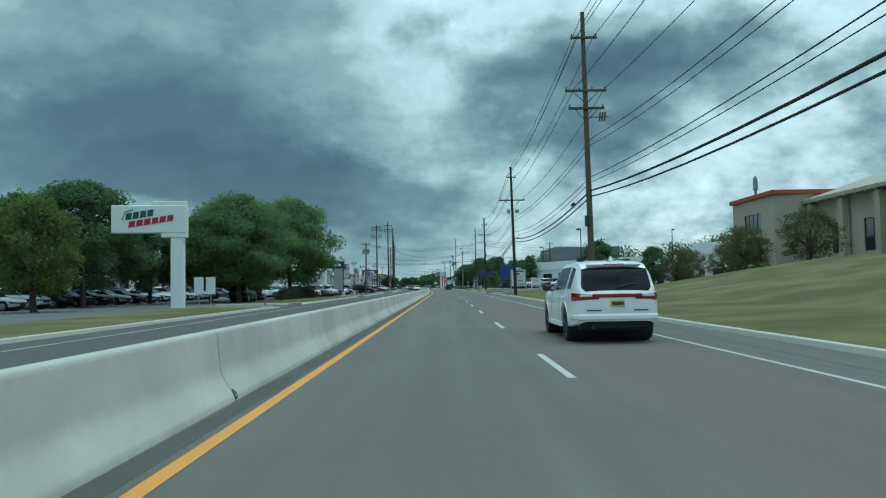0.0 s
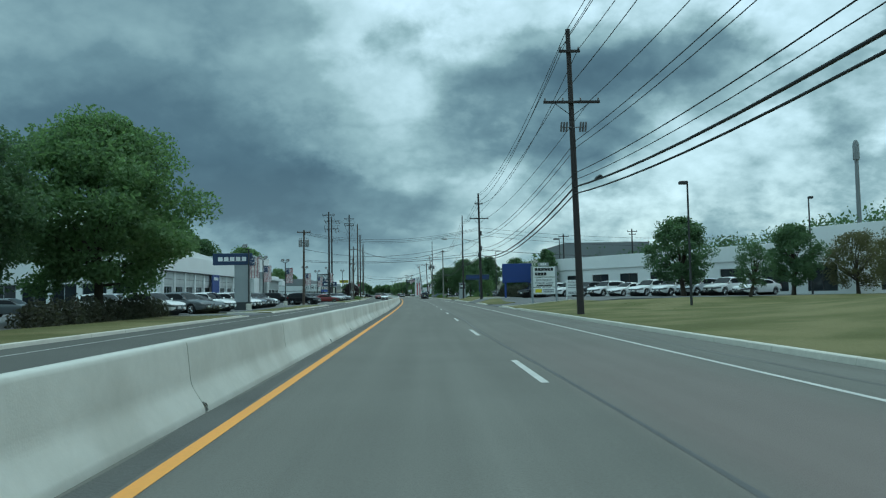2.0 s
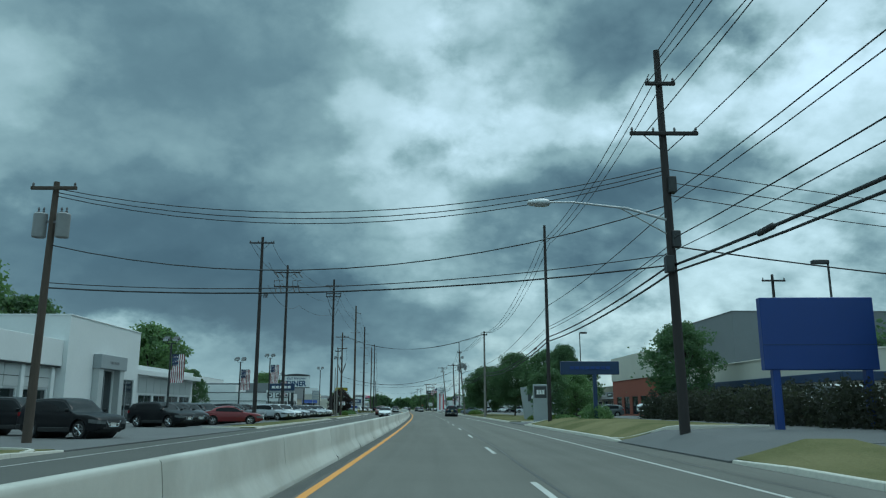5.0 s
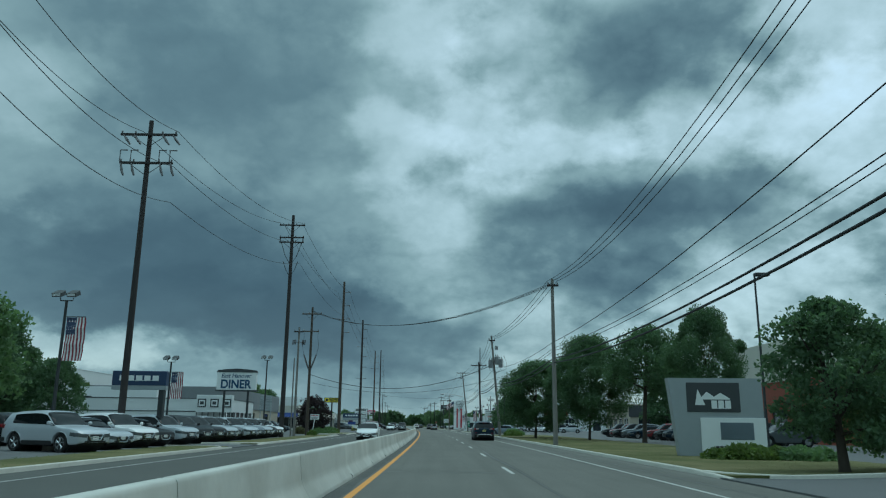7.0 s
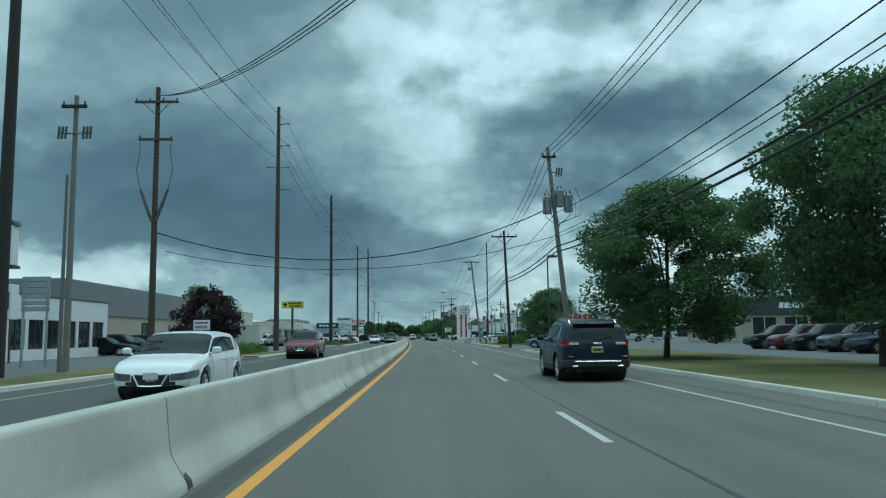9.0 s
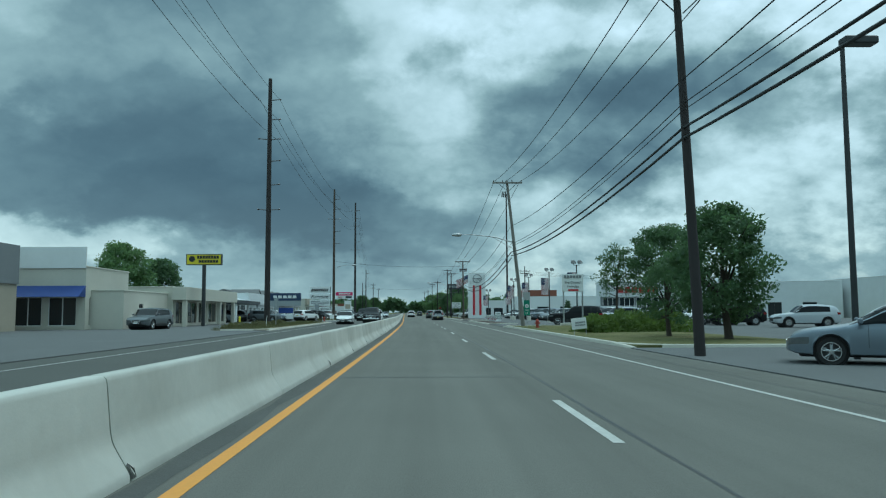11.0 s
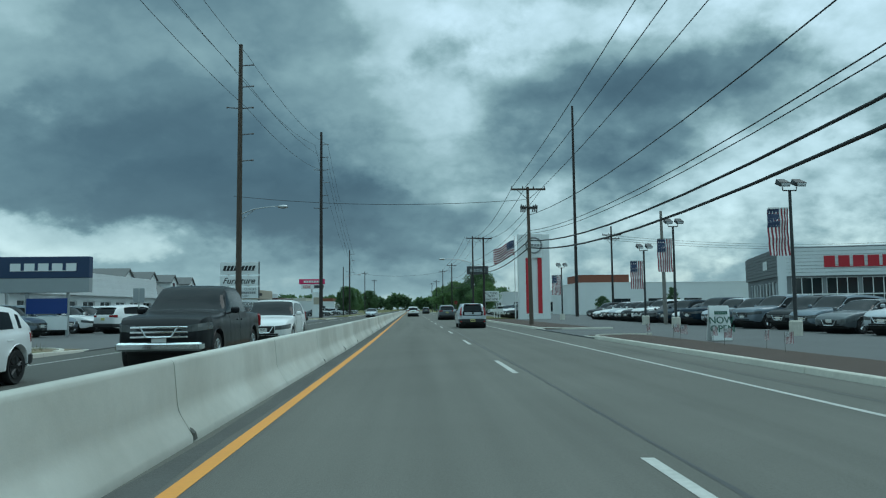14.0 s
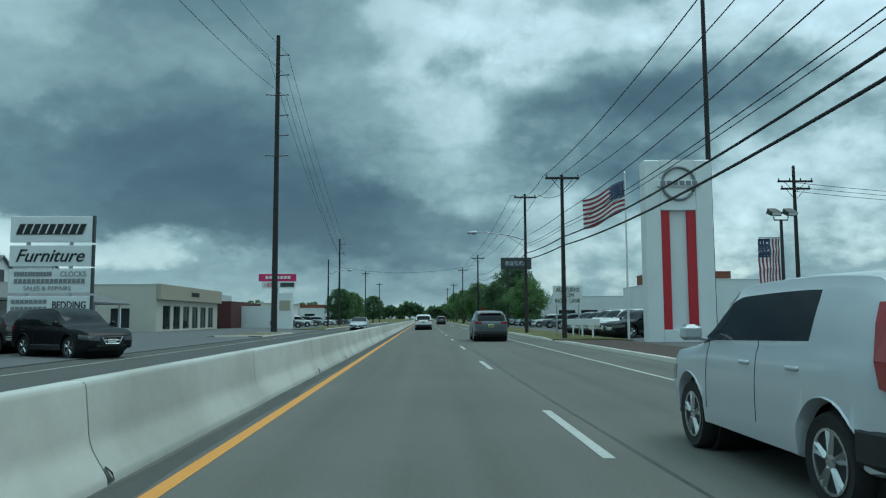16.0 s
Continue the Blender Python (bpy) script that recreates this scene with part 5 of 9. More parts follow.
# ---- trees and shrubs ----
def tree_meshes(seed, height, spread, trunk, mat_count=2600, leaf=0.22, top=1.0, stout=1.0):
    """Trunk with limbs, and a crown of leaf clumps with gaps."""
    r = random.Random(seed)
    wood = Geo()
    th = height * trunk
    lean = (r.uniform(-0.3, 0.3), r.uniform(-0.3, 0.3))
    r0 = (height * 0.022 + 0.05) * stout
    wood.tube([(0, 0, -0.2), (0.02, 0, 0.3), (lean[0] * 0.4, lean[1] * 0.4, th * 0.6), (lean[0], lean[1], th), (lean[0] * 1.5, lean[1] * 1.5, height * 0.75)],
              [r0 * 1.5, r0 * 1.1, r0 * 0.9, r0 * 0.75, r0 * 0.15], 9)
    clumps = []
    n = 90
    for i in range(n):
        a = 2.399 * i + r.uniform(-0.4, 0.4)
        k = (i + 0.5) / n
        z = th * 0.75 + (height - th * 0.75) * (k ** 0.85)
        q = (z - th * 0.7) / (height - th * 0.7)
        prof = math.sin(math.pi * min(max(q * 0.86 + 0.12, 0), 1)) ** 0.62
        rad = spread * prof * r.uniform(0.45, 1.0) * top
        x, y = lean[0] + rad * math.cos(a), lean[1] + rad * math.sin(a)
        clumps.append((x, y, z + r.uniform(-0.3, 0.3), spread * r.uniform(0.16, 0.36)))
        if i % 5 == 0 and rad > spread * 0.3:
            b = th * r.uniform(0.7, 1.0) + (z - th) * 0.25
            m = (lean[0] + (x - lean[0]) * 0.5 + r.uniform(-0.2, 0.2), lean[1] + (y - lean[1]) * 0.5, b + (z - b) * 0.62)
            wood.tube([(lean[0] * 0.9, lean[1] * 0.9, b), m, (x, y, z)], [r0 * 0.42, r0 * 0.26, r0 * 0.07], 6)
    rg = np.random.default_rng(seed)
    per = mat_count // n
    V, F = [], []
    cen = []
    for x, y, z, s in clumps:
        d = rg.normal(size=(per, 3))
        d /= np.linalg.norm(d, axis=1)[:, None]
        d *= (rg.random((per, 1)) ** 0.45)
        cen.append(np.array([x, y, z]) + d * np.array([s, s, s * 0.72]))
    cen = np.concatenate(cen)
    m = len(cen)
    a1 = rg.normal(size=(m, 3))
    a1 /= np.linalg.norm(a1, axis=1)[:, None]
    a2 = np.cross(a1, rg.normal(size=(m, 3)))
    a2 /= np.linalg.norm(a2, axis=1)[:, None]
    sz = leaf * (0.6 + 0.8 * rg.random((m, 1)))
    quad = np.stack([cen - a1 * sz, cen + a2 * sz * 0.55, cen + a1 * sz, cen - a2 * sz * 0.55], axis=1).reshape(-1, 3)
    me = bpy.data.meshes.new("crown")
    me.from_pydata(quad.tolist(), [], [(4 * i, 4 * i + 1, 4 * i + 2, 4 * i + 3) for i in range(m)])
    return wood.mesh("trunk", BARK, 60), me


def tree_kind(seed, height, spread, trunk, leaves, **kw):
    w, c = tree_meshes(seed, height, spread, trunk, **kw)
    c.materials.append(leaves)
    return w, c


def plant(kind, u, Y, scale, turn, label, z=None, sx=1.0, category="tree"):
    w, c = kind
    t = thing("tree" if category == "tree" else "shrub", at(u, Y, rise(u, Y) if z is None else z, turn), label, category)
    t.scale = (scale * sx, scale * sx, scale)
    part("trunk", w, None, t)
    part("crown", c, None, t)
    return t


T_BIG = tree_kind(11, 10.0, 4.6, 0.25, LEAF, mat_count=54000, leaf=0.11, stout=0.8)
T_BIG2 = tree_kind(12, 10.0, 4.2, 0.29, LEAF_DARK, mat_count=48000, leaf=0.108, stout=0.8)
T_SHADE = tree_kind(21, 10.0, 4.4, 0.28, LEAF_DARK, mat_count=66000, leaf=0.090, stout=0.5)
T_SHADE2 = tree_kind(22, 10.0, 4.3, 0.22, LEAF_DARK, mat_count=62000, leaf=0.092, stout=0.5)
T_LAWN = tree_kind(23, 7.2, 2.9, 0.62, LEAF_DARK, mat_count=19000, leaf=0.085, stout=0.7)
T_YOUNG = tree_kind(24, 5.9, 1.7, 0.60, LEAF_DARK, mat_count=4200, leaf=0.075, stout=0.5)
T_MID = tree_kind(13, 7.0, 2.7, 0.26, LEAF_DARK, mat_count=15000, leaf=0.105)
T_MID2 = tree_kind(14, 7.0, 3.2, 0.24, LEAF, mat_count=15000, leaf=0.11)
T_THIN = tree_kind(15, 6.0, 2.2, 0.30, LEAF_DARK, mat_count=6500, leaf=0.09)
T_DRY = tree_kind(16, 6.0, 3.2, 0.20, LEAF_DRY, mat_count=9000, leaf=0.10)
T_PURPLE = tree_kind(17, 4.6, 2.5, 0.16, LEAF_PURPLE, mat_count=5200, leaf=0.15)
T_LIGHT = tree_kind(18, 9.0, 3.8, 0.25, LEAF_LIGHT, mat_count=12000, leaf=0.15)
T_FAR = tree_kind(31, 10.0, 4.5, 0.22, LEAF, mat_count=13000, leaf=0.19)
T_FAR2 = tree_kind(32, 10.0, 4.2, 0.22, LEAF_DARK, mat_count=12000, leaf=0.19)
T_FIR = tree_kind(19, 6.0, 1.5, 0.10, LEAF_DARK, mat_count=4200, leaf=0.16)

G1 = "broad green leafy tree at the edge of the lot"
# golf store trees
plant(T_BIG, -17.2, 86.5, 0.98, 20, G1, sx=1.14)
plant(T_BIG2, -25.6, 86.4, 0.84, 250, "dense dark green leafy tree at the edge of the lot")
plant(T_BIG2, -20.5, 99.5, 1.0, 130, "dense dark green leafy tree at the edge of the lot", sx=1.05)
plant(T_BIG, -21.5, 92.0, 0.92, 200, G1)
plant(T_BIG, -16.9, 109.0, 1.18, 40, "large green leafy tree over the hedge", sx=1.10)
plant(T_BIG2, -27.0, 76.0, 0.98, 75, "dense green tree behind the white store sign", sx=1.2)
plant(T_LIGHT, -33.0, 80.0, 1.0, 310, "lighter green tree beyond the lot")
plant(T_FAR, -37.0, 84.0, 1.0, 260, "tall green tree beyond the lot")
plant(T_LIGHT, -24.0, 63.0, 0.8, 90, "light green tree near the lot entrance")
plant(T_FAR, -46.0, 98.0, 1.0, 160, "tall green tree beyond the lot")
for u, Y, s, k in ((-46, 209, 1.7, T_FAR), (-54, 202, 1.6, T_FAR2), (-40, 216, 1.25, T_FAR2), (-37, 246, 1.25, T_FAR), (-42, 262, 1.05, T_FAR2), (-66, 176, 1.5, T_FAR)):
    plant(k, u, Y, s, (u * 37) % 360, "tall green tree behind the dealer's building")
for u, Y, s, k in ((-52, 262, 0.95, T_LIGHT), (-46, 270, 0.85, T_FAR), (-58, 285, 0.9, T_LIGHT), (-49, 296, 0.75, T_LIGHT), (-52, 423, 1.35, T_FAR), (-47, 432, 1.15, T_FAR2), (-57, 380, 0.8, T_LIGHT), (-36, 262, 0.72, T_FAR2)):
    plant(k, u, Y, s, (u * 53) % 360, "green tree behind the low buildings")
plant(T_PURPLE, -13.9, 289.7, 0.98, 15, "dark purple-leaved plum tree on a planted island")
plant(T_THIN, -15.8, 300.0, 0.75, 15, "small green tree behind the purple one")
# right-hand trees
plant(T_MID, 26.2, 130.5, 1.0, 30, "dark green street tree on the lawn", sx=1.1)
plant(T_THIN, 27.2, 119.0, 0.66, 40, "small round green tree on the lawn")
plant(T_MID, 32.0, 122.0, 0.80, 240, "green tree on the lawn")
plant(T_DRY, 37.5, 122.5, 0.80, 10, "brownish thin-leaved tree on the lawn")
plant(T_DRY, 41.0, 117.0, 0.95, 120, "brownish thin-leaved tree by the beige building")
plant(T_DRY, 34.0, 94.0, 0.80, 200, "brownish ornamental tree by the beige building", sx=1.1)
plant(T_DRY, 38.0, 88.0, 0.85, 60, "brownish ornamental tree by the beige building", sx=1.1)
plant(T_DRY, 30.0, 104.0, 0.70, 20, "brownish ornamental tree on the lawn")
plant(T_MID, 19.2, 187.5, 0.88, 80, "dark green tree behind the hedge at the shop corner", sx=1.0)
plant(T_FIR, 19.2, 160.6, 0.98, 0, "dark narrow evergreen beside the white building")
for u, Y, s, k, q in ((13.2, 271.2, 0.80, T_SHADE2, 1.34), (16.8, 260.2, 0.94, T_SHADE, 0.94), (19.9, 252.6, 1.30, T_LAWN, 0.95), (20.8, 239.5, 0.90, T_SHADE, 0.68), (36.0, 297, 1.0, T_FAR2, 1.0)):
    plant(k, u, Y, s, (Y * 41) % 360, "dark green shade tree on the lawn before the shops", sx=q)
plant(T_MID, 15.2, 318.0, 0.82, 40, "small round dark green tree beside the drive")
plant(T_THIN, 14.0, 322.0, 0.62, 140, "small dark green tree beside the drive")
plant(T_LAWN, 20.0, 340.5, 1.0, 20, "round-crowned green tree on a thin trunk on the lawn", sx=1.05)
plant(T_YOUNG, 16.8, 342.2, 1.0, 220, "thin young green tree on the lawn")
for u, Y, s, k in ((16, 505, 1.1, T_MID2), (13.6, 520, 1.15, T_MID), (18, 532, 1.2, T_FAR2), (14, 560, 1.0, T_FAR), (13, 600, 1.0, T_FAR), (-15, 560, 0.9, T_FAR2), (-17, 610, 1.0, T_FAR), (30, 470, 0.5, T_MID), (-13.5, 640, 1.0, T_FAR2), (13, 650, 1.1, T_FAR), (40, 470, 0.8, T_FIR)):
    plant(k, u, Y, s * 0.8, (Y * 29) % 360, "green tree further along the road")
for u, Y, s, k in ((13.4, 208, 0.70, T_MID), (16.5, 210, 0.62, T_MID2)):
    plant(k, u, Y, s, (Y * 17) % 360, "green tree at the corner of the lot")


def woods(name, u0, u1, y0, y1, hgt, count, seed, leaf=0.75):
    """A far belt of trees as one mass of leaf clumps."""
    rg = np.random.default_rng(seed)
    m = count
    t = rg.random(m)
    crown = hgt * (0.72 + 0.28 * np.sin(t * 61.0 + 1.3) * np.sin(t * 23.0) + 0.10 * np.sin(t * 170.0))
    z = crown * rg.random(m) ** 0.55
    u = u0 + (u1 - u0) * t + rg.normal(size=m) * 1.5
    Y = y0 + (y1 - y0) * t + rg.normal(size=m) * 2.5
    x = u + np.array([bend(v) for v in Y])
    cen = np.stack([x, Y, z + (np.array([rise(a, b) for a, b in zip(u, Y)]))], axis=1)
    a1 = rg.normal(size=(m, 3))
    a1 /= np.linalg.norm(a1, axis=1)[:, None]
    a2 = np.cross(a1, rg.normal(size=(m, 3)))
    a2 /= np.linalg.norm(a2, axis=1)[:, None]
    sz = leaf * (0.5 + 0.9 * rg.random((m, 1)))
    quad = np.stack([cen - a1 * sz, cen + a2 * sz * 0.6, cen + a1 * sz, cen - a2 * sz * 0.6], axis=1).reshape(-1, 3)
    me = bpy.data.meshes.new(name)
    me.from_pydata(quad.tolist(), [], [(4 * i, 4 * i + 1, 4 * i + 2, 4 * i + 3) for i in range(m)])
    me.materials.append(LEAF_DARK)
    tagged(new(name, me), "distant belt of dark green trees", "woods", "", "stuff")


woods("woods_right", 60, 75, 125, 240, 12, 36000, 5, 0.27)
woods("woods_right_far", 30, 95, 225, 175, 11, 30000, 6, 0.27)
woods("woods_left", -75, -90, 40, 330, 12, 24000, 7, 0.40)
woods("woods_left_back", -62, -62, 20, 130, 9, 14000, 8, 0.36)
woods("woods_far_left", -130, -40, 820, 980, 13, 5000, 9, 1.4)
woods("woods_far_right", 14, 130, 700, 860, 12, 5000, 10, 1.2)
woods("woods_far", -260, 260, 1500, 1500, 24, 6000, 11, 4.0)


def shrub(u, Y, rx, ry, h, mat, label, seed, count=1600, leaf=0.09, name="shrub"):
    rg = np.random.default_rng(seed)
    m = count
    d = rg.normal(size=(m, 3))
    d /= np.linalg.norm(d, axis=1)[:, None]
    d *= rg.random((m, 1)) ** 0.3
    d[:, 2] = np.abs(d[:, 2])
    lump = 1 + 0.18 * np.sin(d[:, 0] * 7 + seed) * np.sin(d[:, 1] * 6)
    cen = d * np.array([rx, ry, h]) * lump[:, None]
    a1 = rg.normal(size=(m, 3))
    a1 /= np.linalg.norm(a1, axis=1)[:, None]
    a2 = np.cross(a1, rg.normal(size=(m, 3)))
    a2 /= np.linalg.norm(a2, axis=1)[:, None]
    sz = leaf * (0.6 + 0.8 * rg.random((m, 1)))
    quad = np.stack([cen - a1 * sz, cen + a2 * sz * 0.5, cen + a1 * sz, cen - a2 * sz * 0.5], axis=1).reshape(-1, 3)
    me = bpy.data.meshes.new(name)
    me.from_pydata(quad.tolist(), [], [(4 * i, 4 * i + 1, 4 * i + 2, 4 * i + 3) for i in range(m)])
    me.materials.append(mat)
    ob = new(name, me)
    ob.matrix_basis = at(u, Y, 0.05 + rise(u, Y))
    return tagged(ob, label, "shrub")


for i in range(7):
    shrub(-15.6 + 0.1 * i, 99.0 + 2.3 * i, 1.1, 1.5, 1.25 + 0.1 * (i % 3), HEDGE, "low grey-green hedge bush along the lot", 30 + i)
for i in range(16):
    shrub(16.8 + 0.35 * (i % 2), 159.0 + 1.9 * i, 1.0, 1.5, 1.7, HEDGE_DARK, "clipped dark hedge bush under the blue sign", 50 + i)
shrub(13.0, 186.5, 1.1, 1.3, 1.0, LEAF, "round green bush on the verge", 70)
for i, (u, Y, rx, h, mat) in enumerate(((-12.6, 287.0, 1.3, 0.75, LEAF), (-12.9, 290.5, 1.4, 0.8, LEAF), (-12.6, 294.0, 1.5, 0.95, LEAF), (-14.8, 284.6, 0.8, 0.9, LEAF_DRY), (-12.4, 298.0, 1.3, 0.8, LEAF_LIGHT), (-11.3, 271.0, 0.55, 0.55, LEAF_LIGHT))):
    shrub(u, Y, rx, rx, h, mat, "low green shrub on the planted island", 80 + i)
for i, (u, Y, rx, ry, h, mat) in enumerate(((12.6, 330.6, 1.4, 2.2, 1.05, LEAF_LIGHT), (14.7, 331.4, 1.7, 2.4, 1.3, LEAF_LIGHT), (17.0, 332.0, 1.7, 2.4, 1.35, LEAF_LIGHT), (13.2, 291.5, 1.3, 2.4, 0.9, LEAF), (12.4, 286.0, 1.2, 2.0, 0.7, LEAF_LIGHT), (14.6, 217.6, 1.8, 1.2, 0.6, LEAF_LIGHT), (16.6, 217.2, 1.5, 1.2, 0.55, LEAF))):
    shrub(u, Y, rx, ry, h, mat, "tall grassy green shrub on the verge", 90 + i, 3200, 0.11)
for i in range(6):
    shrub(-12.3 - 0.5 * (i % 2), 344.0 + 4.6 * i, 0.9, 1.5, 0.5, LEAF_DRY, "dry weeds along the verge", 110 + i, 900, 0.08)


def grass_blades(name, u0, u1, y0, y1, count, seed, h=0.05):
    rg = np.random.default_rng(seed)
    u = u0 + (u1 - u0) * rg.random(count)
    Y = y0 + (y1 - y0) * rg.random(count)
    vs, fs = [], []
    for i in range(count):
        z = 0.10 + rise(u[i], Y[i])
        x = u[i] + bend(Y[i])
        a = rg.random() * 6.28
        w, q = 0.012, h * (0.5 + rg.random())
        vs += [(x - w * math.cos(a), Y[i] - w * math.sin(a), z - 0.03), (x + w * math.cos(a), Y[i] + w * math.sin(a), z - 0.03), (x + rg.normal() * 0.05, Y[i] + rg.normal() * 0.05, z + q)]
        fs.append((3 * i, 3 * i + 1, 3 * i + 2))
    me = bpy.data.meshes.new(name)
    me.from_pydata(vs, [], fs)
    me.materials.append(LEAF_DRY if seed % 2 else LEAF_LIGHT)
    tagged(new(name, me), "short tufts of mown grass", "grass", "", "stuff")


grass_blades("grass_tufts_right", 9.7, 18, 30, 116, 14000, 2, 0.018)
grass_blades("grass_tufts_right_dry", 9.7, 22, 30, 116, 9000, 3, 0.018)
grass_blades("grass_tufts_shops", 9.7, 16, 208, 294, 12000, 5, 0.018)
grass_blades("grass_tufts_left", -12.2, -9.1, 122, 159, 2600, 6, 0.02)
grass_blades("grass_tufts_left_far", -12.2, -9.1, 187, 226, 2400, 8, 0.02)
grass_blades("dry_weeds", -13.2, -9.7, 340.5, 383, 9000, 11, 0.20)
grass_blades("dry_weeds_lot", -13.4, -10.5, 404.5, 419, 1500, 13, 0.2)
grass_blades("grass_tufts_drive", 9.7, 16, 314, 350, 7000, 9, 0.02)

# ---- utility poles and cables ----
def P(u, Y, z):
    return Vector((u + bend(Y), Y, z))


def utility_pole(u, Y, h, mat, label, arms=(), lean=0.0, cans=(), cutouts=(), light=None, r=0.17, steps=(), boxes=(), braces=True):
    """A tapered timber pole. arms: (height, half length); cans: (height, sideways); light: (height, reach to the road, side)."""
    p = thing("utility_pole", at(u, Y, -0.05), label, "utility pole")
    top = (lean * h, 0, h)
    n = 6
    part("shaft", Geo().tube([(lean * h * k / n, 0, h * k / n - (0.3 if k == 0 else 0)) for k in range(n + 1)], [r * (1.0 - 0.38 * k / n) for k in range(n + 1)], 12), mat, p, smooth=50)
    for z, half in arms:
        x = lean * z
        a = part("crossarm", Geo().box(x - half, x + half, -0.24, -0.12, z - 0.065, z + 0.065, 0.01), mat if half > 0.7 else WOOD_DARK, p)
        g = Geo()
        k = max(2, int(half * 2 / 0.75))
        for i in range(k + 1):
            xx = x - half + 0.08 + (2 * half - 0.16) * i / k
            if abs(xx - x) < 0.16:
                continue
            g.lathe([(0.02, 0.06), (0.055, 0.09), (0.035, 0.13), (0.055, 0.16), (0.03, 0.22), (0.01, 0.24)], 8, "z", (xx, -0.18, z))
        part("insulators", g, PORCELAIN, a)
        if braces and half > 0.9:
            g = Geo()
            for sx in (1, -1):
                g.cyl((x + sx * half * 0.62, -0.2, z - 0.06), (lean * (z - 0.6) + sx * 0.1, -0.14, z - 0.65), 0.02, n=5)
            part("brace", g, DARK_STEEL, a)
    for z, side in cans:
        x = lean * z + side
        g = Geo().lathe([(0.05, -0.5), (0.24, -0.48), (0.26, -0.44), (0.26, 0.42), (0.27, 0.44), (0.22, 0.50), (0.05, 0.53)], 14, "z", (x, -0.05, z))
        c = part("transformer", g, CAN, p, "grey transformer can", smooth=40)
        b = Geo()
        for dx in (-0.1, 0.1):
            b.lathe([(0.03, 0.5), (0.05, 0.56), (0.03, 0.62), (0.045, 0.68), (0.015, 0.75)], 7, "z", (x + dx, -0.05, z))
        b.box(min(x, lean * z), max(x, lean * z), -0.08, 0.0, z + 0.1, z + 0.2)
        part("bushing", b, PORCELAIN, c)
    for z, side in cutouts:
        g = Geo()
        for i in range(3):
            xx = lean * z + side + 0.14 * i * (1 if side > 0 else -1)
            g.cyl((xx, -0.2, z - 0.25), (xx + 0.05, -0.24, z + 0.25), 0.05, n=7)
        g.cyl((lean * z, -0.1, z), (lean * z + side * 1.9, -0.2, z), 0.03, n=5)
        part("cutout", g, PORCELAIN, p)
    for z, sx in boxes:
        part("meter_box", Geo().box(lean * z + sx * 0.15 - 0.14, lean * z + sx * 0.15 + 0.14, -0.3, 0.05, z - 0.3, z + 0.3, 0.02), DARK_STEEL, p)
    for z in steps:
        for sx in ((1, -1) if steps.index(z) % 3 == 2 else (1,)):
            g = Geo().cyl((lean * z + sx * 0.1, 0, z), (lean * z + sx * 0.95, 0, z + 0.08), 0.06, 0.045, 6)
            g.lathe([(0.06, 0), (0.09, 0.03), (0.06, 0.08), (0.09, 0.12), (0.06, 0.17), (0.03, 0.2)], 7, "x", (lean * z + (0.93 if sx > 0 else -1.13), 0, z + 0.08))
            part("post_insulator", g, PORCELAIN, p)
    if light:
        z, reach, sx = light
        pts = [(lean * z, -0.05, z - 0.35), (lean * z + sx * reach * 0.35, -0.05, z + 0.10), (lean * z + sx * reach * 0.8, -0.05, z + 0.32), (lean * z + sx * reach, -0.05, z + 0.32)]
        a = part("light_arm", Geo().tube(pts, [0.05, 0.045, 0.035, 0.03], 7).tube([(lean * z, -0.05, z - 0.9), (lean * z + sx * reach * 0.40, -0.05, z + 0.1)], 0.025, 6), STEEL, p, "curved steel arm")
        xh = lean * z + sx * (reach + 0.35)
        hd = Geo().lathe([(0.02, -0.45), (0.10, -0.38), (0.15, -0.1), (0.16, 0.15), (0.12, 0.33), (0.03, 0.40)], 10, "x", (xh, -0.05, z + 0.30))
        part("lamp_head", hd, STEEL, a, "cobra-head street lamp", smooth=50)
    return p


B = "brown weathered timber utility pole beside the road"
utility_pole(10.6, 56.4, 16.6, WOOD_POLE, B + " with two crossarms", [(15.1, 0.75), (12.1, 1.15), (11.1, 1.0)], lean=-0.012, cutouts=[(10.6, 0.7)], boxes=[(4.8, -1)], r=0.19)
utility_pole(10.5, 101.0, 14.85, WOOD_DARK, "dark timber utility pole on the lawn with crossarm and cutouts", [(13.65, 0.55), (11.0, 1.45)], lean=-0.02, cutouts=[(9.7, 0.35), (9.7, -0.35)], r=0.19)
utility_pole(10.9, 162.7, 14.5, WOOD_DARK, "dark timber utility pole with crossarm and street lamp", [(13.1, 0.55), (11.15, 1.25)], lean=-0.012, boxes=[(9.2, 1), (7.2, 1), (6.3, -1)], light=(8.25, 4.3, -1), r=0.19)
utility_pole(10.6, 190.2, 14.4, WOOD_DARK, "slim dark timber pole", [], r=0.15)
utility_pole(10.0, 238.0, 11.4, WOOD_GREY, "grey weathered timber utility pole", [(10.9, 0.4)], r=0.17, lean=0.0)
utility_pole(10.0, 277.8, 12.0, WOOD_GREY, "leaning grey timber pole with three transformer cans", [(11.4, 0.4)], lean=-0.085, cans=[(8.6, -0.40), (9.0, 0.36), (8.7, 0.82)], cutouts=[(10.5, 0.3)], r=0.17)
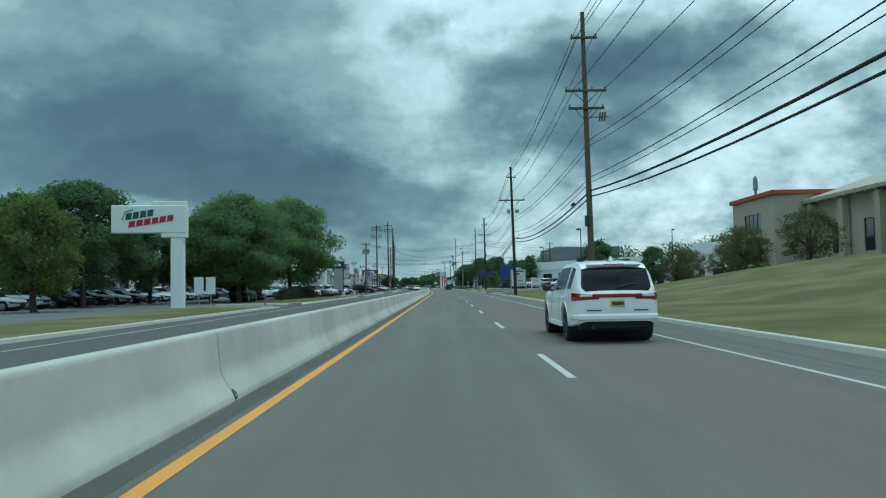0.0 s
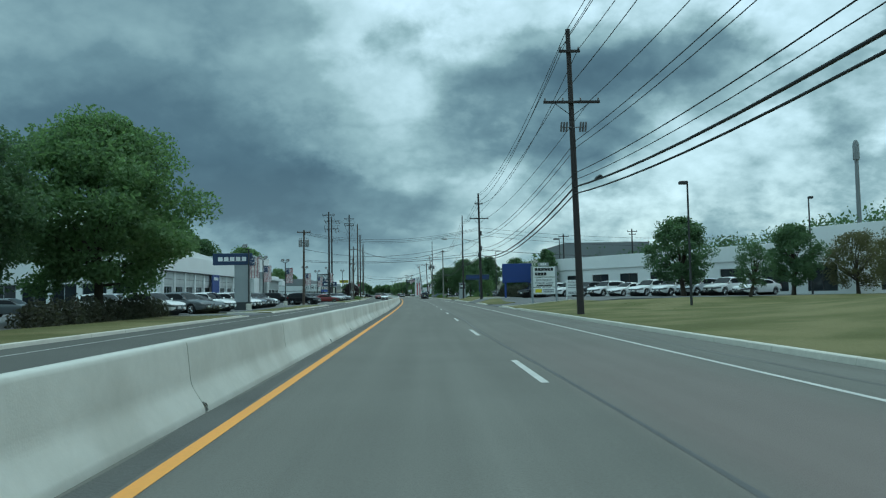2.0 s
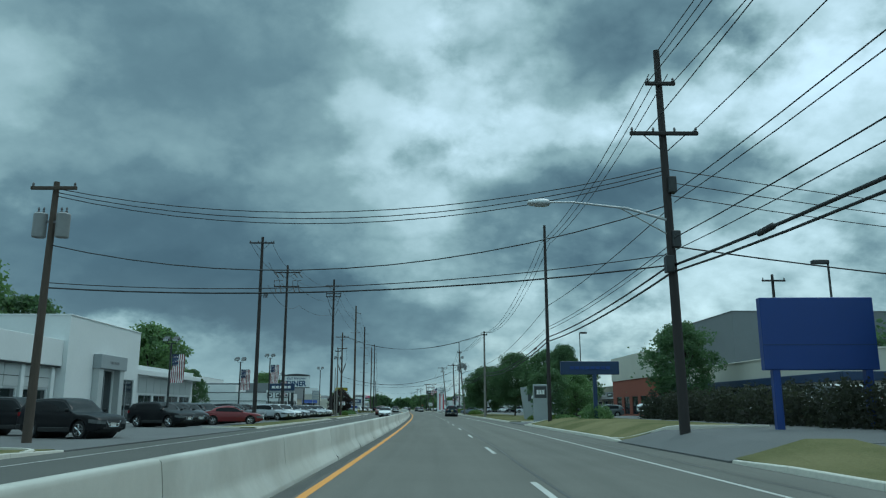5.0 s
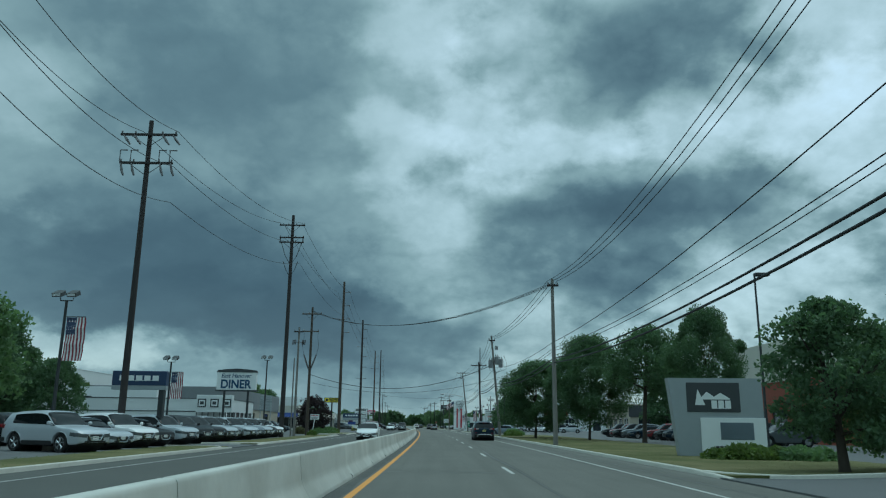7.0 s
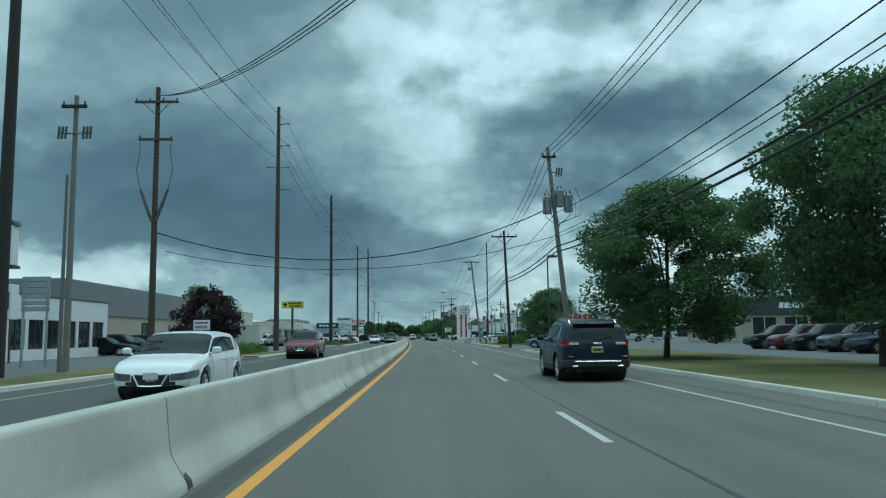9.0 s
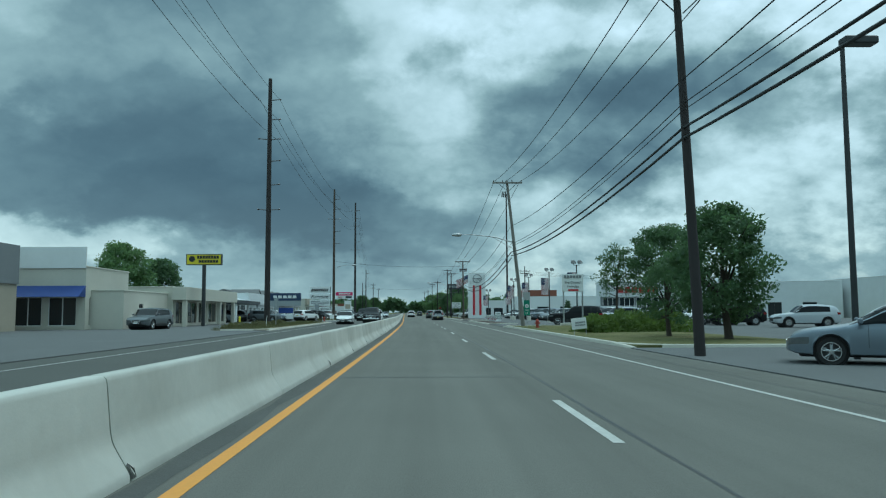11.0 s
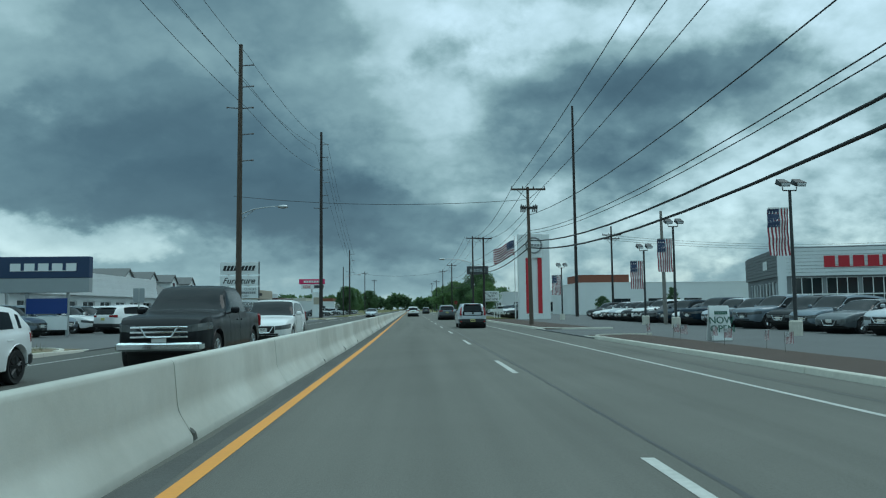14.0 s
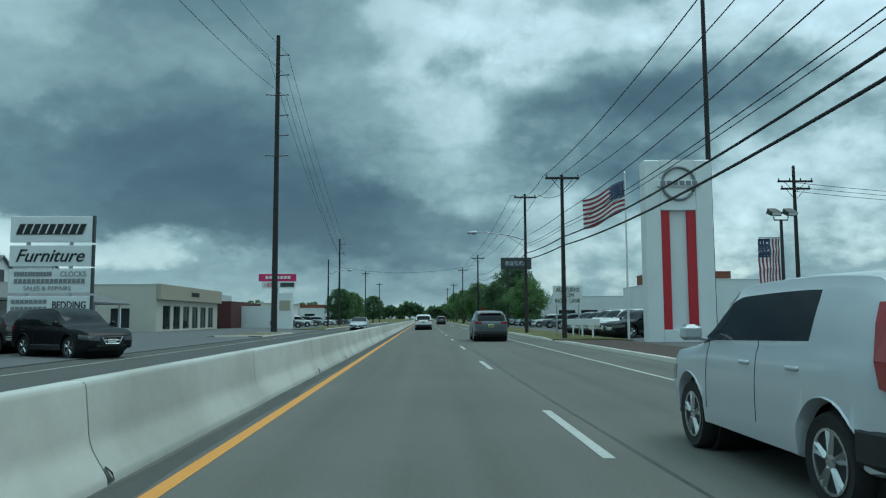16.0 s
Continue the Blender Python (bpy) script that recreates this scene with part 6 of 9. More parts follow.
for k in range(6):
    x0, z0 = -0.75 - 0.45 + 0.32 * k, 9.45 + 0.1 * (k % 2)
    g = Geo().tube([P(9.25 + x0 + 0.8, 277.6, z0), P(9.25 + x0 + 0.6 + 0.5 * (k > 2), 277.45, z0 - 0.8), P(9.25 + x0 + 0.7 + 0.4 * (k > 2), 277.5, z0 - 1.6), P(9.55, 277.75, 7.3 + 0.05 * k)], 0.016, 5)
    tagged(new("overhead_cable", g.mesh("overhead_cable", CABLE, 80)), "black service loop hanging round the transformers", "cable", "overhead cables")
utility_pole(10.0, 307.0, 11.2, WOOD_DARK, "dark timber utility pole with one crossarm", [(10.6, 1.2)], lean=-0.035, r=0.16)
utility_pole(10.85, 349.0, 12.4, WOOD_GREY, "leaning grey timber utility pole with crossarm and street lamp", [(12.2, 1.25)], lean=-0.102, cutouts=[(11.2, -0.3)], light=(7.5, 4.4, -1), r=0.17)
utility_pole(10.5, 412.6, 9.95, WOOD_POLE, "brown timber utility pole with transformers on a rack", [(9.75, 1.25), (8.45, 0.6)], cutouts=[(8.35, 0.28), (8.35, -0.28)], r=0.16, lean=-0.01)
utility_pole(10.6, 447.8, 9.7, WOOD_DARK, "dark timber utility pole with one crossarm", [(9.5, 1.0)], r=0.15)
utility_pole(10.8, 465.5, 11.5, WOOD_DARK, "dark timber utility pole with street lamp", [(11.2, 0.9)], light=(8.0, 4.0, -1), r=0.15)
utility_pole(24.5, 462.0, 29.0, WOOD_DARK, "very tall slim dark transmission pole", [], r=0.24)
utility_pole(28.4, 193.4, 11.3, WOOD_DARK, "timber utility pole behind the shops", [(10.8, 0.9)], r=0.16)
utility_pole(41.1, 195.6, 12.2, WOOD_DARK, "timber utility pole behind the shops with two crossarms", [(11.7, 0.9), (11.2, 0.6)], r=0.17)
utility_pole(19.7, 412.0, 8.0, WOOD_GREY, "grey timber service pole among the parked cars", [], r=0.15, lean=-0.015)
utility_pole(27.5, 455.0, 11.5, WOOD_DARK, "dark timber utility pole with two crossarms behind the lot", [(10.4, 1.2), (9.9, 1.0)], r=0.16)
for Y, h in ((520, 11), (565, 12), (615, 11), (670, 12)):
    utility_pole(10.8, Y, h, WOOD_DARK, "timber utility pole further along the road", [(h - 0.5, 1.0)], r=0.15)
utility_pole(-12.8, 165.4, 10.2, WOOD_POLE, "brown timber pole carrying two white transformer cans", [(9.9, 0.9)], cans=[(8.4, -0.45), (8.4, 0.45)], r=0.18, lean=0.01)
utility_pole(-13.3, 205.4, 17.0, WOOD_DARK, "tall dark timber utility pole with one crossarm", [(16.4, 1.15)], cutouts=[(11.5, 0.4)], r=0.20)
droop = utility_pole(-14.6, 226.2, 18.2, WOOD_DARK, "tall dark timber pole with drooping insulator arms", [(17.3, 1.6), (15.6, 1.5)], r=0.20)
for x in (-1.4, -0.8, 0.8, 1.4):
    part("insulator_string", Geo().tube([(x, -0.25, 15.55), (x + 0.12, -0.3, 15.1), (x + 0.25, -0.35, 14.8)], [0.05, 0.08, 0.05], 7), PORCELAIN, droop)
    part("insulator_string", Geo().tube([(x, -0.25, 17.25), (x + 0.25, -0.3, 16.9), (x + 0.45, -0.35, 16.65)], [0.05, 0.08, 0.05], 7), PORCELAIN, droop)
    part("switch_blade", Geo().tube([(x - 0.1, -0.2, 15.7), (x - 0.1, -0.2, 16.35), (x + 0.3, -0.2, 16.35)], 0.045, 6), PORCELAIN, droop)
tall = utility_pole(-12.8, 260.9, 22.3, WOOD_DARK, "tall dark timber pole with double crossarms", [(21.2, 1.3), (19.9, 1.25), (19.4, 1.25)], r=0.24)
for sx in (1, -1):
    for z0, z1, x1 in ((17.2, 19.4, 1.05), (16.0, 17.4, 0.75)):
        part("brace", Geo().tube([(sx * 0.12, -0.15, z0), (sx * x1 * 0.55, -0.18, z0 + (z1 - z0) * 0.35), (sx * x1, -0.2, z1)], 0.035, 6), DARK_STEEL, tall)
    part("arm_link", Geo().box(sx * 1.15 - 0.05, sx * 1.15 + 0.05, -0.27, -0.245, 19.3, 20.0), WOOD_DARK, tall)
utility_pole(-12.2, 264.6, 11.2, WOOD_GREY, "short grey timber pole beside a taller one", [(10.7, 0.5)], cutouts=[(9.6, 0.4), (9.6, -0.3)], r=0.14)
utility_pole(-12.6, 264.9, 8.0, WOOD_GREY, "grey service mast beside a timber pole", [], r=0.09)
vee = utility_pole(-12.4, 274.3, 14.8, WOOD_POLE, "brown timber pole with two crossarms and forked insulators", [(13.95, 1.15), (11.9, 0.9)], r=0.19)
for sx in (1, -1):
    part("insulator_fork", Geo().tube([(sx * 0.12, -0.12, 7.5), (sx * 0.40, -0.16, 8.3), (sx * 0.72, -0.18, 9.2)], [0.07, 0.10, 0.07], 7), PORCELAIN, vee)
    part("jumper", Geo().tube([(sx * 0.72, -0.18, 9.2), (sx * 0.95, -0.2, 10.2), (sx * 0.80, -0.2, 11.2), (sx * 0.82, -0.18, 11.9)], 0.018, 5), CABLE, vee)
TT = "very tall slim transmission pole with post insulators"
utility_pole(-12.4, 308.3, 24.2, WOOD_POLE, TT, [], steps=(22.4, 20.2, 18.0, 15.8), r=0.27)
utility_pole(-12.7, 359.5, 24.8, WOOD_DARK, TT, [], steps=(22.6, 20.6, 18.6, 16.4, 14.0, 11.5), r=0.30)
utility_pole(-12.0, 419.7, 23.4, WOOD_POLE, TT + " and street lamp", [], steps=(21.6, 19.8, 18.0, 15.8, 13.6), light=(9.5, 3.2, 1), r=0.26)
utility_pole(-11.8, 474.7, 29.0, WOOD_DARK, TT, [], steps=(27.0, 25.0, 23.0, 21.0, 19.0, 17.0), r=0.30)
utility_pole(-12.0, 532.0, 15.0, WOOD_DARK, TT, [], steps=(14.0, 12.5), r=0.2)
utility_pole(-12.4, 520.0, 10.5, WOOD_DARK, "timber pole further along the road", [], light=(8.5, 3.0, 1), r=0.15)
for Y in (590, 650):
    utility_pole(-12.0, Y, 13, WOOD_DARK, "timber pole further along the road", [(12.4, 1.0)], r=0.16)


def cable(a, b, sag, r, label="thin black overhead cable slung between poles"):
    """One cable hanging between two points."""
    n = 14
    pts = []
    for i in range(n + 1):
        t = i / n
        p = a.lerp(b, t)
        p.z -= sag * 4 * t * (1 - t)
        pts.append(tuple(p))
    ob = new("overhead_cable", Geo().tube(pts, r, 5, False).mesh("overhead_cable", CABLE, 80))
    return tagged(ob, label, "cable", "overhead cables")


THICK = "thick black bundled telephone cable between poles"
RIGHT_LINE = [(10.3, -2.0), (10.45, 56.4), (10.2, 101.0), (10.75, 162.7)]
# sideways place on the pole, heights on the four poles, sags of the three spans, radius
RIGHT_WIRES = [
    (-0.08, (15.9, 16.4, 14.7, 14.3), (0.9, 0.7, 1.4), 0.018), (0.12, (15.75, 16.2, 14.6, 14.2), (0.9, 0.7, 1.4), 0.018),
    (-0.45, (14.6, 15.1, 13.7, 13.15), (1.2, 0.9, 1.7), 0.018), (0.5, (14.6, 15.1, 13.7, 13.15), (1.2, 0.9, 1.7), 0.018),
    (-0.6, (11.9, 12.2, 11.1, 11.2), (0.8, 0.7, 0.6), 0.018), (1.1, (11.9, 12.2, 11.1, 11.2), (1.0, 0.8, 0.75), 0.018),
    (0.3, (9.3, 9.4, 9.0, 8.9), (1.2, 0.6, 1.0), 0.018), (0.3, (8.95, 9.05, 8.65, 8.55), (1.2, 0.6, 1.0), 0.016),
    (0.15, (7.2, 7.2, 7.3, 7.2), (0.85, 0.7, 1.0), 0.020), (0.15, (6.9, 6.9, 6.95, 6.75), (0.8, 0.75, 1.0), 0.016),
    (0.15, (6.45, 6.45, 6.6, 6.25), (1.05, 0.85, 1.30), 0.048), (0.15, (6.12, 6.12, 6.25, 6.02), (1.05, 0.85, 1.30), 0.038),
]
for du, hs, sags, rr in RIGHT_WIRES:
    for k, ((u0, Y0), (u1, Y1)) in enumerate(zip(RIGHT_LINE, RIGHT_LINE[1:])):
        cable(P(u0 + du, Y0, hs[k]), P(u1 + du, Y1, hs[k + 1]), sags[k], rr, *((THICK,) if rr > 0.03 else ()))
LINE2 = [(10.75, 162.7), (10.6, 190.2), (10.0, 238.0), (9.3, 277.8), (9.7, 307.0), (9.9, 349.0), (10.4, 412.6), (10.6, 447.8), (10.8, 465.5), (10.8, 520), (10.8, 565), (10.8, 615)]
for i, ((u0, Y0), (u1, Y1)) in enumerate(zip(LINE2, LINE2[1:])):
    sg = 0.0085 * (Y1 - Y0) * (Y1 - Y0) / 25 + (0.25 if Y0 == 349.0 else 0.0)
    za, zb = [{162.7: 6.25, 190.2: 6.2, 238.0: 5.85, 277.8: 6.2, 349.0: 6.3, 412.6: 6.05, 447.8: 6.0}.get(q, 6.55) for q in (Y0, Y1)]
    cable(P(u0, Y0, za), P(u1, Y1, zb), sg, 0.038, THICK)
    low = 0.5 if Y0 > 340 else 0.3
    cable(P(u0, Y0, za - low), P(u1, Y1, zb - low), sg, 0.042, THICK)
    cable(P(u0, Y0, za + 0.7), P(u1, Y1, zb + 0.7), sg * 0.9, 0.016)
    cable(P(u0, Y0, za + 0.5), P(u1, Y1, zb + 0.5), sg * 0.9, 0.014)
    ha, hb = [{162.7: 2.0, 190.2: 2.2, 238.0: 1.1, 277.8: 1.9, 349.0: 2.2, 412.6: 1.8}.get(q, 1.4) for q in (Y0, Y1)]
    cable(P(u0, Y0, za + ha), P(u1, Y1, zb + hb), sg * 0.9, 0.018)
TOP2 = [(10.75, 162.7, 13.5), (10.6, 190.2, 13.0), (10.0, 238.0, 11.2), (9.0, 277.8, 11.6), (9.6, 307.0, 10.8), (9.6, 349.0, 12.3), (10.4, 412.6, 9.9), (10.6, 447.8, 9.6), (10.8, 465.5, 11.4), (10.8, 520, 10.6), (10.8, 565, 11.6)]
for (u0, Y0, z0), (u1, Y1, z1) in zip(TOP2, TOP2[1:]):
    for du in (-0.35, 0.0, 0.35) if Y0 < 300 else (-1.1, -0.15, 1.1):
        cable(P(u0 + du, Y0, z0), P(u1 + du, Y1, z1), 1.8 if Y0 == 190.2 else 0.7, 0.018)
# left transmission line
LT = [(-13.5, 205.4, 16.6), (-14.0, 226.2, 17.5), (-12.8, 260.9, 21.4), (-12.4, 308.3, 22.4), (-12.7, 359.5, 22.6), (-11.9, 417.4, 21.6), (-11.8, 474.7, 27.0), (-12, 532, 14)]
for (u0, Y0, z0), (u1, Y1, z1) in zip(LT, LT[1:]):
    for du, dz in ((-1.0, 0.0), (1.0, 0.0), (0.9, -2.1), (0.9, -4.2)):
        cable(P(u0 + du, Y0, z0 + dz), P(u1 + du, Y1, z1 + dz), 1.1, 0.018)
# spans across the road
for dz, sag, rr in ((9.9, 1.35, 0.018), (9.75, 1.45, 0.018), (9.6, 1.5, 0.018)):
    cable(P(-12.8, 165.4, dz), P(10.9, 163.0, dz + 0.1), sag, rr)
cable(P(-12.8, 165.4, 7.6), P(10.9, 162.9, 8.5), 1.65, 0.022)
cable(P(-12.8, 165.5, 5.9), P(10.9, 163.0, 6.3), 0.55, 0.030, THICK)
cable(P(-12.8, 165.5, 6.1), P(10.9, 163.0, 6.7), 0.65, 0.018)
for du in (-0.2, 0.0, 0.2):
    cable(P(-12.4 + du, 274.3, 14.3), P(10.0 + du, 238.0, 11.0), 2.3, 0.018)
cable(P(-12.4, 274.3, 6.9), P(9.2, 277.8, 8.5), 2.2, 0.032, THICK)
cable(P(-12.2, 275.5, 6.0), P(9.2, 278.0, 6.8), 1.4, 0.018)
cable(P(-11.9, 417.4, 10.3), P(10.4, 412.6, 9.0), 0.5, 0.018)
cable(P(-12.0, 520.0, 9.5), P(10.8, 520.0, 9.5), 1.2, 0.02)
for k in range(3):
    cable(P(10.9, 163.0, 9.9 - 0.5 * k), P(60, 172.0, 9.5 - 0.6 * k), 1.2, 0.018)
    cable(P(27.5, 455.0, 10.3 - 0.3 * k), P(75, 462.0, 10.0 - 0.3 * k), 1.0, 0.018)
cable(P(10.9, 163.0, 7.0), P(60, 176.0, 7.0), 1.0, 0.03, THICK)
# splice closures on the telephone cable
for uc, Y, z in ((10.58, 62.0, 6.28), (10.38, 96.0, 6.31), (10.78, 155.0, 5.71), (10.53, 196.0, 5.83)):
    g = Geo().tube([P(uc, Y - 0.5, z), P(uc, Y - 0.4, z), P(uc, Y + 0.4, z), P(uc, Y + 0.5, z)], [0.03, 0.09, 0.09, 0.03], 8)
    tagged(new("splice_closure", g.mesh("splice_closure", CABLE, 50)), "black splice closure hung on the telephone cable", "cable closure")

# ---- lot lamps and flags ----
def flag_part(parent, x, z_top, w, h, hang=True):
    """A striped flag with canton, hung from its short side or flown from its long one."""
    g, ca, st = Geo(), Geo(), Geo()
    n = 8

    def fold(a, b):
        return 0.06 * math.sin(a * 7.0 + b * 2.0) + 0.03 * math.sin(b * 9.0)
    for s in range(13):
        for k in range(n):
            a0, a1, b0, b1 = s / 13, (s + 1) / 13, k / n, (k + 1) / n
            vs = [(x + a * w, fold(a * w, b * h), z_top - b * h) for a, b in ((a0, b0), (a1, b0), (a1, b1), (a0, b1))]
            g.add(vs, [(0, 1, 2, 3)], s % 2)
    for off in (-0.008, 0.008):
        for k in range(4):
            for q in range(4):
                vs = [(x + a * w, fold(a * w, b * h) + off, z_top - b * h) for a, b in ((q / 7.4, k / 10), ((q + 1) / 7.4, k / 10), ((q + 1) / 7.4, (k + 1) / 10), (q / 7.4, (k + 1) / 10))]
                ca.add(vs, [(0, 1, 2, 3)])
        for i in range(5):
            for j in range(5):
                a, b = (i + 0.5) / 5 * 0.54, (j + 0.5) / 5 * 0.40
                y = fold(a * w, b * h) + off * 1.6
                st.add([(x + a * w + dx * 0.016, y, z_top - b * h + dz * 0.016) for dx, dz in ((-1, 0), (0, 1), (1, 0), (0, -1))], [(0, 1, 2, 3)])
    f = part("flag", g, [FLAG_RED, FLAG_WHITE], parent, "hanging striped flag of red and white cloth")
    part("canton", ca, FLAG_BLUE, f)
    part("stars", st, FLAG_WHITE, f)


def lot_lamp(u, Y, h, flag=True, heads=2, turn=0.0, base=True, side=1):
    p = thing("lot_lamp", at(u, Y, 0.05, turn), "dark steel lot lamp pole with floodlights" + (" and a hanging flag" if flag else ""), "lamp post")
    part("pole", Geo().tube([(0, 0, -0.1), (0, 0, h)], [0.085, 0.06], 10), DARK_STEEL, p, smooth=50)
    if base:
        part("base", Geo().lathe([(0.26, -0.1), (0.26, 0.55), (0.22, 0.6)], 14), KERB, p, "round concrete base")
    part("bracket", Geo().tube([(-0.3, 0, h + 0.12), (-0.28, 0, h - 0.02), (0.28, 0, h - 0.02), (0.3, 0, h + 0.12)], 0.03, 6), DARK_STEEL, p)
    for i in range(heads):
        sx = -1 if i == 0 else 1
        g = Geo()
        x = sx * 0.33
        g.loft([[(x - 0.2, -0.30, h + 0.10), (x + 0.2, -0.30, h + 0.10), (x + 0.2, 0.18, h + 0.28), (x - 0.2, 0.18, h + 0.28)],
                [(x - 0.22, -0.36, h + 0.26), (x + 0.22, -0.36, h + 0.26), (x + 0.17, 0.10, h + 0.48), (x - 0.17, 0.10, h + 0.48)]])
        hd = part("floodlight", g, DARK_STEEL, p)
        part("lens", Geo().add([(x - 0.17, -0.335, h + 0.13), (x + 0.17, -0.335, h + 0.13), (x + 0.18, -0.372, h + 0.24), (x - 0.18, -0.372, h + 0.24)], [(0, 1, 2, 3)]), LENS_CLEAR, hd)
    if flag:
        part("banner_arm", Geo().cyl((0, 0, h - 0.75), (side * 0.95, 0, h - 0.75), 0.018, n=5), DARK_STEEL, p)
        flag_part(p, 0.10 if side > 0 else -0.98, h - 0.78, 0.88, 1.95)
    return p


for u, Y in ((-13.5, 134.2), (-16.2, 154.9), (-15.0, 164.0), (-15.8, 189.5), (-16.2, 211.5), (-18.0, 243.0)):
    lot_lamp(u, Y, 5.7, flag=True, heads=1 if Y < 150 else 2)
for u, Y in ((-14.9, 219.5), (-14.7, 261.5)):
    lot_lamp(u, Y, 7.4 if Y > 240 else 6.6, flag=Y < 240, heads=2)
for u, Y in ((18.4, 363.2), (18.0, 376.4), (17.8, 390.4), (17.7, 404.2), (18.5, 412.6), (17.1, 434.8)):
    lot_lamp(u, Y, 6.0 if Y < 410 else 5.2, flag=True, heads=2, side=-1)


def shoebox_lamp(u, Y, h, side, label="tall dark lot lamp with a flat box head"):
    p = thing("area_lamp", at(u, Y, rise(u, Y)), label, "lamp post")
    part("pole", Geo().tube([(0, 0, -0.1), (0, 0, h)], [0.09, 0.06], 8), DARK_STEEL, p, smooth=50)
    part("head", Geo().box(min(0, side * 0.9), max(0, side * 0.9), -0.2, 0.2, h - 0.05, h + 0.16, 0.03), DARK_STEEL, p)


shoebox_lamp(-25.5, 73.0, 8.2, 1)
shoebox_lamp(20.0, 111.6, 8.2 - rise(20, 111.6), -0.6)
shoebox_lamp(36.8, 128.2, 8.5, 0.4)
shoebox_lamp(21.5, 232.0, 10.5, 1)
shoebox_lamp(13.4, 305.3, 8.4, 1)
shoebox_lamp(24.5, 178.0, 8.6, -1)
t = thing("cell_tower", at(69.3, 174.5, 0), "slim grey monopole mast with a thick capped top above the trees", "mast")
part("mast", Geo().tube([(0, 0, 0), (0, 0, 20.5)], [0.4, 0.28], 10), GREY_WALL, t, smooth=50)
part("antenna_shroud", Geo().tube([(0, 0, 20.4), (0, 0, 22.8), (0, 0, 23.4)], [0.48, 0.46, 0.2], 10), GREY_WALL, t, smooth=50)
t = thing("flagpole", at(14.2, 447.5, 0.05), "tall white flagpole flying a large striped flag", "flagpole")
part("pole", Geo().tube([(0, 0, -0.1), (0, 0, 9.6)], [0.07, 0.04], 10), SIGN_WHITE, t, smooth=50)
part("finial", Geo().lathe([(0.01, 9.58), (0.07, 9.65), (0.01, 9.74)], 10), CHROME, t)


def flying_flag(parent):
    g, ca, st = Geo(), Geo(), Geo()
    w, h, n = 2.9, 1.75, 16

    def q(a, b):
        s = a * w
        return (-s * 0.86, 0.16 * math.sin(a * 9.0 + b) * (0.2 + a), 9.2 - b * h - s * 0.42 + 0.10 * math.sin(a * 7.0))
    for s in range(13):
        for k in range(n):
            g.add([q(k / n, s / 13), q((k + 1) / n, s / 13), q((k + 1) / n, (s + 1) / 13), q(k / n, (s + 1) / 13)], [(0, 1, 2, 3)], s % 2)
    for off in (-0.012, 0.018):
        for k in range(6):
            vs = [q(k / n, 0), q((k + 1) / n, 0), q((k + 1) / n, 7 / 13), q(k / n, 7 / 13)]
            ca.add([(x, y + off, z) for x, y, z in vs], [(0, 1, 2, 3)])
        for i in range(6):
            for j in range(5):
                x, y, z = q((i + 0.5) / n, (j + 0.5) / 5 * 7 / 13)
                st.add([(x + dx * 0.03, y + off * 1.5, z + dz * 0.03) for dx, dz in ((-1, 0), (0, 1), (1, 0), (0, -1))], [(0, 1, 2, 3)])
    f = part("flag", g, [FLAG_RED, FLAG_WHITE], parent, "large red and white striped flag in the wind", smooth=60)
    part("canton", ca, FLAG_BLUE, f)
    part("stars", st, FLAG_WHITE, f)


flying_flag(t)

# ---- signs ----
def posts(parent, xs, z0, z1, r, mat, y=0.0):
    for x in xs:
        part("post", Geo().box(x - r, x + r, y - r, y + r, z0, z1, r * 0.2), mat, parent)


s = thing("pylon_sign", at(-18.6, 68.2, 0.1, 6), "white pylon sign on one square column at the lot entrance", "sign")
part("column", Geo().box(1.55, 2.45, -0.3, 0.3, -0.2, 5.2, 0.03), SIGN_WHITE, s)
part("column_cap", Geo().box(0.9, 2.65, -0.36, 0.36, 4.95, 5.28, 0.03), SIGN_WHITE, s)
cab = part("sign_box", Geo().box(-2.5, 2.65, -0.38, 0.38, 5.28, 7.25, 0.04), SIGN_WHITE, s)
part("top_cap", Geo().box(0.35, 2.6, -0.33, 0.33, 7.25, 7.55, 0.03), SIGN_WHITE, s)
part("logo_bar", bars(4, 1.9, 0.46, 0.25, 0.25), INK_GREEN, cab, "dark green slanted bars", m=pose(-0.55, -0.40, 6.58, 0, -9, 0))
part("logo_bar", bars(6, 3.1, 0.42, 0.25, 0.25), INK_RED, cab, "red slanted bars", m=pose(0.25, -0.40, 6.12, 0, -9, 0))
part("logo_swoosh", Geo().tube([(-1.75, -0.40, 6.2), (-1.55, -0.40, 6.75), (-1.0, -0.40, 6.95)], 0.035, 5), INK_GREEN, cab)

m = thing("mailbox", at(-11.4, 72.6, 0.1), "white roadside mailbox on a wooden post", "mailbox")
part("post", Geo().box(-0.05, 0.05, -0.05, 0.05, -0.2, 0.85, 0.01), WOOD_GREY, m)
part("box", Geo().prism([(-0.18, 0), (0.18, 0), (0.18, 0.16), (0.1, 0.27), (-0.1, 0.27), (-0.18, 0.16)], "y", -0.3, 0.3), SIGN_WHITE, m, m=pose(0, 0, 0.83))
m2 = thing("mailbox", at(12.4, 57.4, rise(12.4, 57.4) + 0.1), "pale metal mailbox on a post behind the kerb", "mailbox")
part("post", Geo().box(-0.05, 0.05, -0.05, 0.05, -0.2, 1.1, 0.01), WOOD_GREY, m2)
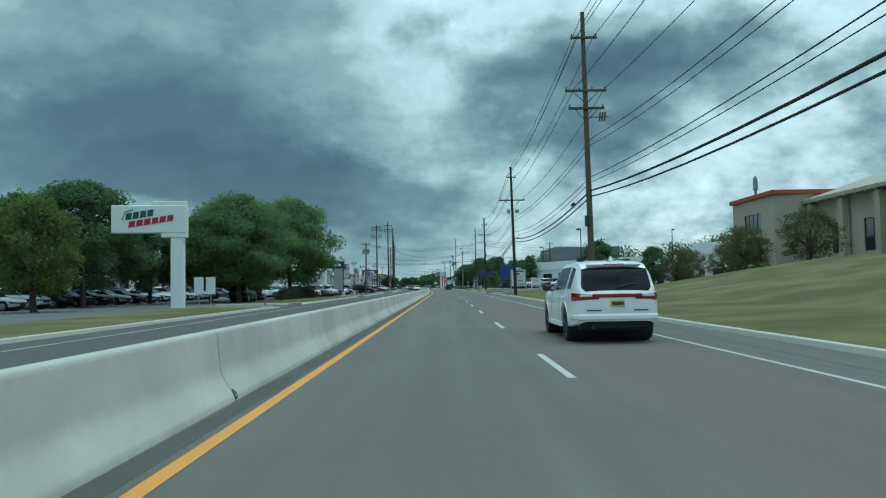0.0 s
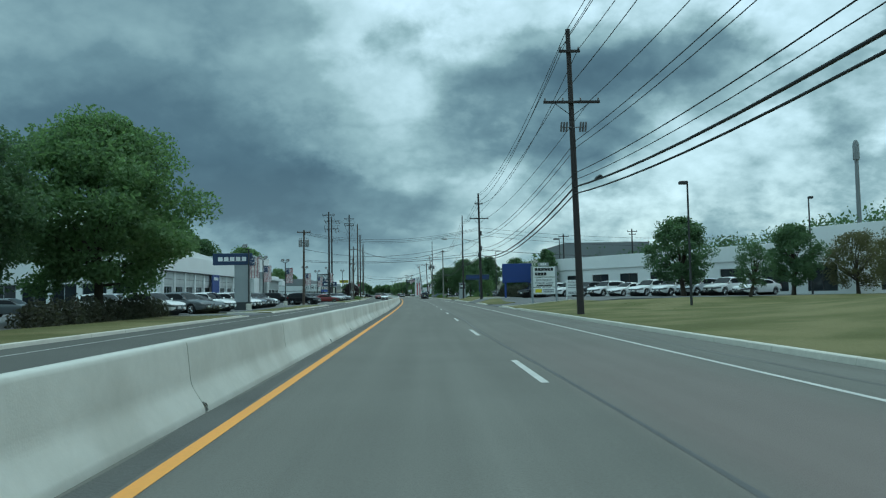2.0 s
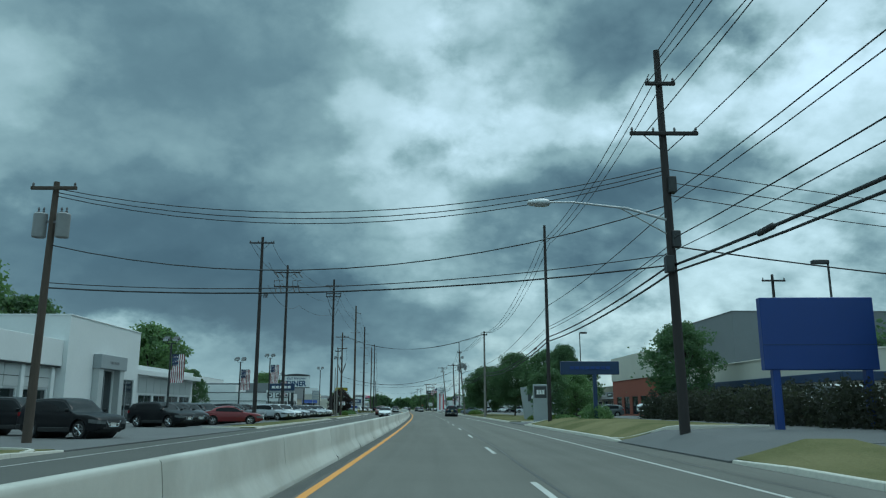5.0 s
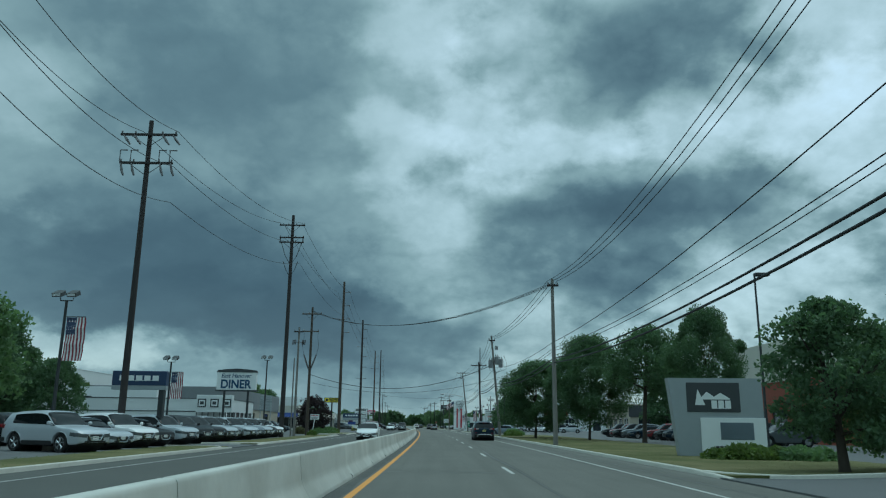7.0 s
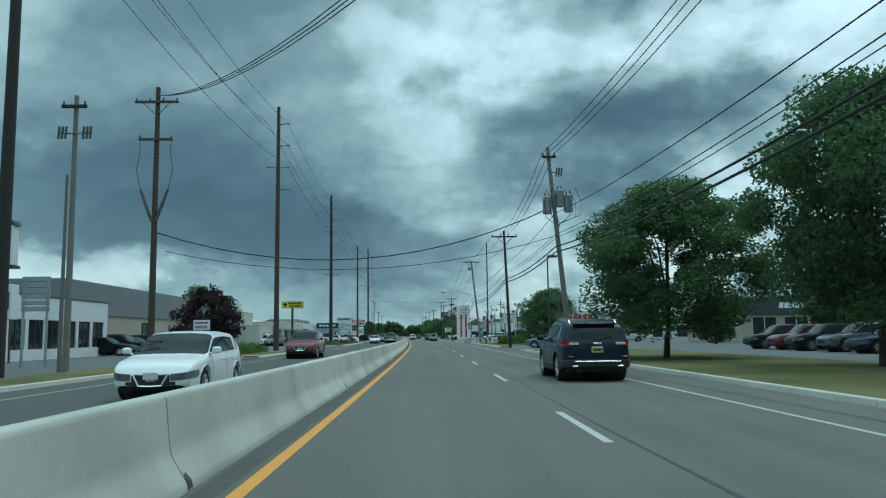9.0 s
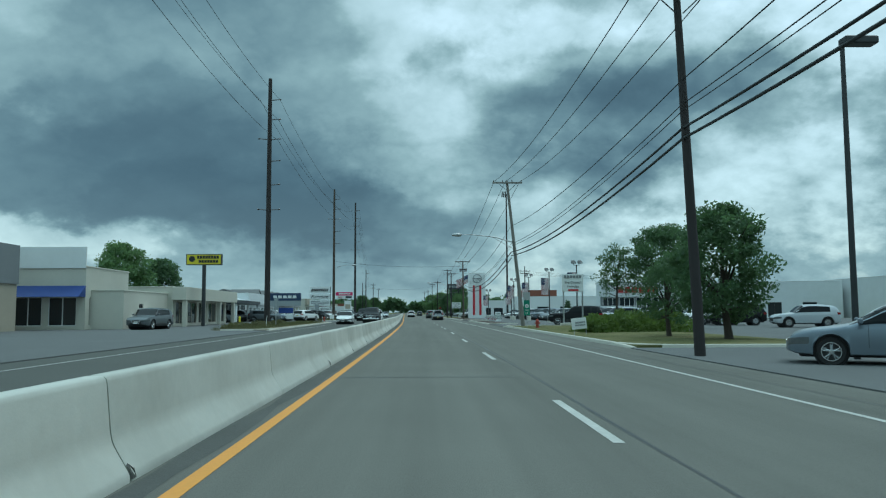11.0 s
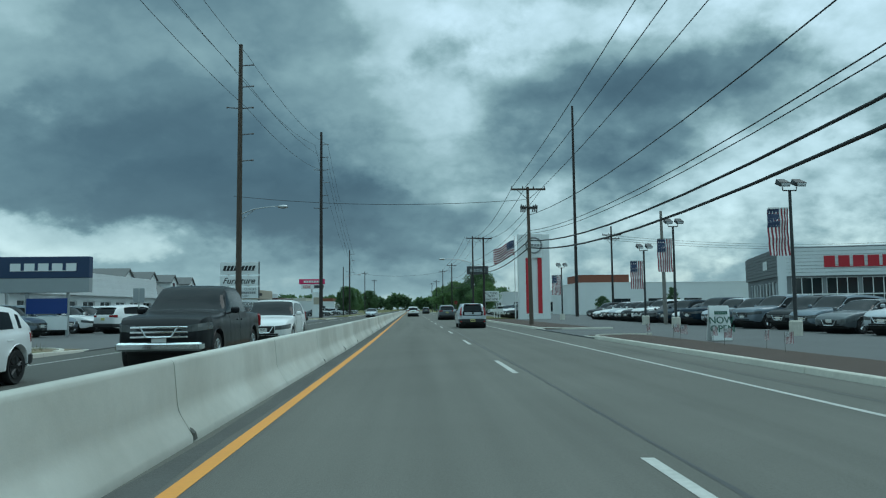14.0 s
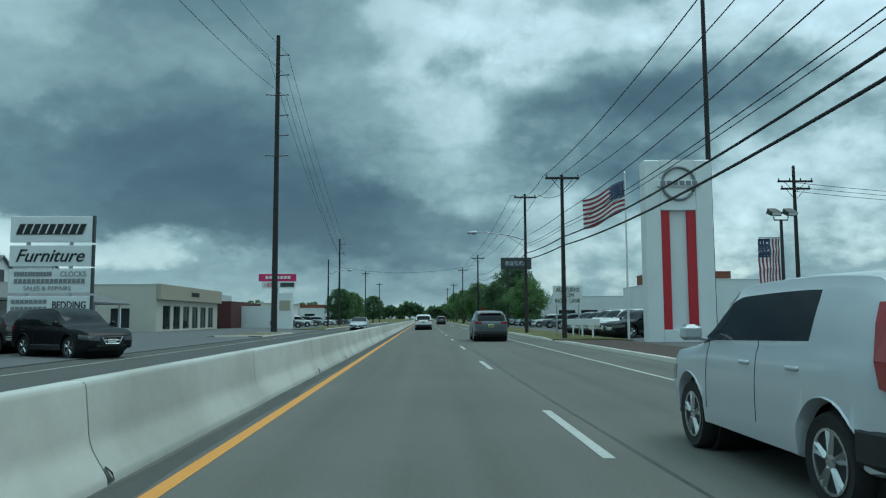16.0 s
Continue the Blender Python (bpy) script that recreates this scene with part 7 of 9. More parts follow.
part("box", Geo().prism([(-0.2, 0), (0.2, 0), (0.2, 0.16), (0.1, 0.28), (-0.1, 0.28), (-0.2, 0.16)], "y", -0.3, 0.3), SIGN_WHITE, m2, m=pose(0, 0, 1.08))
s = thing("road_sign", at(-15.8, 71.9, 0.05), "pale double panel on two thin posts, seen from behind", "sign")
posts(s, (-0.45, 0.45), -0.2, 2.1, 0.03, STEEL)
for x in (-0.45, 0.45):
    part("panel", Geo().box(x - 0.36, x + 0.36, -0.05, -0.03, 0.9, 2.2, 0.005), SIGN_WHITE, s)


def dealer_sign(u, Y, x0, x1, z0, z1, col, turn=0.0, label="dark blue dealer sign with white bars on a grey column", column=SIGN_GREY, nb=5, under=None):
    s = thing("dealer_sign", at(u, Y, 0.05, turn), label, "sign")
    if col:
        part("column", Geo().box(col[0], col[1], -0.2, 0.2, -0.1, z0, 0.02), column, s)
        part("plinth", Geo().box(col[0] - 0.06, col[1] + 0.06, -0.26, 0.26, -0.1, 0.75, 0.02), SIGN_DARK, s)
    b = part("sign_box", Geo().box(x0, x1, -0.24, 0.24, z0, z1, 0.03), NAVY, s)
    part("logo_bar", bars(nb, (x1 - x0) * 0.72, (z1 - z0) * 0.36, 0.35), SIGN_WHITE, b, "white bars", m=pose((x0 + x1) / 2, -0.255, (z0 + z1) / 2))
    if under:
        part("lower_panel", Geo().box(x0, x1, -0.22, 0.22, z0 - under, z0, 0.01), SIGN_GREY, s)
    return s


dealer_sign(-15.5, 136.0, -1.75, 1.95, 4.30, 5.42, (0.3, 1.75))
dealer_sign(-15.6, 231.0, -1.6, 1.6, 3.35, 4.2, (1.2, 1.5), label="dark blue dealer sign with white bars on a slim post", column=DARK_STEEL, under=0.25)
s = dealer_sign(-17.2, 397.8, -2.35, 2.35, 3.05, 4.18, None, label="dark blue dealer sign with white bars on two posts", under=0.75)
posts(s, (-0.9, 1.2), -0.1, 2.4, 0.07, STEEL)
part("lower_board", Geo().box(-0.9, 1.2, -0.1, 0.0, 1.2, 2.0, 0.01), BLUE_TRIM, s)
part("banner", Geo().box(-1.0, 1.25, -0.14, -0.1, 0.35, 1.05, 0.01), SIGN_WHITE, s, "white printed banner")

s = thing("tenant_sign", at(14.0, 132.8, 0.1), "white tenant sign board between two grey posts on the lawn", "sign")
posts(s, (-1.12, 1.12), -0.2, 3.55, 0.09, SIGN_GREY)
part("number_board", Geo().box(-0.55, 0.45, -0.05, 0.05, 3.55, 3.88, 0.01), SIGN_GREY, s)
part("bar", bars(3, 0.55, 0.2, 0.3), SIGN_WHITE, s, m=pose(-0.05, -0.06, 3.72))
for z0, z1 in ((2.55, 3.50), (1.62, 2.50), (0.95, 1.57)):
    part("panel", Geo().box(-1.02, 1.02, -0.06, 0.06, z0, z1, 0.01), SIGN_WHITE, s)
part("name_bar", bars(6, 1.7, 0.26, 0.22), INK, s, m=pose(0, -0.075, 3.25))
part("name_bar", bars(4, 1.05, 0.26, 0.22), INK, s, m=pose(-0.32, -0.075, 2.83))
letters("East Hanover", 0.20, INK_GREY, s, pose(0, -0.075, 2.30), 1.45)
letters("Wellness Center", 0.20, INK_GREY, s, pose(0, -0.075, 2.02), 1.75)
part("name_bar", bars(9, 1.4, 0.12, 0.2), INK, s, m=pose(0, -0.075, 1.76))
part("logo_panel", Geo().box(-0.85, -0.25, -0.078, -0.06, 1.10, 1.42, 0.004), SIGN_YELLOW, s)
part("name_bar", bars(7, 0.95, 0.11, 0.25), INK_GREY, s, m=pose(0.38, -0.075, 1.35))
part("name_bar", bars(7, 0.95, 0.10, 0.25), INK_GREY, s, m=pose(0.38, -0.075, 1.17))
s = thing("letting_sign", at(16.7, 132.4, 0.1, -6), "white board on two white posts with faint lines of print", "sign")
posts(s, (-0.68, 0.68), -0.2, 2.2, 0.055, SIGN_WHITE)
part("board", Geo().box(-0.72, 0.72, -0.07, -0.04, 0.85, 2.22, 0.01), SIGN_WHITE, s)
letters("AVAILABLE", 0.17, INK_GREY, s, pose(0, -0.085, 2.02), 1.15)
for z in (1.74, 1.52, 1.1, 0.98):
    part("name_bar", bars(8, 1.1, 0.08, 0.25), INK_GREY, s, m=pose(0, -0.08, z))
s = thing("blank_sign", at(15.65, 162.6, 0.05, -2), "plain blue rectangular sign on two blue posts", "sign")
posts(s, (-1.55, 1.6), -0.2, 2.6, 0.13, BLUE_TRIM)
part("panel", Geo().box(-1.95, 1.95, -0.16, 0.16, 2.5, 5.0, 0.02), BLUE_TRIM, s)
part("panel_seam", Geo().box(-1.95, 1.95, -0.166, -0.16, 3.35, 3.37), NAVY, s)
s = thing("blank_sign", at(12.6, 186.0, 0.05), "long dark blue sign on a blue post", "sign")
posts(s, (0.3,), -0.2, 3.4, 0.12, NAVY)
part("panel", Geo().box(-1.9, 1.9, -0.12, 0.12, 3.35, 4.2, 0.02), NAVY, s)
part("name_bar", bars(8, 2.6, 0.2, 0.25), BLUE_TRIM, s, m=pose(0, -0.13, 3.78))
s = thing("price_sign", at(10.9, 196.5, 0.1), "dark sign box with white figures by the kerb", "sign")
part("body", Geo().box(-0.55, 0.55, -0.15, 0.15, -0.1, 3.0, 0.03), SIGN_GREY, s)
part("face", Geo().box(-0.48, 0.48, -0.165, -0.15, 1.95, 2.85, 0.01), SIGN_DARK, s)
part("bar", bars(3, 0.6, 0.34, 0.35), SIGN_WHITE, s, m=pose(0, -0.175, 2.4))
s = thing("monument_sign", at(14.6, 221.0, 0.05, -4), "grey monument sign with a dark panel and a white lower board", "sign")
part("body", Geo().prism([(-1.75, -0.1), (2.0, -0.1), (2.0, 3.45), (-2.15, 3.45)], "y", -0.3, 0.3), SIGN_GREY, s)
d = part("dark_panel", Geo().box(-1.35, 1.0, -0.33, -0.30, 1.95, 3.25, 0.01), SIGN_DARK, s)
part("logo_peak", Geo().prism([(-1.0, 2.25), (-0.85, 2.95), (-0.7, 2.6), (-0.45, 2.85), (-0.15, 2.62), (0.15, 2.8), (0.55, 2.55), (0.55, 2.5), (-0.65, 2.5), (-0.55, 2.25)], "y", -0.345, -0.33), SIGN_WHITE, d, "white mountain outline")
part("name_bar", bars(3, 0.85, 0.36, 0.25), SIGN_WHITE, d, m=pose(0.15, -0.34, 2.28))
part("white_board", Geo().box(-0.8, 2.05, -0.34, -0.30, 0.25, 1.7, 0.01), SIGN_WHITE, s)
part("poster", Geo().box(0.05, 1.5, -0.355, -0.34, 0.75, 1.5, 0.005), P_BLUEGREY, s)
part("name_bar", bars(7, 1.2, 0.12, 0.25), INK, s, m=pose(0.4, -0.35, 0.42))

# roadside boards of the left side
s = thing("diner_sign", at(-19.8, 270.4, 0.05), "white roadside sign with blue letters and an arched dark top", "sign")
posts(s, (-1.3, 1.3), -0.2, 4.8, 0.11, DARK_STEEL)
bx = part("sign_box", Geo().box(-2.15, 2.15, -0.3, 0.3, 4.8, 6.72, 0.03), SIGN_WHITE, s)
part("top", Geo().prism([(-2.25, 6.72), (2.25, 6.72), (2.1, 6.95), (1.1, 7.06), (0, 7.14), (-1.1, 7.06), (-2.1, 6.95)], "y", -0.34, 0.34), SIGN_DARK, s)
part("edge", Geo().box(-2.25, 2.25, -0.34, 0.34, 4.66, 4.80, 0.01), SIGN_DARK, s)
letters("East Hanover", 0.44, INK_BLUE, bx, pose(0, -0.315, 6.35), 3.3, 0.01, 0.2)
letters("DINER", 0.95, INK_BLUE, bx, pose(0, -0.315, 5.45), 3.35, 0.03)
s = thing("directory_sign", at(-16.4, 270.2, 0.05), "grey board with dark lines of print beside the diner", "sign")
posts(s, (-0.55, 0.55), -0.2, 4.2, 0.05, STEEL)
for i in range(6):
    part("slat", Geo().box(-0.65, 0.65, -0.05, 0.05, 2.6 + 0.28 * i, 2.83 + 0.28 * i, 0.01), SIGN_GREY, s)
s = thing("arrow_sign", at(-13.2, 286.0, 0.1, -6), "small white board with red print on a leaning white post", "sign")
part("post", Geo().cyl((-0.25, 0, -0.1), (0.05, 0, 2.1), 0.05, n=8), SIGN_WHITE, s)
part("board", Geo().box(-0.55, 0.6, -0.07, -0.03, 1.75, 2.42, 0.01), SIGN_WHITE, s)
part("name_bar", bars(7, 0.9, 0.11, 0.25), INK_RED, s, m=pose(0, -0.08, 2.24))
part("name_bar", bars(5, 0.8, 0.16, 0.25), INK_GREY, s, m=pose(0, -0.08, 1.95))
s = thing("tanning_sign", at(-19.1, 359.9, 0.05), "yellow framed sign board on a single dark post", "sign")
part("post", Geo().box(-0.16, 0.16, -0.16, 0.16, -0.2, 6.1, 0.02), DARK_STEEL, s)
bx = part("sign_box", Geo().box(-1.75, 1.75, -0.22, 0.22, 6.0, 7.1, 0.03), SIGN_DARK, s)
part("face", Geo().box(-1.66, 1.66, -0.24, -0.22, 6.08, 7.02, 0.01), SIGN_YELLOW, bx)
part("name_bar", bars(8, 2.1, 0.30, 0.22), INK, bx, m=pose(0.4, -0.25, 6.78))
part("name_bar", bars(7, 1.9, 0.26, 0.22), INK, bx, m=pose(0.45, -0.25, 6.36))
part("logo", Geo().lathe([(0.30, -0.005), (0.30, 0.005)], 12, "x"), INK, bx, m=pose(-1.15, -0.25, 6.6, 0, 0, 90))

s = thing("furniture_sign", at(-16.9, 441.5, 0.05), "stack of white sign boards with dark script on two posts", "sign")
posts(s, (-1.2, 1.0), -0.2, 6.3, 0.08, STEEL)
for z0, z1 in ((5.25, 6.60), (4.0, 5.08), (2.62, 3.88), (1.55, 2.45)):
    part("board", Geo().box(-2.1, 2.1, -0.12, 0.08, z0, z1, 0.015), SIGN_WHITE, s)
    part("board_edge", Geo().box(2.1, 2.2, -0.14, 0.10, z0 - 0.03, z1 + 0.03, 0.01), SIGN_DARK, s)
part("name_bar", bars(9, 3.4, 0.55, 0.35, 0.35), INK, s, m=pose(0, -0.135, 5.92))
letters("Furniture", 0.66, INK, s, pose(0, -0.135, 4.55), 3.5, 0.01, 0.35)
part("name_bar", bars(14, 1.9, 0.22, 0.25), INK_GREY, s, m=pose(-0.85, -0.135, 3.60))
letters("CLOCKS", 0.26, INK_GREY, s, pose(1.2, -0.135, 3.60), 1.3)
part("name_bar", bars(16, 3.6, 0.24, 0.25), INK_GREY, s, m=pose(0, -0.135, 3.23))
letters("SALES & REPAIRS", 0.22, INK_GREY, s, pose(-0.1, -0.135, 2.86), 2.4)
part("name_bar", bars(8, 1.8, 0.20, 0.25), INK_GREY, s, m=pose(-1.0, -0.135, 2.18))
letters("BEDDING", 0.38, INK, s, pose(1.05, -0.135, 2.0), 1.7, 0.01)
part("name_bar", bars(8, 1.8, 0.20, 0.25), INK_GREY, s, m=pose(-1.0, -0.135, 1.82))
s = thing("phone_shop_sign", at(-16.6, 500.7, 0.05), "pink and white stacked sign on a white column", "sign")
part("column", Geo().box(0.1, 2.0, -0.4, 0.4, -0.1, 4.6, 0.03), SIGN_WHITE, s)
part("pink_board", Geo().box(-2.4, 2.4, -0.25, 0.25, 6.1, 7.05, 0.02), SIGN_PINK, s)
part("name_bar", bars(7, 3.2, 0.36, 0.3), SIGN_WHITE, s, m=pose(0.1, -0.27, 6.58))
part("white_board", Geo().box(-2.0, 2.3, -0.22, 0.22, 5.2, 6.05, 0.02), SIGN_WHITE, s)
letters("HERE", 0.5, INK_RED, s, pose(-0.9, -0.24, 5.62), 1.4)
part("dark_board", Geo().box(0.4, 2.2, -0.235, -0.22, 5.35, 5.9, 0.01), SIGN_DARK, s)
part("post", Geo().box(-0.12, 0.12, -0.12, 0.12, 4.5, 6.2), STEEL, s)
part("menu", Geo().box(0.35, 1.75, -0.43, -0.4, 2.3, 3.6, 0.01), BEIGE_WALL, s)

# signs of the right-hand dealer
s = thing("dealer_board", at(15.6, 352.0, 0.05, -3), "white two-post dealer board with dark letters and a red strip", "sign")
posts(s, (-0.8, 0.85), -0.2, 4.4, 0.06, STEEL)
part("board", Geo().box(-0.93, 0.93, -0.14, -0.02, 2.98, 4.52, 0.02), SIGN_WHITE, s)
part("name_bar", bars(6, 1.5, 0.24, 0.25), INK_GREY, s, m=pose(0, -0.155, 4.28))
letters("Pre-Owned", 0.24, INK_GREY, s, pose(0, -0.155, 3.78), 1.35)
letters("Vehicles", 0.24, INK_GREY, s, pose(0, -0.155, 3.45), 1.05)
part("red_strip", Geo().box(-0.42, 0.50, -0.155, -0.14, 3.04, 3.20, 0.005), SIGN_RED, s)
part("plinth", Geo().box(-1.1, 1.1, -0.25, 0.25, -0.1, 0.25, 0.03), KERB, s)
s = thing("route_marker", at(10.75, 346.4, 0.1), "green highway marker with white numbers on a thin post", "road sign")
part("post", Geo().box(-0.03, 0.03, -0.02, 0.02, -0.2, 2.75, 0.005), STEEL, s)
part("back_plate", Geo().box(-0.27, 0.27, -0.04, -0.02, 2.15, 2.75, 0.005), STEEL, s)
g1 = part("green_plate", Geo().box(-0.24, 0.24, -0.06, -0.03, 0.9, 2.12, 0.01), SIGN_GREEN, s)
part("shield", Geo().lathe([(0.16, -0.004), (0.16, 0.004)], 16, "x"), SIGN_WHITE, g1, m=pose(0, -0.065, 1.65, 0, 0, 90))
letters("10", 0.17, INK, g1, pose(0, -0.08, 1.65))
letters("MILE", 0.10, SIGN_WHITE, g1, pose(0, -0.07, 1.33))
letters("17", 0.16, SIGN_WHITE, g1, pose(0, -0.07, 1.09))
h = thing("fire_hydrant", at(11.1, 343.4, 0.1), "faded red fire hydrant in the grass", "hydrant")
part("barrel", Geo().lathe([(0.16, -0.1), (0.16, 0.04), (0.11, 0.06), (0.11, 0.42), (0.15, 0.44), (0.15, 0.48), (0.12, 0.55), (0.06, 0.61), (0.03, 0.66), (0.0, 0.67)], 14), HYDRANT, h, smooth=40)
for sx in (1, -1):
    part("nozzle", Geo().cyl((sx * 0.09, 0, 0.34), (sx * 0.20, 0, 0.34), 0.055, n=10), HYDRANT, h)
part("nozzle", Geo().cyl((0, -0.09, 0.30), (0, -0.20, 0.30), 0.07, n=10), HYDRANT, h)
h2 = thing("fire_hydrant", at(-11.3, 397.6, 0.05), "red fire hydrant on the far verge", "hydrant")
part("barrel", Geo().lathe([(0.16, -0.1), (0.16, 0.04), (0.11, 0.06), (0.11, 0.42), (0.15, 0.44), (0.15, 0.48), (0.12, 0.55), (0.06, 0.61), (0.0, 0.67)], 12), HYDRANT, h2, smooth=40)
s = thing("yard_sign", at(10.3, 324.5, 0.12, -10), "small white yard sign leaning in the grass", "sign")
part("board", Geo().box(-0.38, 0.38, -0.02, 0.02, 0.28, 0.85, 0.005), SIGN_WHITE, s, m=pose(0, 0, 0, 0, -6, 0))
part("name_bar", bars(6, 0.5, 0.08, 0.3), INK_GREY, s, m=pose(0, -0.03, 0.62, 0, -6, 0))
part("name_bar", bars(7, 0.5, 0.07, 0.3), INK_GREY, s, m=pose(0, -0.03, 0.48, 0, -6, 0))
posts(s, (-0.3, 0.3), -0.1, 0.3, 0.012, STEEL)
s = thing("sandwich_board", at(13.0, 386.2, 0.06), "white folding pavement sign with teal letters", "sign")
for sy in (1, -1):
    part("leaf", Geo().box(-0.36, 0.36, -0.02, 0.02, 0.0, 1.25, 0.01), SIGN_WHITE, s, m=pose(0, sy * 0.26, 0, sy * 11, 0, 0))
letters("NOW", 0.24, INK_GREEN, s, pose(0, -0.26, 0.72, -11, 0, 0))
letters("OPEN", 0.24, INK_GREEN, s, pose(0, -0.31, 0.42, -11, 0, 0))
part("name_bar", bars(6, 0.46, 0.12, 0.3), INK_GREEN, s, m=pose(0, -0.20, 0.98, -11, 0, 0))
rng2 = random.Random(8)
for i in range(7):
    f = thing("small_flag", at(11.6 + 0.4 * (i % 2), 378.5 + 1.9 * i, 0.1, rng2.uniform(-30, 30)), "tiny striped flag on a stick in the soil", "flag", "small flags in the bed")
    part("stick", Geo().cyl((0, 0, -0.05), (0, 0, 0.5), 0.008, n=5), WOOD_GREY, f)
    flag_part(f, 0.0, 0.5, 0.22, 0.3)
s = thing("regulatory_sign", at(12.2, 455.2, 0.05), "white rectangular traffic sign with dark letters on two posts", "road sign")
posts(s, (-0.75, 0.75), -0.2, 2.2, 0.04, STEEL)
part("panel", Geo().box(-1.0, 1.0, -0.06, -0.03, 2.1, 3.4, 0.02), SIGN_WHITE, s)
letters("ALL TURNS", 0.28, INK, s, pose(0, -0.075, 3.12), 1.6)
letters("FROM", 0.28, INK, s, pose(0, -0.075, 2.75), 0.8)
letters("RIGHT LANE", 0.28, INK, s, pose(0, -0.075, 2.38), 1.7)
s = thing("dark_sign", at(15.2, 508.0, 0.05), "dark sign box with pale bars high on posts", "sign")
posts(s, (-1.2, 1.2), -0.2, 8.2, 0.12, DARK_STEEL)
part("box", Geo().box(-2.1, 2.1, -0.25, 0.25, 7.9, 9.5, 0.03), SIGN_DARK, s)
part("name_bar", bars(5, 3.0, 0.6, 0.3), SIGN_GREY, s, m=pose(0, -0.27, 8.7))
for u, Y in ((11.6, 520.0), (11.8, 524.0)):
    s = thing("stop_sign", at(u, Y, 0.05), "red octagonal stop sign on a post", "road sign")
    posts(s, (0,), -0.2, 2.2, 0.03, STEEL)
    part("plate", Geo().prism([(0.38 * math.cos(math.pi / 8 + k * math.pi / 4), 2.5 + 0.38 * math.sin(math.pi / 8 + k * math.pi / 4)) for k in range(8)], "y", -0.03, 0.0), SIGN_RED, s)
    letters("STOP", 0.22, SIGN_WHITE, s, pose(0, -0.045, 2.5), 0.58)
s = thing("back_sign", at(-12.5, 398.6, 0.05), "grey traffic sign seen from behind on a thin post", "road sign")
posts(s, (0,), -0.2, 2.5, 0.03, STEEL)
part("plate", Geo().box(-0.3, 0.3, -0.02, 0.0, 1.75, 2.5, 0.02), SIGN_GREY, s)
for Y in (449.5, 452.5, 455.5):
    s = thing("marker_board", at(12.6, Y, 0.05), "small white marker board on a white stake", "sign")
    posts(s, (0,), -0.1, 0.9, 0.05, SIGN_WHITE)
    part("board", Geo().box(-0.42, 0.42, -0.08, -0.05, 0.75, 1.15, 0.01), SIGN_WHITE, s)

# tall dealer pylon: white frame round a red-and-white slot, ring emblem on top
s = thing("dealer_pylon", at(15.7, 443.3, 0.05, -2), "tall white dealer pylon with red bars and a dark ring emblem", "sign")
part("frame", Geo().box(-1.75, -0.93, -0.5, 0.5, -0.1, 9.4, 0.05).box(0.87, 1.75, -0.5, 0.5, -0.1, 9.4, 0.05).box(-0.93, 0.87, -0.5, 0.5, 6.75, 9.4, 0.02).box(-0.93, 0.87, -0.5, 0.5, -0.1, 0.6, 0.02), SIGN_WHITE, s)
part("white_core", Geo().box(-0.48, 0.42, -0.25, 0.25, 0.6, 6.75), SIGN_WHITE, s)
for x0, x1 in ((-0.93, -0.48), (0.42, 0.87)):
    part("red_bar", Geo().box(x0, x1, -0.42, 0.3, 0.6, 6.75, 0.02), SIGN_RED, s)
ring = []
for k in range(28):
    a = 2 * math.pi * k / 28
    ring.append((0.0, 0.85 * math.cos(a), 8.15 + 0.85 * math.sin(a)))
em = part("emblem_ring", Geo().tube([(y, -0.54, z) for _, y, z in ring] + [(ring[0][1], -0.54, ring[0][2])], 0.085, 6, False), INK_GREY, s, "dark ring emblem", smooth=60)
part("emblem_bar", Geo().box(-1.15, 1.15, -0.60, -0.5, 7.97, 8.33, 0.02), SIGN_WHITE, em)
part("name_bar", bars(6, 1.9, 0.24, 0.3), INK_GREY, em, m=pose(0, -0.615, 8.15))

b = thing("bollard", at(-13.6, 351.7, 0.05), "yellow painted steel bollard before the shop", "bollard")
part("post", Geo().lathe([(0.09, -0.2), (0.09, 0.85), (0.07, 0.92), (0.02, 0.96)], 12), SIGN_YELLOW, b, smooth=40)
b = thing("marker_rod", at(-10.65, 348.4, 0.05), "thin white leaning marker rod in the weeds", "marker")
part("rod", Geo().tube([(0, 0, -0.1), (0.10, 0, 1.05)], 0.022, 6), SIGN_WHITE, b)
s = thing("traffic_sign", at(-10.9, 354.4, 0.05), "grey traffic sign seen from behind beside a pole", "road sign")
posts(s, (0,), -0.2, 2.55, 0.035, STEEL)
part("plate", Geo().box(-0.20, 0.20, -0.02, 0.0, 1.5, 2.55, 0.02), SIGN_GREY, s)
s = thing("lawn_board", at(-11.6, 412.2, 0.05, 12), "white leaning board sign at the edge of the lot", "sign")
part("board", Geo().box(-0.35, 0.35, -0.02, 0.02, 0.05, 0.95, 0.01), SIGN_WHITE, s, m=pose(0, 0, 0, -8, 4, 0))
part("foot", Geo().box(-0.30, 0.30, 0.05, 0.3, 0.0, 0.04, 0.005), STEEL, s)

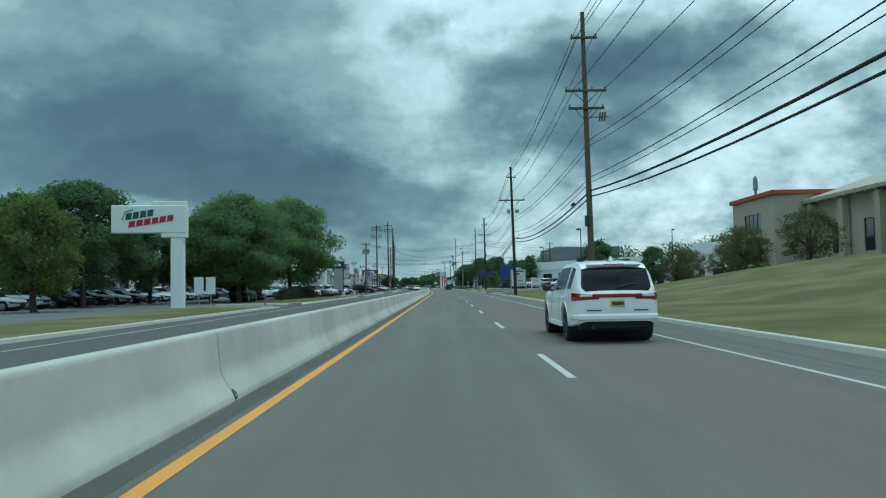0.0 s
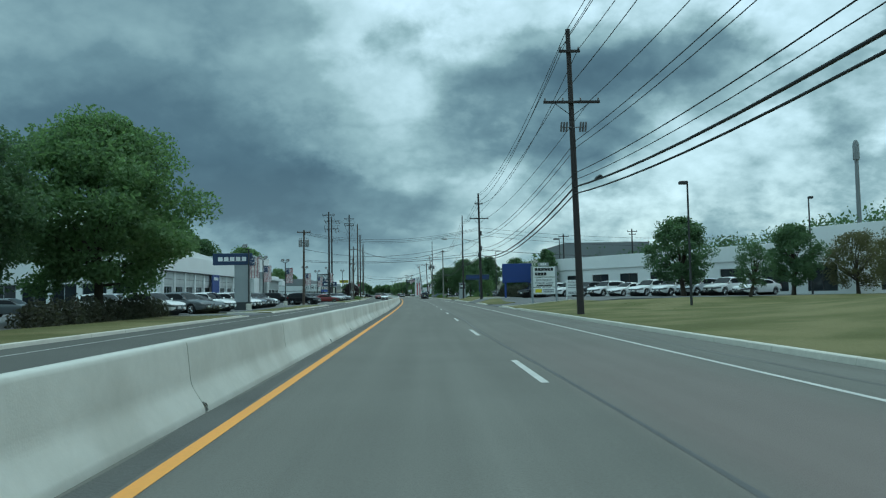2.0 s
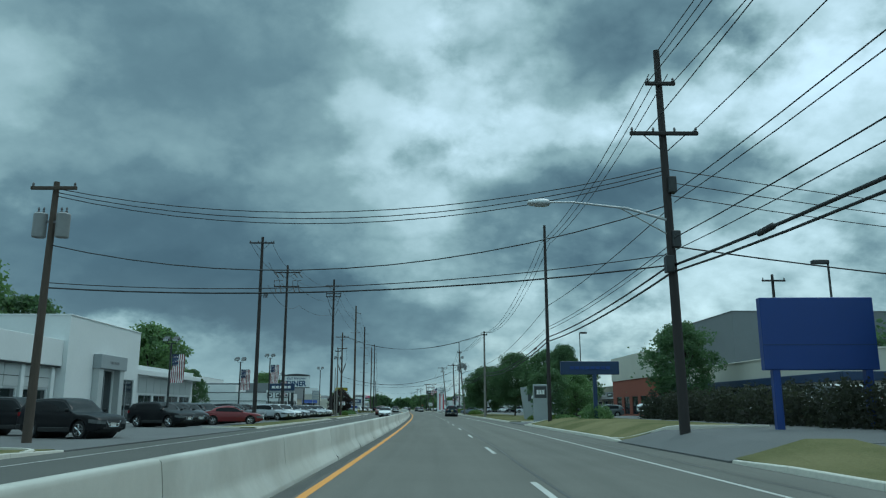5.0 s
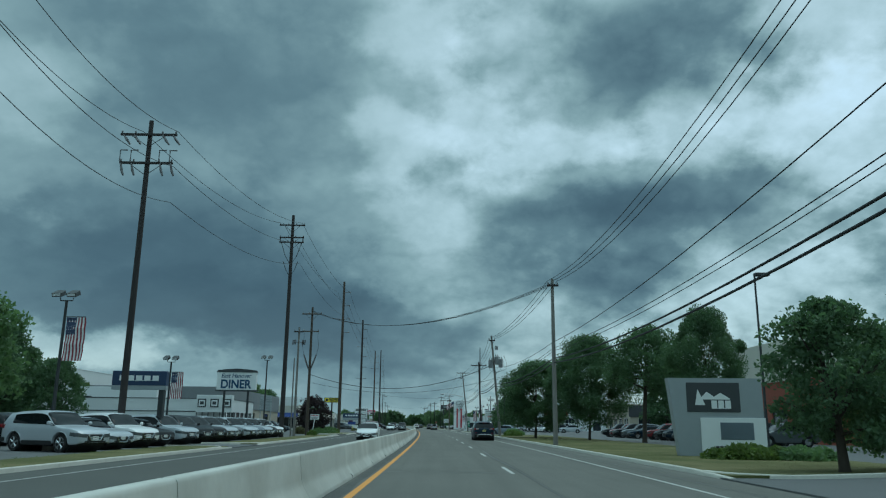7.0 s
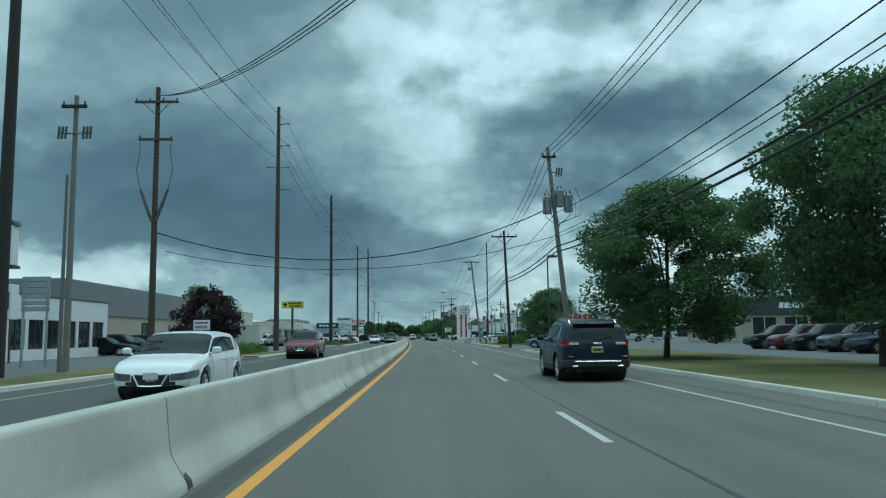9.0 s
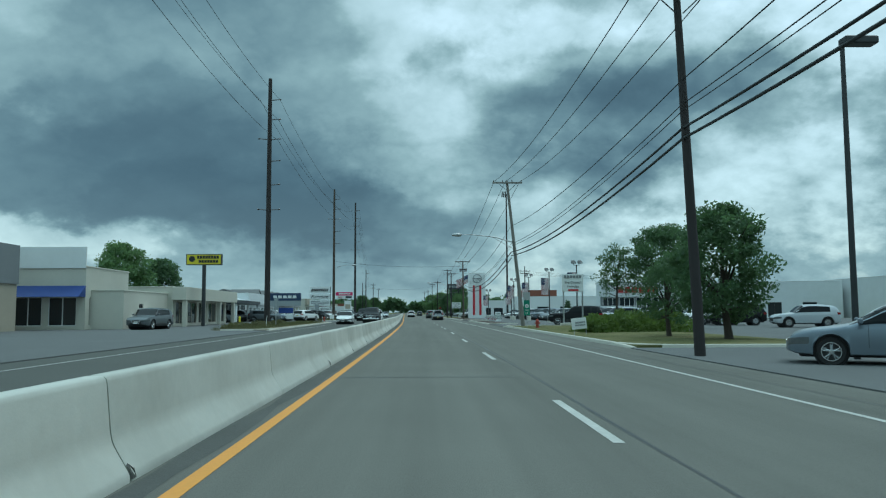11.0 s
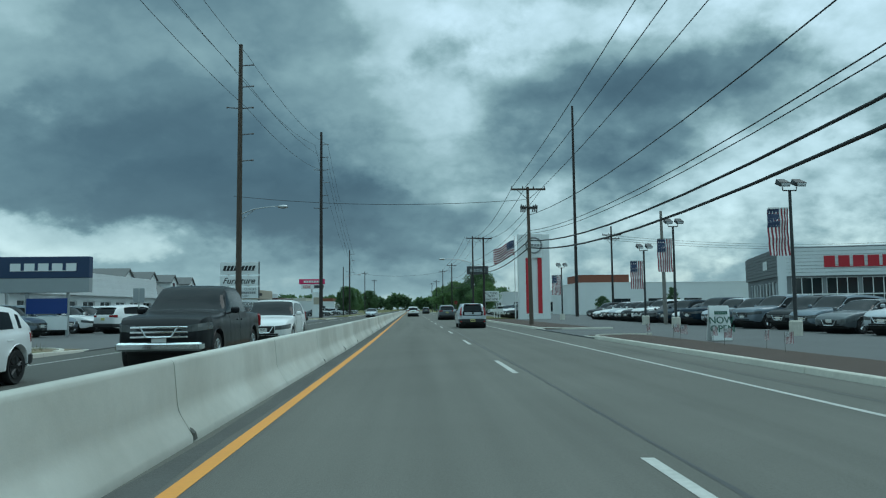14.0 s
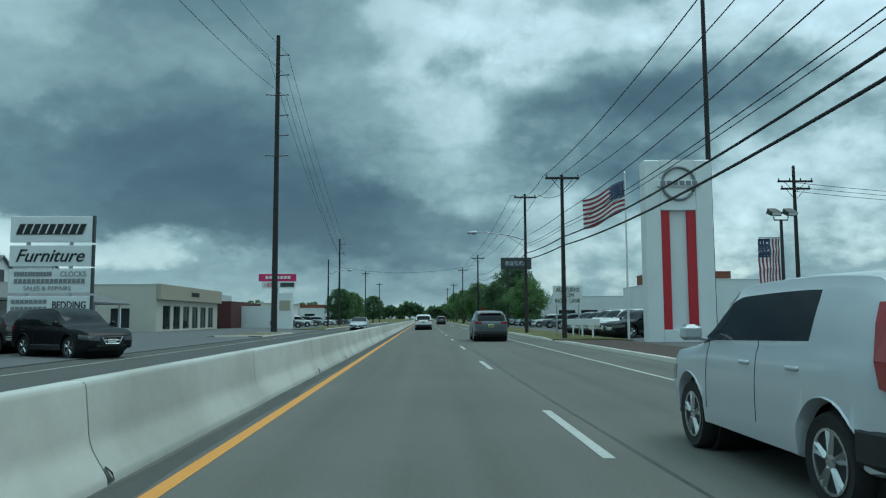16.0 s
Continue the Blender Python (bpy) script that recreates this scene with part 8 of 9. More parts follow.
# ---- buildings ----
def wall_geo(axis, pos, a0, a1, z0, z1, holes, th):
    """A wall of real thickness with openings through it. axis 'x': the wall stands at x = pos and runs along y."""
    g = Geo()
    xs = sorted({a0, a1, *[h[0] for h in holes], *[h[1] for h in holes]})
    zs = sorted({z0, z1, *[h[2] for h in holes], *[h[3] for h in holes]})
    nx, nz = len(xs), len(zs)

    def solid(i, k):
        if not (0 <= i < nx - 1 and 0 <= k < nz - 1):
            return False
        cx, cz = (xs[i] + xs[i + 1]) / 2, (zs[k] + zs[k + 1]) / 2
        return not any(h[0] < cx < h[1] and h[2] < cz < h[3] for h in holes)
    for s in (-1, 1):
        for a in xs:
            for c in zs:
                g.v.append((pos + s * th / 2, a, c) if axis == "x" else (a, pos + s * th / 2, c))

    def vid(s, i, k):
        return s * nx * nz + i * nz + k
    fs = []
    for i in range(nx - 1):
        for k in range(nz - 1):
            if not solid(i, k):
                continue
            for s in (0, 1):
                fs.append((vid(s, i, k), vid(s, i + 1, k), vid(s, i + 1, k + 1), vid(s, i, k + 1)))
            for di, dk, p, q in ((-1, 0, (i, k), (i, k + 1)), (1, 0, (i + 1, k), (i + 1, k + 1)), (0, -1, (i, k), (i + 1, k)), (0, 1, (i, k + 1), (i + 1, k + 1))):
                if not solid(i + di, k + dk):
                    fs.append((vid(0, *p), vid(0, *q), vid(1, *q), vid(1, *p)))
    g.f += fs
    g.m += [0] * len(fs)
    return g


def window(parent, axis, pos, h, face, mull=1, frame_mat=None, door=False):
    """A glazed opening: frame, mullions and pane set back in the wall; face: the side that looks out, 1 or -1."""
    a0, a1, z0, z1 = h
    pn = Geo()
    t = 0.06
    q = pos + face * 0.02

    def bx(g, b0, b1, c0, c1, d):
        if axis == "x":
            g.box(q - d, q + d, b0, b1, c0, c1)
        else:
            g.box(b0, b1, q - d, q + d, c0, c1)
    step = (a1 - a0 - 2 * t + 0.07) / (mull + 1)
    fr = wall_geo(axis, q, a0, a1, z0, z1, [(a0 + t + i * step, a0 + t + (i + 1) * step - 0.07, z0 + t, z1 - t) for i in range(mull + 1)], 0.1)
    bx(pn, a0 + t, a1 - t, z0 + t, z1 - t, 0.01)
    w = part("door" if door else "window", fr, frame_mat or DARK_STEEL, parent)
    part("pane", pn, PANE, w)


def building(name, label, u0, u1, Y0, Y1, h, mat, front=(), south=(), category="building", roof=None, parapet=0.25, frame_mat=None, z=0.0, turn=0.0, mull=1, cap=None, north=()):
    """A flat-roofed block. Local x across the road, y along it, from the middle; front: openings in the wall that faces the road."""
    uc, Yc = (u0 + u1) / 2, (Y0 + Y1) / 2
    b = thing(name, at(uc, Yc, z + 0.03, turn), label, category)
    w, d = (u1 - u0) / 2, (Y1 - Y0) / 2
    near = 1 if uc < 0 else -1
    th = 0.3
    part("wall", wall_geo("x", near * (w - th / 2), -d, d, -0.1, h, front, th), mat, b)
    part("wall", wall_geo("x", -near * (w - th / 2), -d, d, -0.1, h, (), th), mat, b)
    part("wall", wall_geo("y", -d + th / 2, -w + th, w - th, -0.1, h, south, th), mat, b)
    part("wall", wall_geo("y", d - th / 2, -w + th, w - th, -0.1, h, north, th), mat, b)
    part("roof", Geo().box(-w + th, w - th, -d + th, d - th, h - parapet - 0.2, h - parapet), roof or DARK_ROOF, b)
    part("floor", Geo().box(-w + th, w - th, -d + th, d - th, -0.08, 0.0), GREY_WALL, b)
    part("coping", Geo().box(-w - 0.06, w + 0.06, -d - 0.06, -d + th, h, h + 0.10, 0.02).box(-w - 0.06, w + 0.06, d - th, d + 0.06, h, h + 0.10, 0.02)
         .box(-w - 0.06, -w + th, -d + th, d - th, h, h + 0.10, 0.02).box(w - th, w + 0.06, -d + th, d - th, h, h + 0.10, 0.02), cap or mat, b)
    for o in front:
        window(b, "x", near * (w - th / 2), o, near, mull, frame_mat, o[2] < 0.05 and o[1] - o[0] < 2.4)
    for o in south:
        window(b, "y", -d + th / 2, o, -1, mull, frame_mat, o[2] < 0.05 and o[1] - o[0] < 2.4)
    return b, w, d, near


def bays(a0, a1, n, gap, z0, z1):
    """n openings of equal width between a0 and a1."""
    s = (a1 - a0) / n
    return [(a0 + i * s + gap / 2, a0 + (i + 1) * s - gap / 2, z0, z1) for i in range(n)]


def box_part(name, b, mat, x0, x1, y0, y1, z0, z1, bev=0.02, label=""):
    return part(name, Geo().box(x0, x1, y0, y1, z0, z1, bev), mat, b, label)


# golf store behind the trees
b, w, d, n = building("golf_store", "long low white store with dark glazing behind the trees", -74, -47, 70, 138, 5.4, WHITE_WALL, bays(-30, 30, 12, 1.6, 0.4, 2.9), bays(-10, 10, 4, 1.5, 0.4, 2.9))
box_part("canopy", b, WHITE_WALL, w - 0.1, w + 2.2, -28, 28, 3.3, 4.0)
# first dealer: low glazed hall, tall white entrance block, lower wing
b, w, d, n = building("dealer_hall", "white low dealer hall with a panelled band over dark glazed bays", -46, -25.8, 146, 193.5, 6.2, WHITE_WALL,
                      bays(-23, 23, 11, 0.7, 0.05, 2.6), bays(-8, 8, 5, 0.6, 0.4, 3.0), frame_mat=SIGN_GREY)
box_part("fascia", b, WHITE_WALL, w - 0.02, w + 0.42, -d, d, 4.35, 6.3)
box_part("soffit_line", b, DARK_STEEL, w + 0.0, w + 0.36, -d + 0.05, d - 0.05, 4.25, 4.35, 0.0)
for i in range(22):
    box_part("band_panel", b, FROSTED, w + 0.01, w + 0.06, -22.95 + i * 2.09, -20.93 + i * 2.09, 2.72, 4.22, 0.01)
    box_part("band_rail", b, DARK_STEEL, w + 0.061, w + 0.075, -22.95 + i * 2.09, -20.93 + i * 2.09, 3.42, 3.46, 0.0)
for i in range(12):
    box_part("pier", b, WHITE_WALL, w, w + 0.22, -23.2 + i * 4.18, -22.75 + i * 4.18, -0.05, 4.25)
p = box_part("blue_board", b, BLUE_TRIM, w + 0.43, w + 0.57, -3.4, 0.4, 1.9, 4.32)
part("name_bar", bars(5, 2.2, 0.42, 0.3), SIGN_WHITE, p, m=pose(w + 0.585, -1.5, 3.8, 0, 0, 90))
part("raised_parapet", Geo().prism([(-23.5, 6.2), (2, 6.2), (2, 6.6), (-10, 7.1), (-16, 7.1), (-16, 6.5), (-23.5, 6.5)], "x", w - 0.35, w - 0.05), WHITE_WALL, b)
b, w, d, n = building("dealer_entrance", "tall plain white entrance block of the dealer", -44, -25.0, 193.5, 208.0, 8.2, WHITE_WALL, [(-1.5, 1.5, 0.05, 4.4), (3.2, 6.4, 0.05, 3.8)], frame_mat=SIGN_GREY)
box_part("portal", b, FROSTED, w + 0.0, w + 0.55, -2.6, -1.7, -0.05, 5.3, 0.03)
box_part("portal", b, FROSTED, w + 0.0, w + 0.55, 1.7, 2.6, -0.05, 5.3, 0.03)
lintel = box_part("portal_lintel", b, SIGN_GREY, w + 0.0, w + 0.7, -2.7, 2.7, 4.45, 5.6, 0.03)
part("name_bar", bars(6, 1.8, 0.2, 0.3), INK_GREY, lintel, m=pose(w + 0.715, 0, 5.0, 0, 0, 90))
b, w, d, n = building("dealer_wing", "lower white wing of the dealer with a band of windows", -44, -26.8, 208.0, 231.5, 5.4, WHITE_WALL, bays(-11, 11, 5, 0.5, 0.05, 2.6), frame_mat=SIGN_GREY)
box_part("fascia", b, WHITE_WALL, w - 0.02, w + 1.0, -d, d, 4.5, 5.0)
for i in range(10):
    box_part("band_panel", b, FROSTED, w + 0.01, w + 0.06, -11 + i * 2.2, -8.88 + i * 2.2, 2.8, 4.4, 0.01)
# diner
b, w, d, n = building("diner", "white stepped-parapet diner with dark trim lines", -48.6, -23.2, 279, 294, 4.1, WHITE_WALL, bays(-7, 7, 6, 0.4, 0.7, 2.6), [(3.2, 5.0, 0.8, 1.9)], frame_mat=SIGN_DARK, cap=SIGN_DARK)
box_part("trim_line", b, SIGN_DARK, -w - 0.05, w + 0.05, -d - 0.04, -d, 2.55, 2.66, 0.0)
part("entrance_front", Geo().box(w - 3.4, w + 0.9, -d - 0.9, -d - 0.02, 2.5, 4.55, 0.03), WHITE_WALL, b)
for i, x in enumerate((w - 2.7, w - 1.2, w + 0.3)):
    e = box_part("emblem_frame", b, SIGN_DARK, x - 0.5, x + 0.5, -d - 0.95, -d - 0.9, 3.1, 4.1, 0.0)
    part("emblem_fill", Geo().box(x - 0.36, x + 0.36, -d - 0.97, -d - 0.95, 3.24, 3.96), SIGN_WHITE, e)
    part("emblem_core", Geo().box(x - 0.22, x + 0.22, -d - 0.99, -d - 0.97, 3.42, 3.78), SIGN_DARK, e)
for i in range(7):
    box_part("glazing_post", b, SIGN_DARK, w - 3.35 + i * 0.7, w - 3.25 + i * 0.7, -d - 0.86, -d - 0.78, -0.05, 2.5, 0.0)
box_part("rear_block", b, WHITE_WALL, -w + 2, -w + 15, -2, d - 0.4, 4.1, 5.7)
box_part("step", b, SIGN_DARK, -w - 0.04, -w + 9, -d - 0.06, -d + 0.1, 4.2, 4.32, 0.0)
# tan building
b, w, d, n = building("tan_store", "long store with a tan lower wall and a grey upper band", -50, -28.2, 297, 341, 6.3, BEIGE_WALL, [(-4, 0, 0.05, 3.0), (8, 12, 0.05, 3.0)], [(2, 5, 0.05, 2.6)])
box_part("upper_band", b, GREY_WALL, w - 0.02, w + 0.14, -d - 0.14, d, 3.5, 6.42, 0.01)
box_part("upper_band", b, GREY_WALL, -w, w - 0.03, -d - 0.14, -d - 0.0, 3.5, 6.42, 0.01)
b, w, d, n = building("rear_warehouse", "plain white warehouse behind the tan store", -85, -52, 300, 352, 9.0, WHITE_WALL)
b, w, d, n = building("corner_shop", "small cream shop with a blue awning", -31, -24.5, 345, 354, 5.0, CREAM_WALL, bays(-4, 4, 3, 0.5, 0.3, 2.6), bays(-2.6, 2.8, 2, 0.5, 0.3, 2.6), frame_mat=SIGN_WHITE)
part("awning", Geo().prism([(-d - 1.3, 2.6), (-d, 2.6), (-d, 3.5)], "x", -w, w), BLUE_TRIM, b, "blue awning")
box_part("roof_lattice", b, SIGN_WHITE, -w, w, -d - 0.1, -d + 0.05, 4.9, 6.6, 0.0)
# flat white shop row
b, w, d, n = building("flat_shop", "low cream shop with a deep plain fascia on square columns", -36, -21.4, 357, 378, 3.75, CREAM_WALL, bays(-10, 10, 5, 0.8, 0.25, 2.4), frame_mat=BEIGE_WALL)
box_part("fascia", b, CREAM_WALL, w - 0.02, w + 1.3, -d - 0.3, d + 0.2, 2.55, 3.8)
for i in range(4):
    box_part("column", b, CREAM_WALL, w + 0.85, w + 1.25, -d + i * 6.6, -d + 0.4 + i * 6.6, -0.05, 2.55)
b, w, d, n = building("flat_shop_wing", "plain lower cream wing with a meter box", -36, -21.9, 346, 357, 3.1, CREAM_WALL, [(-2, -1, 0.05, 2.1)])
# showroom with canopy and hipped roof
b, w, d, n = building("canopy_showroom", "white showroom with a dark canopy under a low hipped roof", -42, -25.2, 386, 408, 3.2, WHITE_WALL, bays(-10, 10, 5, 0.5, 0.2, 2.5), bays(-7, 8, 4, 0.6, 0.2, 2.5))
part("hip_roof", Geo().loft([[(-w - 0.5, -d - 0.5, 3.3), (w + 0.5, -d - 0.5, 3.3), (w + 0.5, d + 0.5, 3.3), (-w - 0.5, d + 0.5, 3.3)], [(-1, -d + 6, 4.9), (1, -d + 6, 4.9), (1, d - 6, 4.9), (-1, d - 6, 4.9)]]), SIDING, b)
box_part("canopy", b, SIGN_DARK, w, w + 3.4, -d - 0.5, 4.5, 2.55, 3.0)
letters("PRESTIGE", 0.2, SIGN_WHITE, b, pose(w + 1.6, -d - 0.53, 2.78), 1.5)
for yy in (-d, -3.0, 4.0):
    box_part("canopy_post", b, SIGN_WHITE, w + 2.9, w + 3.2, yy, yy + 0.3, -0.05, 2.55)
b, w, d, n = building("siding_showroom", "white showroom with pale horizontal siding above dark windows", -42, -25.0, 408, 437, 2.7, WHITE_WALL, bays(-14, 14, 8, 1.2, 0.4, 2.2), frame_mat=SIGN_WHITE)
for i in range(8):
    box_part("siding_board", b, SIDING, w - 0.25 - i * 0.03, w + 0.35 - i * 0.05, -d - 0.05, d + 0.05, 2.66 + i * 0.24, 2.90 + i * 0.24, 0.015)
box_part("upper_side", b, SIDING, -w, w - 0.35, -d - 0.03, -d + 0.2, 2.66, 4.55, 0.01)
# furniture store with dormers
b, w, d, n = building("furniture_store", "white furniture store with grey dormered roof over a porch", -46, -28.5, 439, 472, 3.0, WHITE_WALL, bays(-15, 15, 9, 1.3, 0.3, 2.3), bays(-7, 8, 4, 1.5, 0.5, 2.3), frame_mat=SIGN_WHITE)
part("pitched_roof", Geo().prism([(-w - 0.6, 3.0), (w + 3.2, 2.6), (w + 3.2, 2.75), (1.0, 6.2), (-w - 0.6, 3.2)], "y", -d - 0.5, d + 0.5), DARK_ROOF, b, "grey shingled roof")
for i in range(4):
    yy = -d + 3.5 + i * 8.2
    dm = part("dormer", Geo().prism([(yy - 1.3, 3.9), (yy + 1.3, 3.9), (yy + 1.3, 5.2), (yy, 6.0), (yy - 1.3, 5.2)], "x", 2.0, w - 1.4), WHITE_WALL, b)
    part("dormer_roof", Geo().prism([(yy - 1.55, 5.05), (yy, 6.05), (yy + 1.55, 5.05), (yy + 1.55, 5.17), (yy, 6.2), (yy - 1.55, 5.17)], "x", 1.6, w - 1.2), DARK_ROOF, dm)
    part("dormer_window", Geo().box(w - 1.42, w - 1.36, yy - 0.4, yy + 0.4, 4.15, 5.1), PANE, dm)
for i in range(7):
    box_part("porch_post", b, SIGN_WHITE, w + 2.8, w + 3.0, -d + i * 5.3, -d + 0.2 + i * 5.3, -0.05, 2.66, 0.0)
# cream shops, maroon shop
b, w, d, n = building("cream_shops", "cream shop row with beige top band and tall windows", -42, -25.0, 479, 502, 4.8, CREAM_WALL, bays(-10, 10, 6, 1.0, 0.2, 2.7), bays(-6, 7, 3, 2.4, 0.4, 2.4))
box_part("top_band", b, BEIGE_WALL, w - 0.02, w + 0.5, -d - 0.2, d + 0.2, 3.3, 4.9)
part("name_bar", bars(6, 3.0, 0.5, 0.3), INK, b, m=pose(w + 0.52, 0, 4.1, 0, 0, 90))
b, w, d, n = building("maroon_shop", "shop with dark maroon panels under a white gable", -44, -24.0, 505, 524, 3.6, MAROON, [(-2, 0, 0.05, 2.2)])
part("white_gable", Geo().prism([(-w, 3.6), (w, 3.6), (w, 4.4), (0, 6.2), (-w, 5.6)], "y", -d, -d + 0.5), WHITE_WALL, b)
b, w, d, n = building("white_annex", "small white annex beside the maroon shop", -24, -17.5, 512, 522, 3.0, WHITE_WALL, [(-3, -1, 0.6, 2.0)])
for Y, h, mt, nm, ux in ((545, 4.2, CREAM_WALL, "cream", -24), (575, 3.6, WHITE_WALL, "white", -20), (610, 5.0, BRICK, "brick", -24)):
    building("roadside_shop", "small %s shop further along the road" % nm, ux - 14, ux, Y, Y + 18, h, mt, bays(-7, 7, 4, 1.0, 0.3, 2.4), bays(-5, 5, 3, 1.0, 0.3, 2.4))

# beige hall on the right, on the rise
zb = 3.2
b, w, d, n = building("beige_hall", "beige columned hall with a tan metal roof on the rise", 47, 80, 40, 106, 7.2, BEIGE_WALL, bays(-30, 30, 9, 3.4, 1.0, 4.5), bays(-14, 14, 4, 3.5, 1.0, 4.5), z=zb)
part("metal_roof", Geo().prism([(-w - 1.2, 7.2), (w + 0.5, 7.2), (w + 0.5, 7.5), (-w + 9, 11.0), (-w - 1.2, 7.6)], "y", -d - 0.8, d + 0.8), TAN_ROOF, b, "tan ribbed metal roof")
for i in range(34):
    box_part("roof_rib", b, TAN_ROOF, -w - 1.25, -w - 1.12, -d + i * 2.0, -d + 0.12 + i * 2.0, 7.0, 7.65, 0.0)
for i in range(10):
    box_part("column", b, BEIGE_WALL, -w - 0.9, -w - 0.1, -d + 0.4 + i * 7.1, -d + 1.4 + i * 7.1, -0.1, 7.0, 0.03)
b, w, d, n = building("beige_entrance", "beige entrance block with arched glazing and a red roof band", 42.5, 56, 106, 119, 8.4, BEIGE_WALL, [(-2.6, 2.6, 0.2, 3.6), (-2.6, 2.6, 4.1, 6.6)], [(-3, 3, 0.2, 3.6), (-3, 3, 4.1, 6.6)], z=zb, mull=3)
box_part("red_band", b, RED_TRIM, -w - 0.35, w + 0.2, -d - 0.35, d + 0.35, 8.45, 9.0, 0.04)
# white low building with garage bays
b, w, d, n = building("white_workshop", "low white workshop with dark garage bays along the lot", 28.4, 56.4, 130, 170, 5.3, WHITE_WALL, bays(-19, 19, 8, 1.9, 0.9, 3.2), bays(-12, 12, 5, 2.4, 0.9, 3.2), turn=28.2)
box_part("fascia", b, WHITE_WALL, -w - 0.16, -w + 0.02, -d - 0.16, d + 0.16, 3.9, 5.42)
box_part("upper_block", b, WHITE_WALL, 0, w - 1, -d + 1, -d + 14, 5.0, 7.8)
building("grey_store", "plain dark grey store block behind the shops", 33, 50, 213, 238, 10.8, GREY_WALL)
# shop with blue band
b, w, d, n = building("blue_band_shop", "cream shop with a dark blue band under a flat roof", 22.5, 42, 174, 200, 4.1, CREAM_WALL, bays(-11, 11, 5, 1.0, 0.3, 2.5), bays(-8, 8, 4, 1.0, 0.3, 2.5), frame_mat=SIGN_WHITE)
box_part("blue_band", b, NAVY, -w - 0.25, w, -d - 0.25, -d - 0.01, 2.55, 3.0)
box_part("blue_band", b, NAVY, -w - 0.25, -w - 0.01, -d, d, 2.55, 3.0)
# shops behind the shade trees
b, w, d, n = building("shop_row", "long beige shop row with grey awning roof and white-framed windows", 42, 64, 270, 306, 5.6, BEIGE_WALL, bays(-17, 17, 7, 1.2, 0.3, 2.8), bays(-9, 9, 4, 1.2, 0.3, 2.8), frame_mat=SIGN_WHITE, mull=2)
part("awning_roof", Geo().prism([(-w - 2.2, 3.0), (-w + 0.1, 3.0), (-w + 0.1, 4.6)], "y", -d, d), DARK_ROOF, b)
for i, yy in enumerate((-15, -6, 3, 12)):
    p = box_part("shop_sign", b, SIGN_DARK, -w - 1.6, -w - 1.5, yy, yy + 4, 3.5, 4.2)
    part("name_bar", bars(6, 2.6, 0.3, 0.3), SIGN_WHITE, p, m=pose(-w - 1.62, yy + 2, 3.85, 0, 0, -90))
b, w, d, n = building("outdoor_store", "store with a red-brown lower wall under a tall cream parapet", 34.5, 58, 247, 268, 9.3, RED_STORE, bays(-9, 9, 4, 1.4, 0.3, 3.0), bays(-10, 10, 4, 2.0, 0.3, 3.0))
box_part("parapet_band", b, CREAM_WALL, -w - 0.12, w, -d - 0.14, -d - 0.01, 5.6, 9.4)
box_part("parapet_band", b, CREAM_WALL, -w - 0.14, -w - 0.01, -d, d, 5.6, 9.4)
b, w, d, n = building("cafe", "dark green and beige cafe with pale bars over its windows", 36, 52, 318, 334, 5.0, BEIGE_WALL, bays(-7, 7, 4, 0.8, 0.4, 2.8), bays(-7, 7, 4, 0.8, 0.4, 2.8), frame_mat=SIGN_WHITE)
p = box_part("dark_fascia", b, SIGN_DARK, -w - 0.2, w, -d - 0.22, -d - 0.01, 3.0, 4.9)
part("name_bar", bars(6, 3.4, 0.6, 0.3, 0.2), SIGN_WHITE, p, m=pose(-2, -d - 0.25, 4.0))
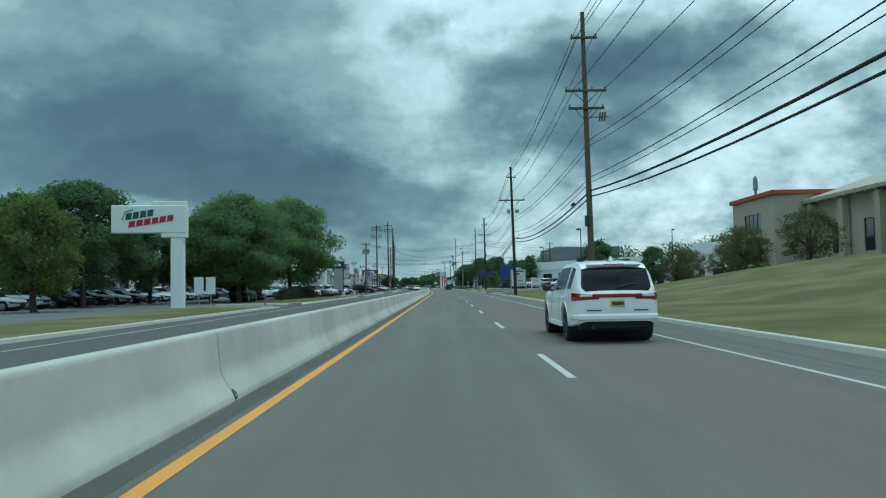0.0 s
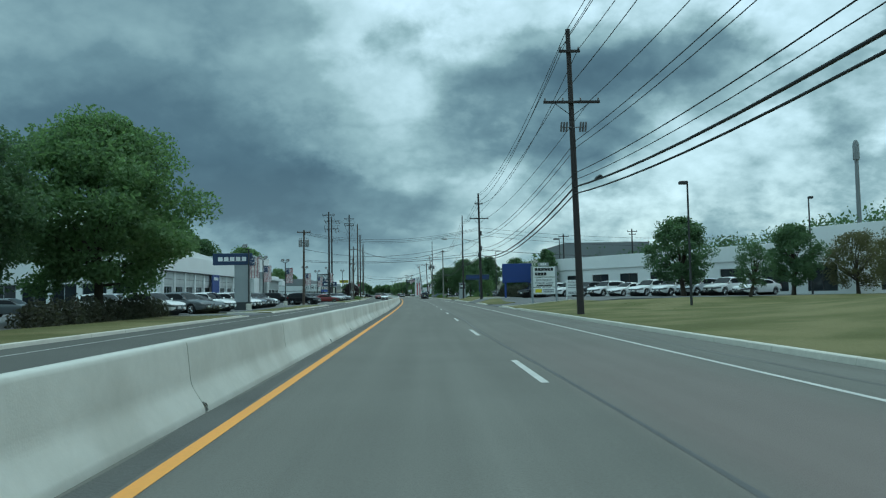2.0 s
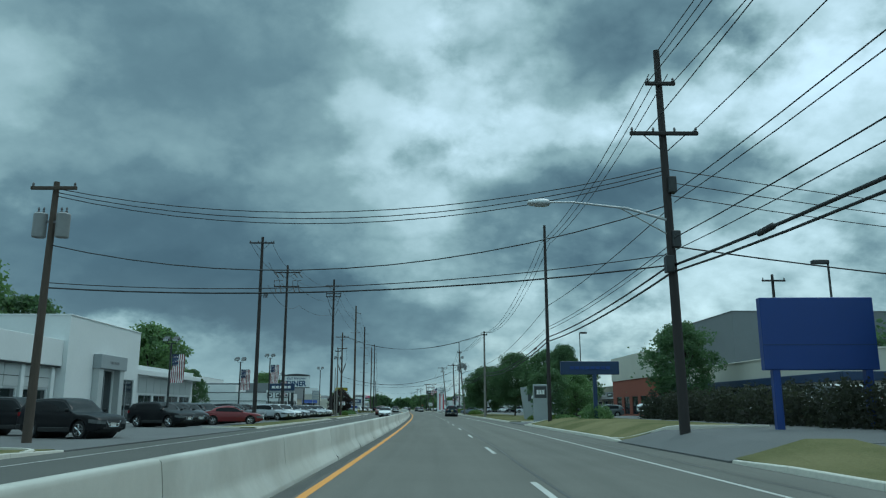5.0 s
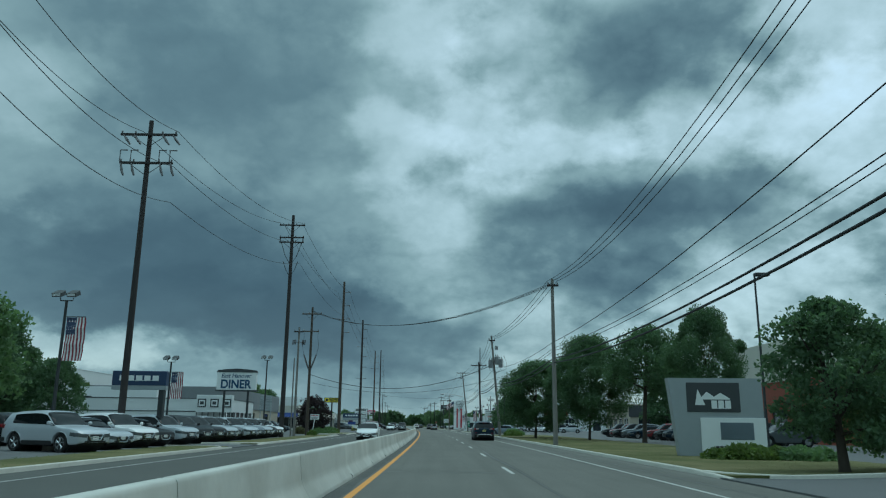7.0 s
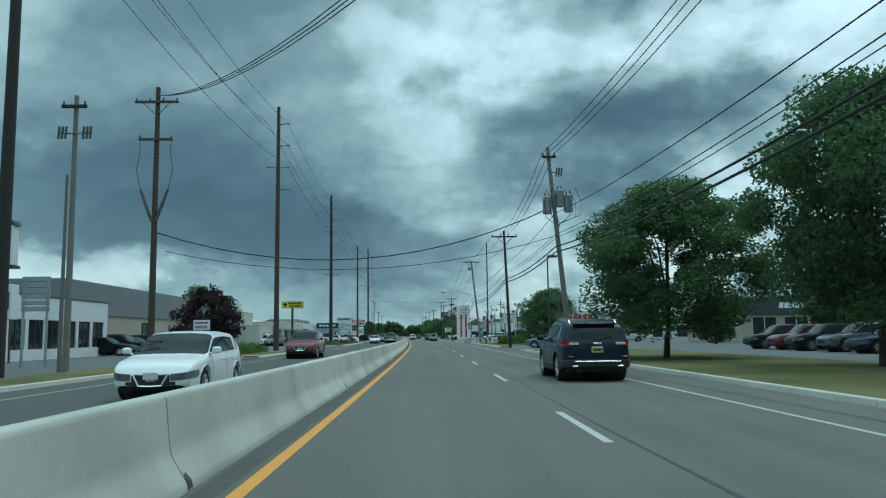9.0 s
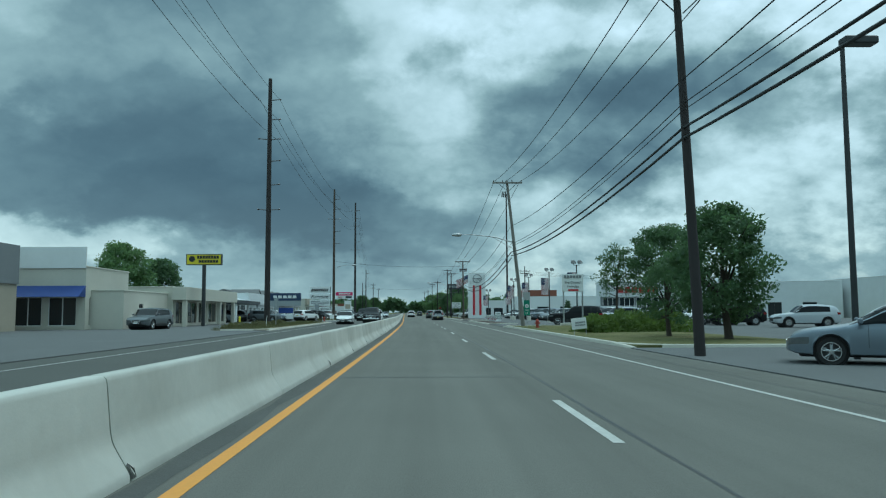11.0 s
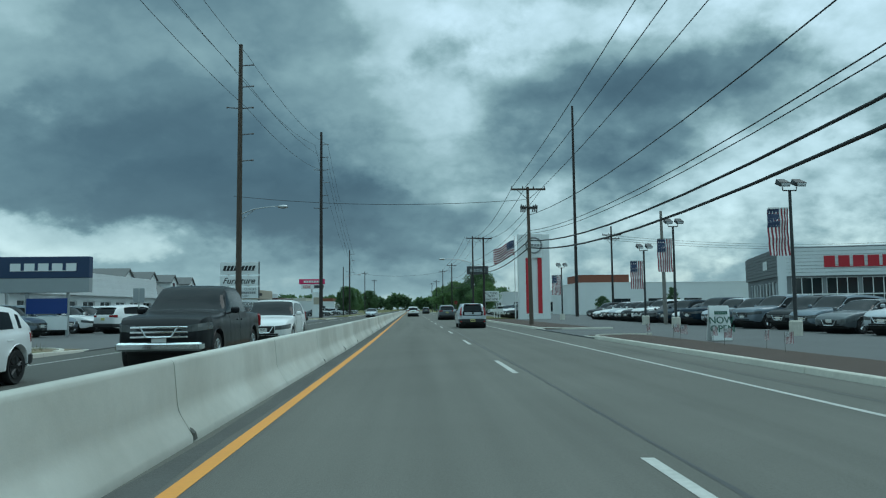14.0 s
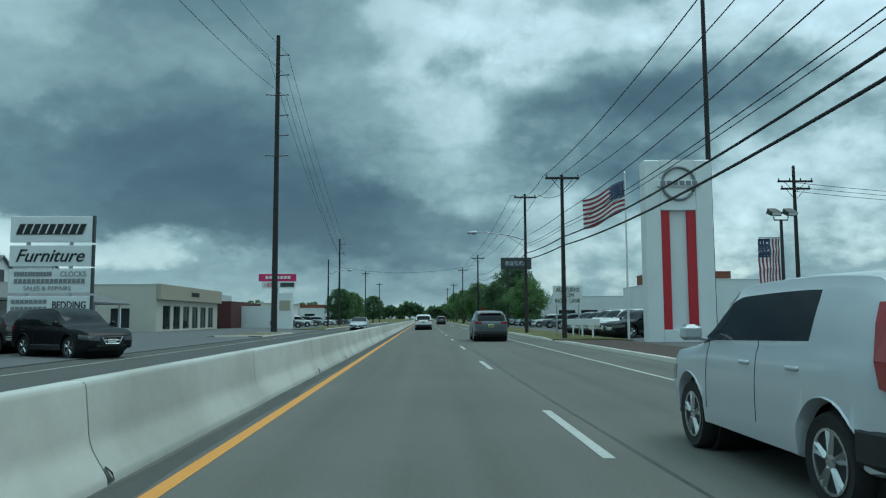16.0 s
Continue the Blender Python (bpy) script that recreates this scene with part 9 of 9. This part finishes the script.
# big dealer
b, w, d, n = building("dealer_showroom", "dealer showroom with pale ribbed cladding, tall glazing and red bars", 40.85, 54.85, 432.3, 452.7, 6.8, GREY_WALL, bays(-9.4, 8.6, 8, 0.7, 0.1, 3.6), bays(-6.2, 6.4, 4, 0.35, 0.1, 3.9), frame_mat=SIGN_WHITE, turn=-16.0, mull=2)
for i in range(8):
    box_part("cladding", b, SIDING, -w - 0.24, w, -d - 0.24, -d - 0.02, 4.05 + i * 0.34, 4.36 + i * 0.34, 0.01)
    box_part("cladding", b, DARK_PANEL, -w - 0.24, -w - 0.02, -d - 0.02, d, 4.05 + i * 0.34, 4.36 + i * 0.34, 0.01)
box_part("corner_pier", b, SIDING, -w - 0.28, -w + 0.5, -d - 0.28, -d - 0.03, -0.05, 6.8, 0.02)
box_part("transom", b, SIGN_WHITE, -w + 0.5, w, -d - 0.06, -d - 0.01, 2.2, 2.32, 0.0)
part("name_bar", bars(6, 7.4, 1.1, 0.3), INK_RED, b, m=pose(0.6, -d - 0.28, 5.4))
part("name_bar", bars(7, 2.4, 0.9, 0.3), SIGN_WHITE, b, m=pose(-w - 0.28, -3.5, 5.4, 0, 0, -90))
for i in range(9):
    box_part("hanging_banner", b, FROSTED if i % 2 else SIGN_GREY, -w - 0.12, -w - 0.04, -9.0 + i * 1.9, -8.2 + i * 1.9, 1.2, 3.5, 0.01)
box_part("roof_unit", b, SIGN_GREY, -3.4, -1.6, 2, 4, 6.5, 7.7)
building("dealer_workshop", "plain pale workshop wing of the dealer", 54.6, 83.8, 428, 448, 6.6, SIDING, [], bays(-12, 12, 4, 3.6, 0.1, 2.8), turn=-16.0)
building("pale_warehouse", "long pale blue-grey warehouse behind the lots", 82, 110, 372, 440, 7.0, SIDING, [], [(-9, -5, 3.2, 5.2)])
building("white_depot", "low white depot behind the lot", 30, 62, 486, 510, 5.2, WHITE_WALL, [], bays(-12, 12, 4, 3.0, 0.4, 2.6))
building("brick_block", "small red brick block behind the depot", 36, 46, 512, 524, 7.6, BRICK)
building("far_store", "pale store further along the road", 24, 48, 540, 580, 5.0, WHITE_WALL, bays(-16, 16, 6, 1.4, 0.3, 2.6), bays(-10, 10, 5, 1.0, 0.3, 2.6))
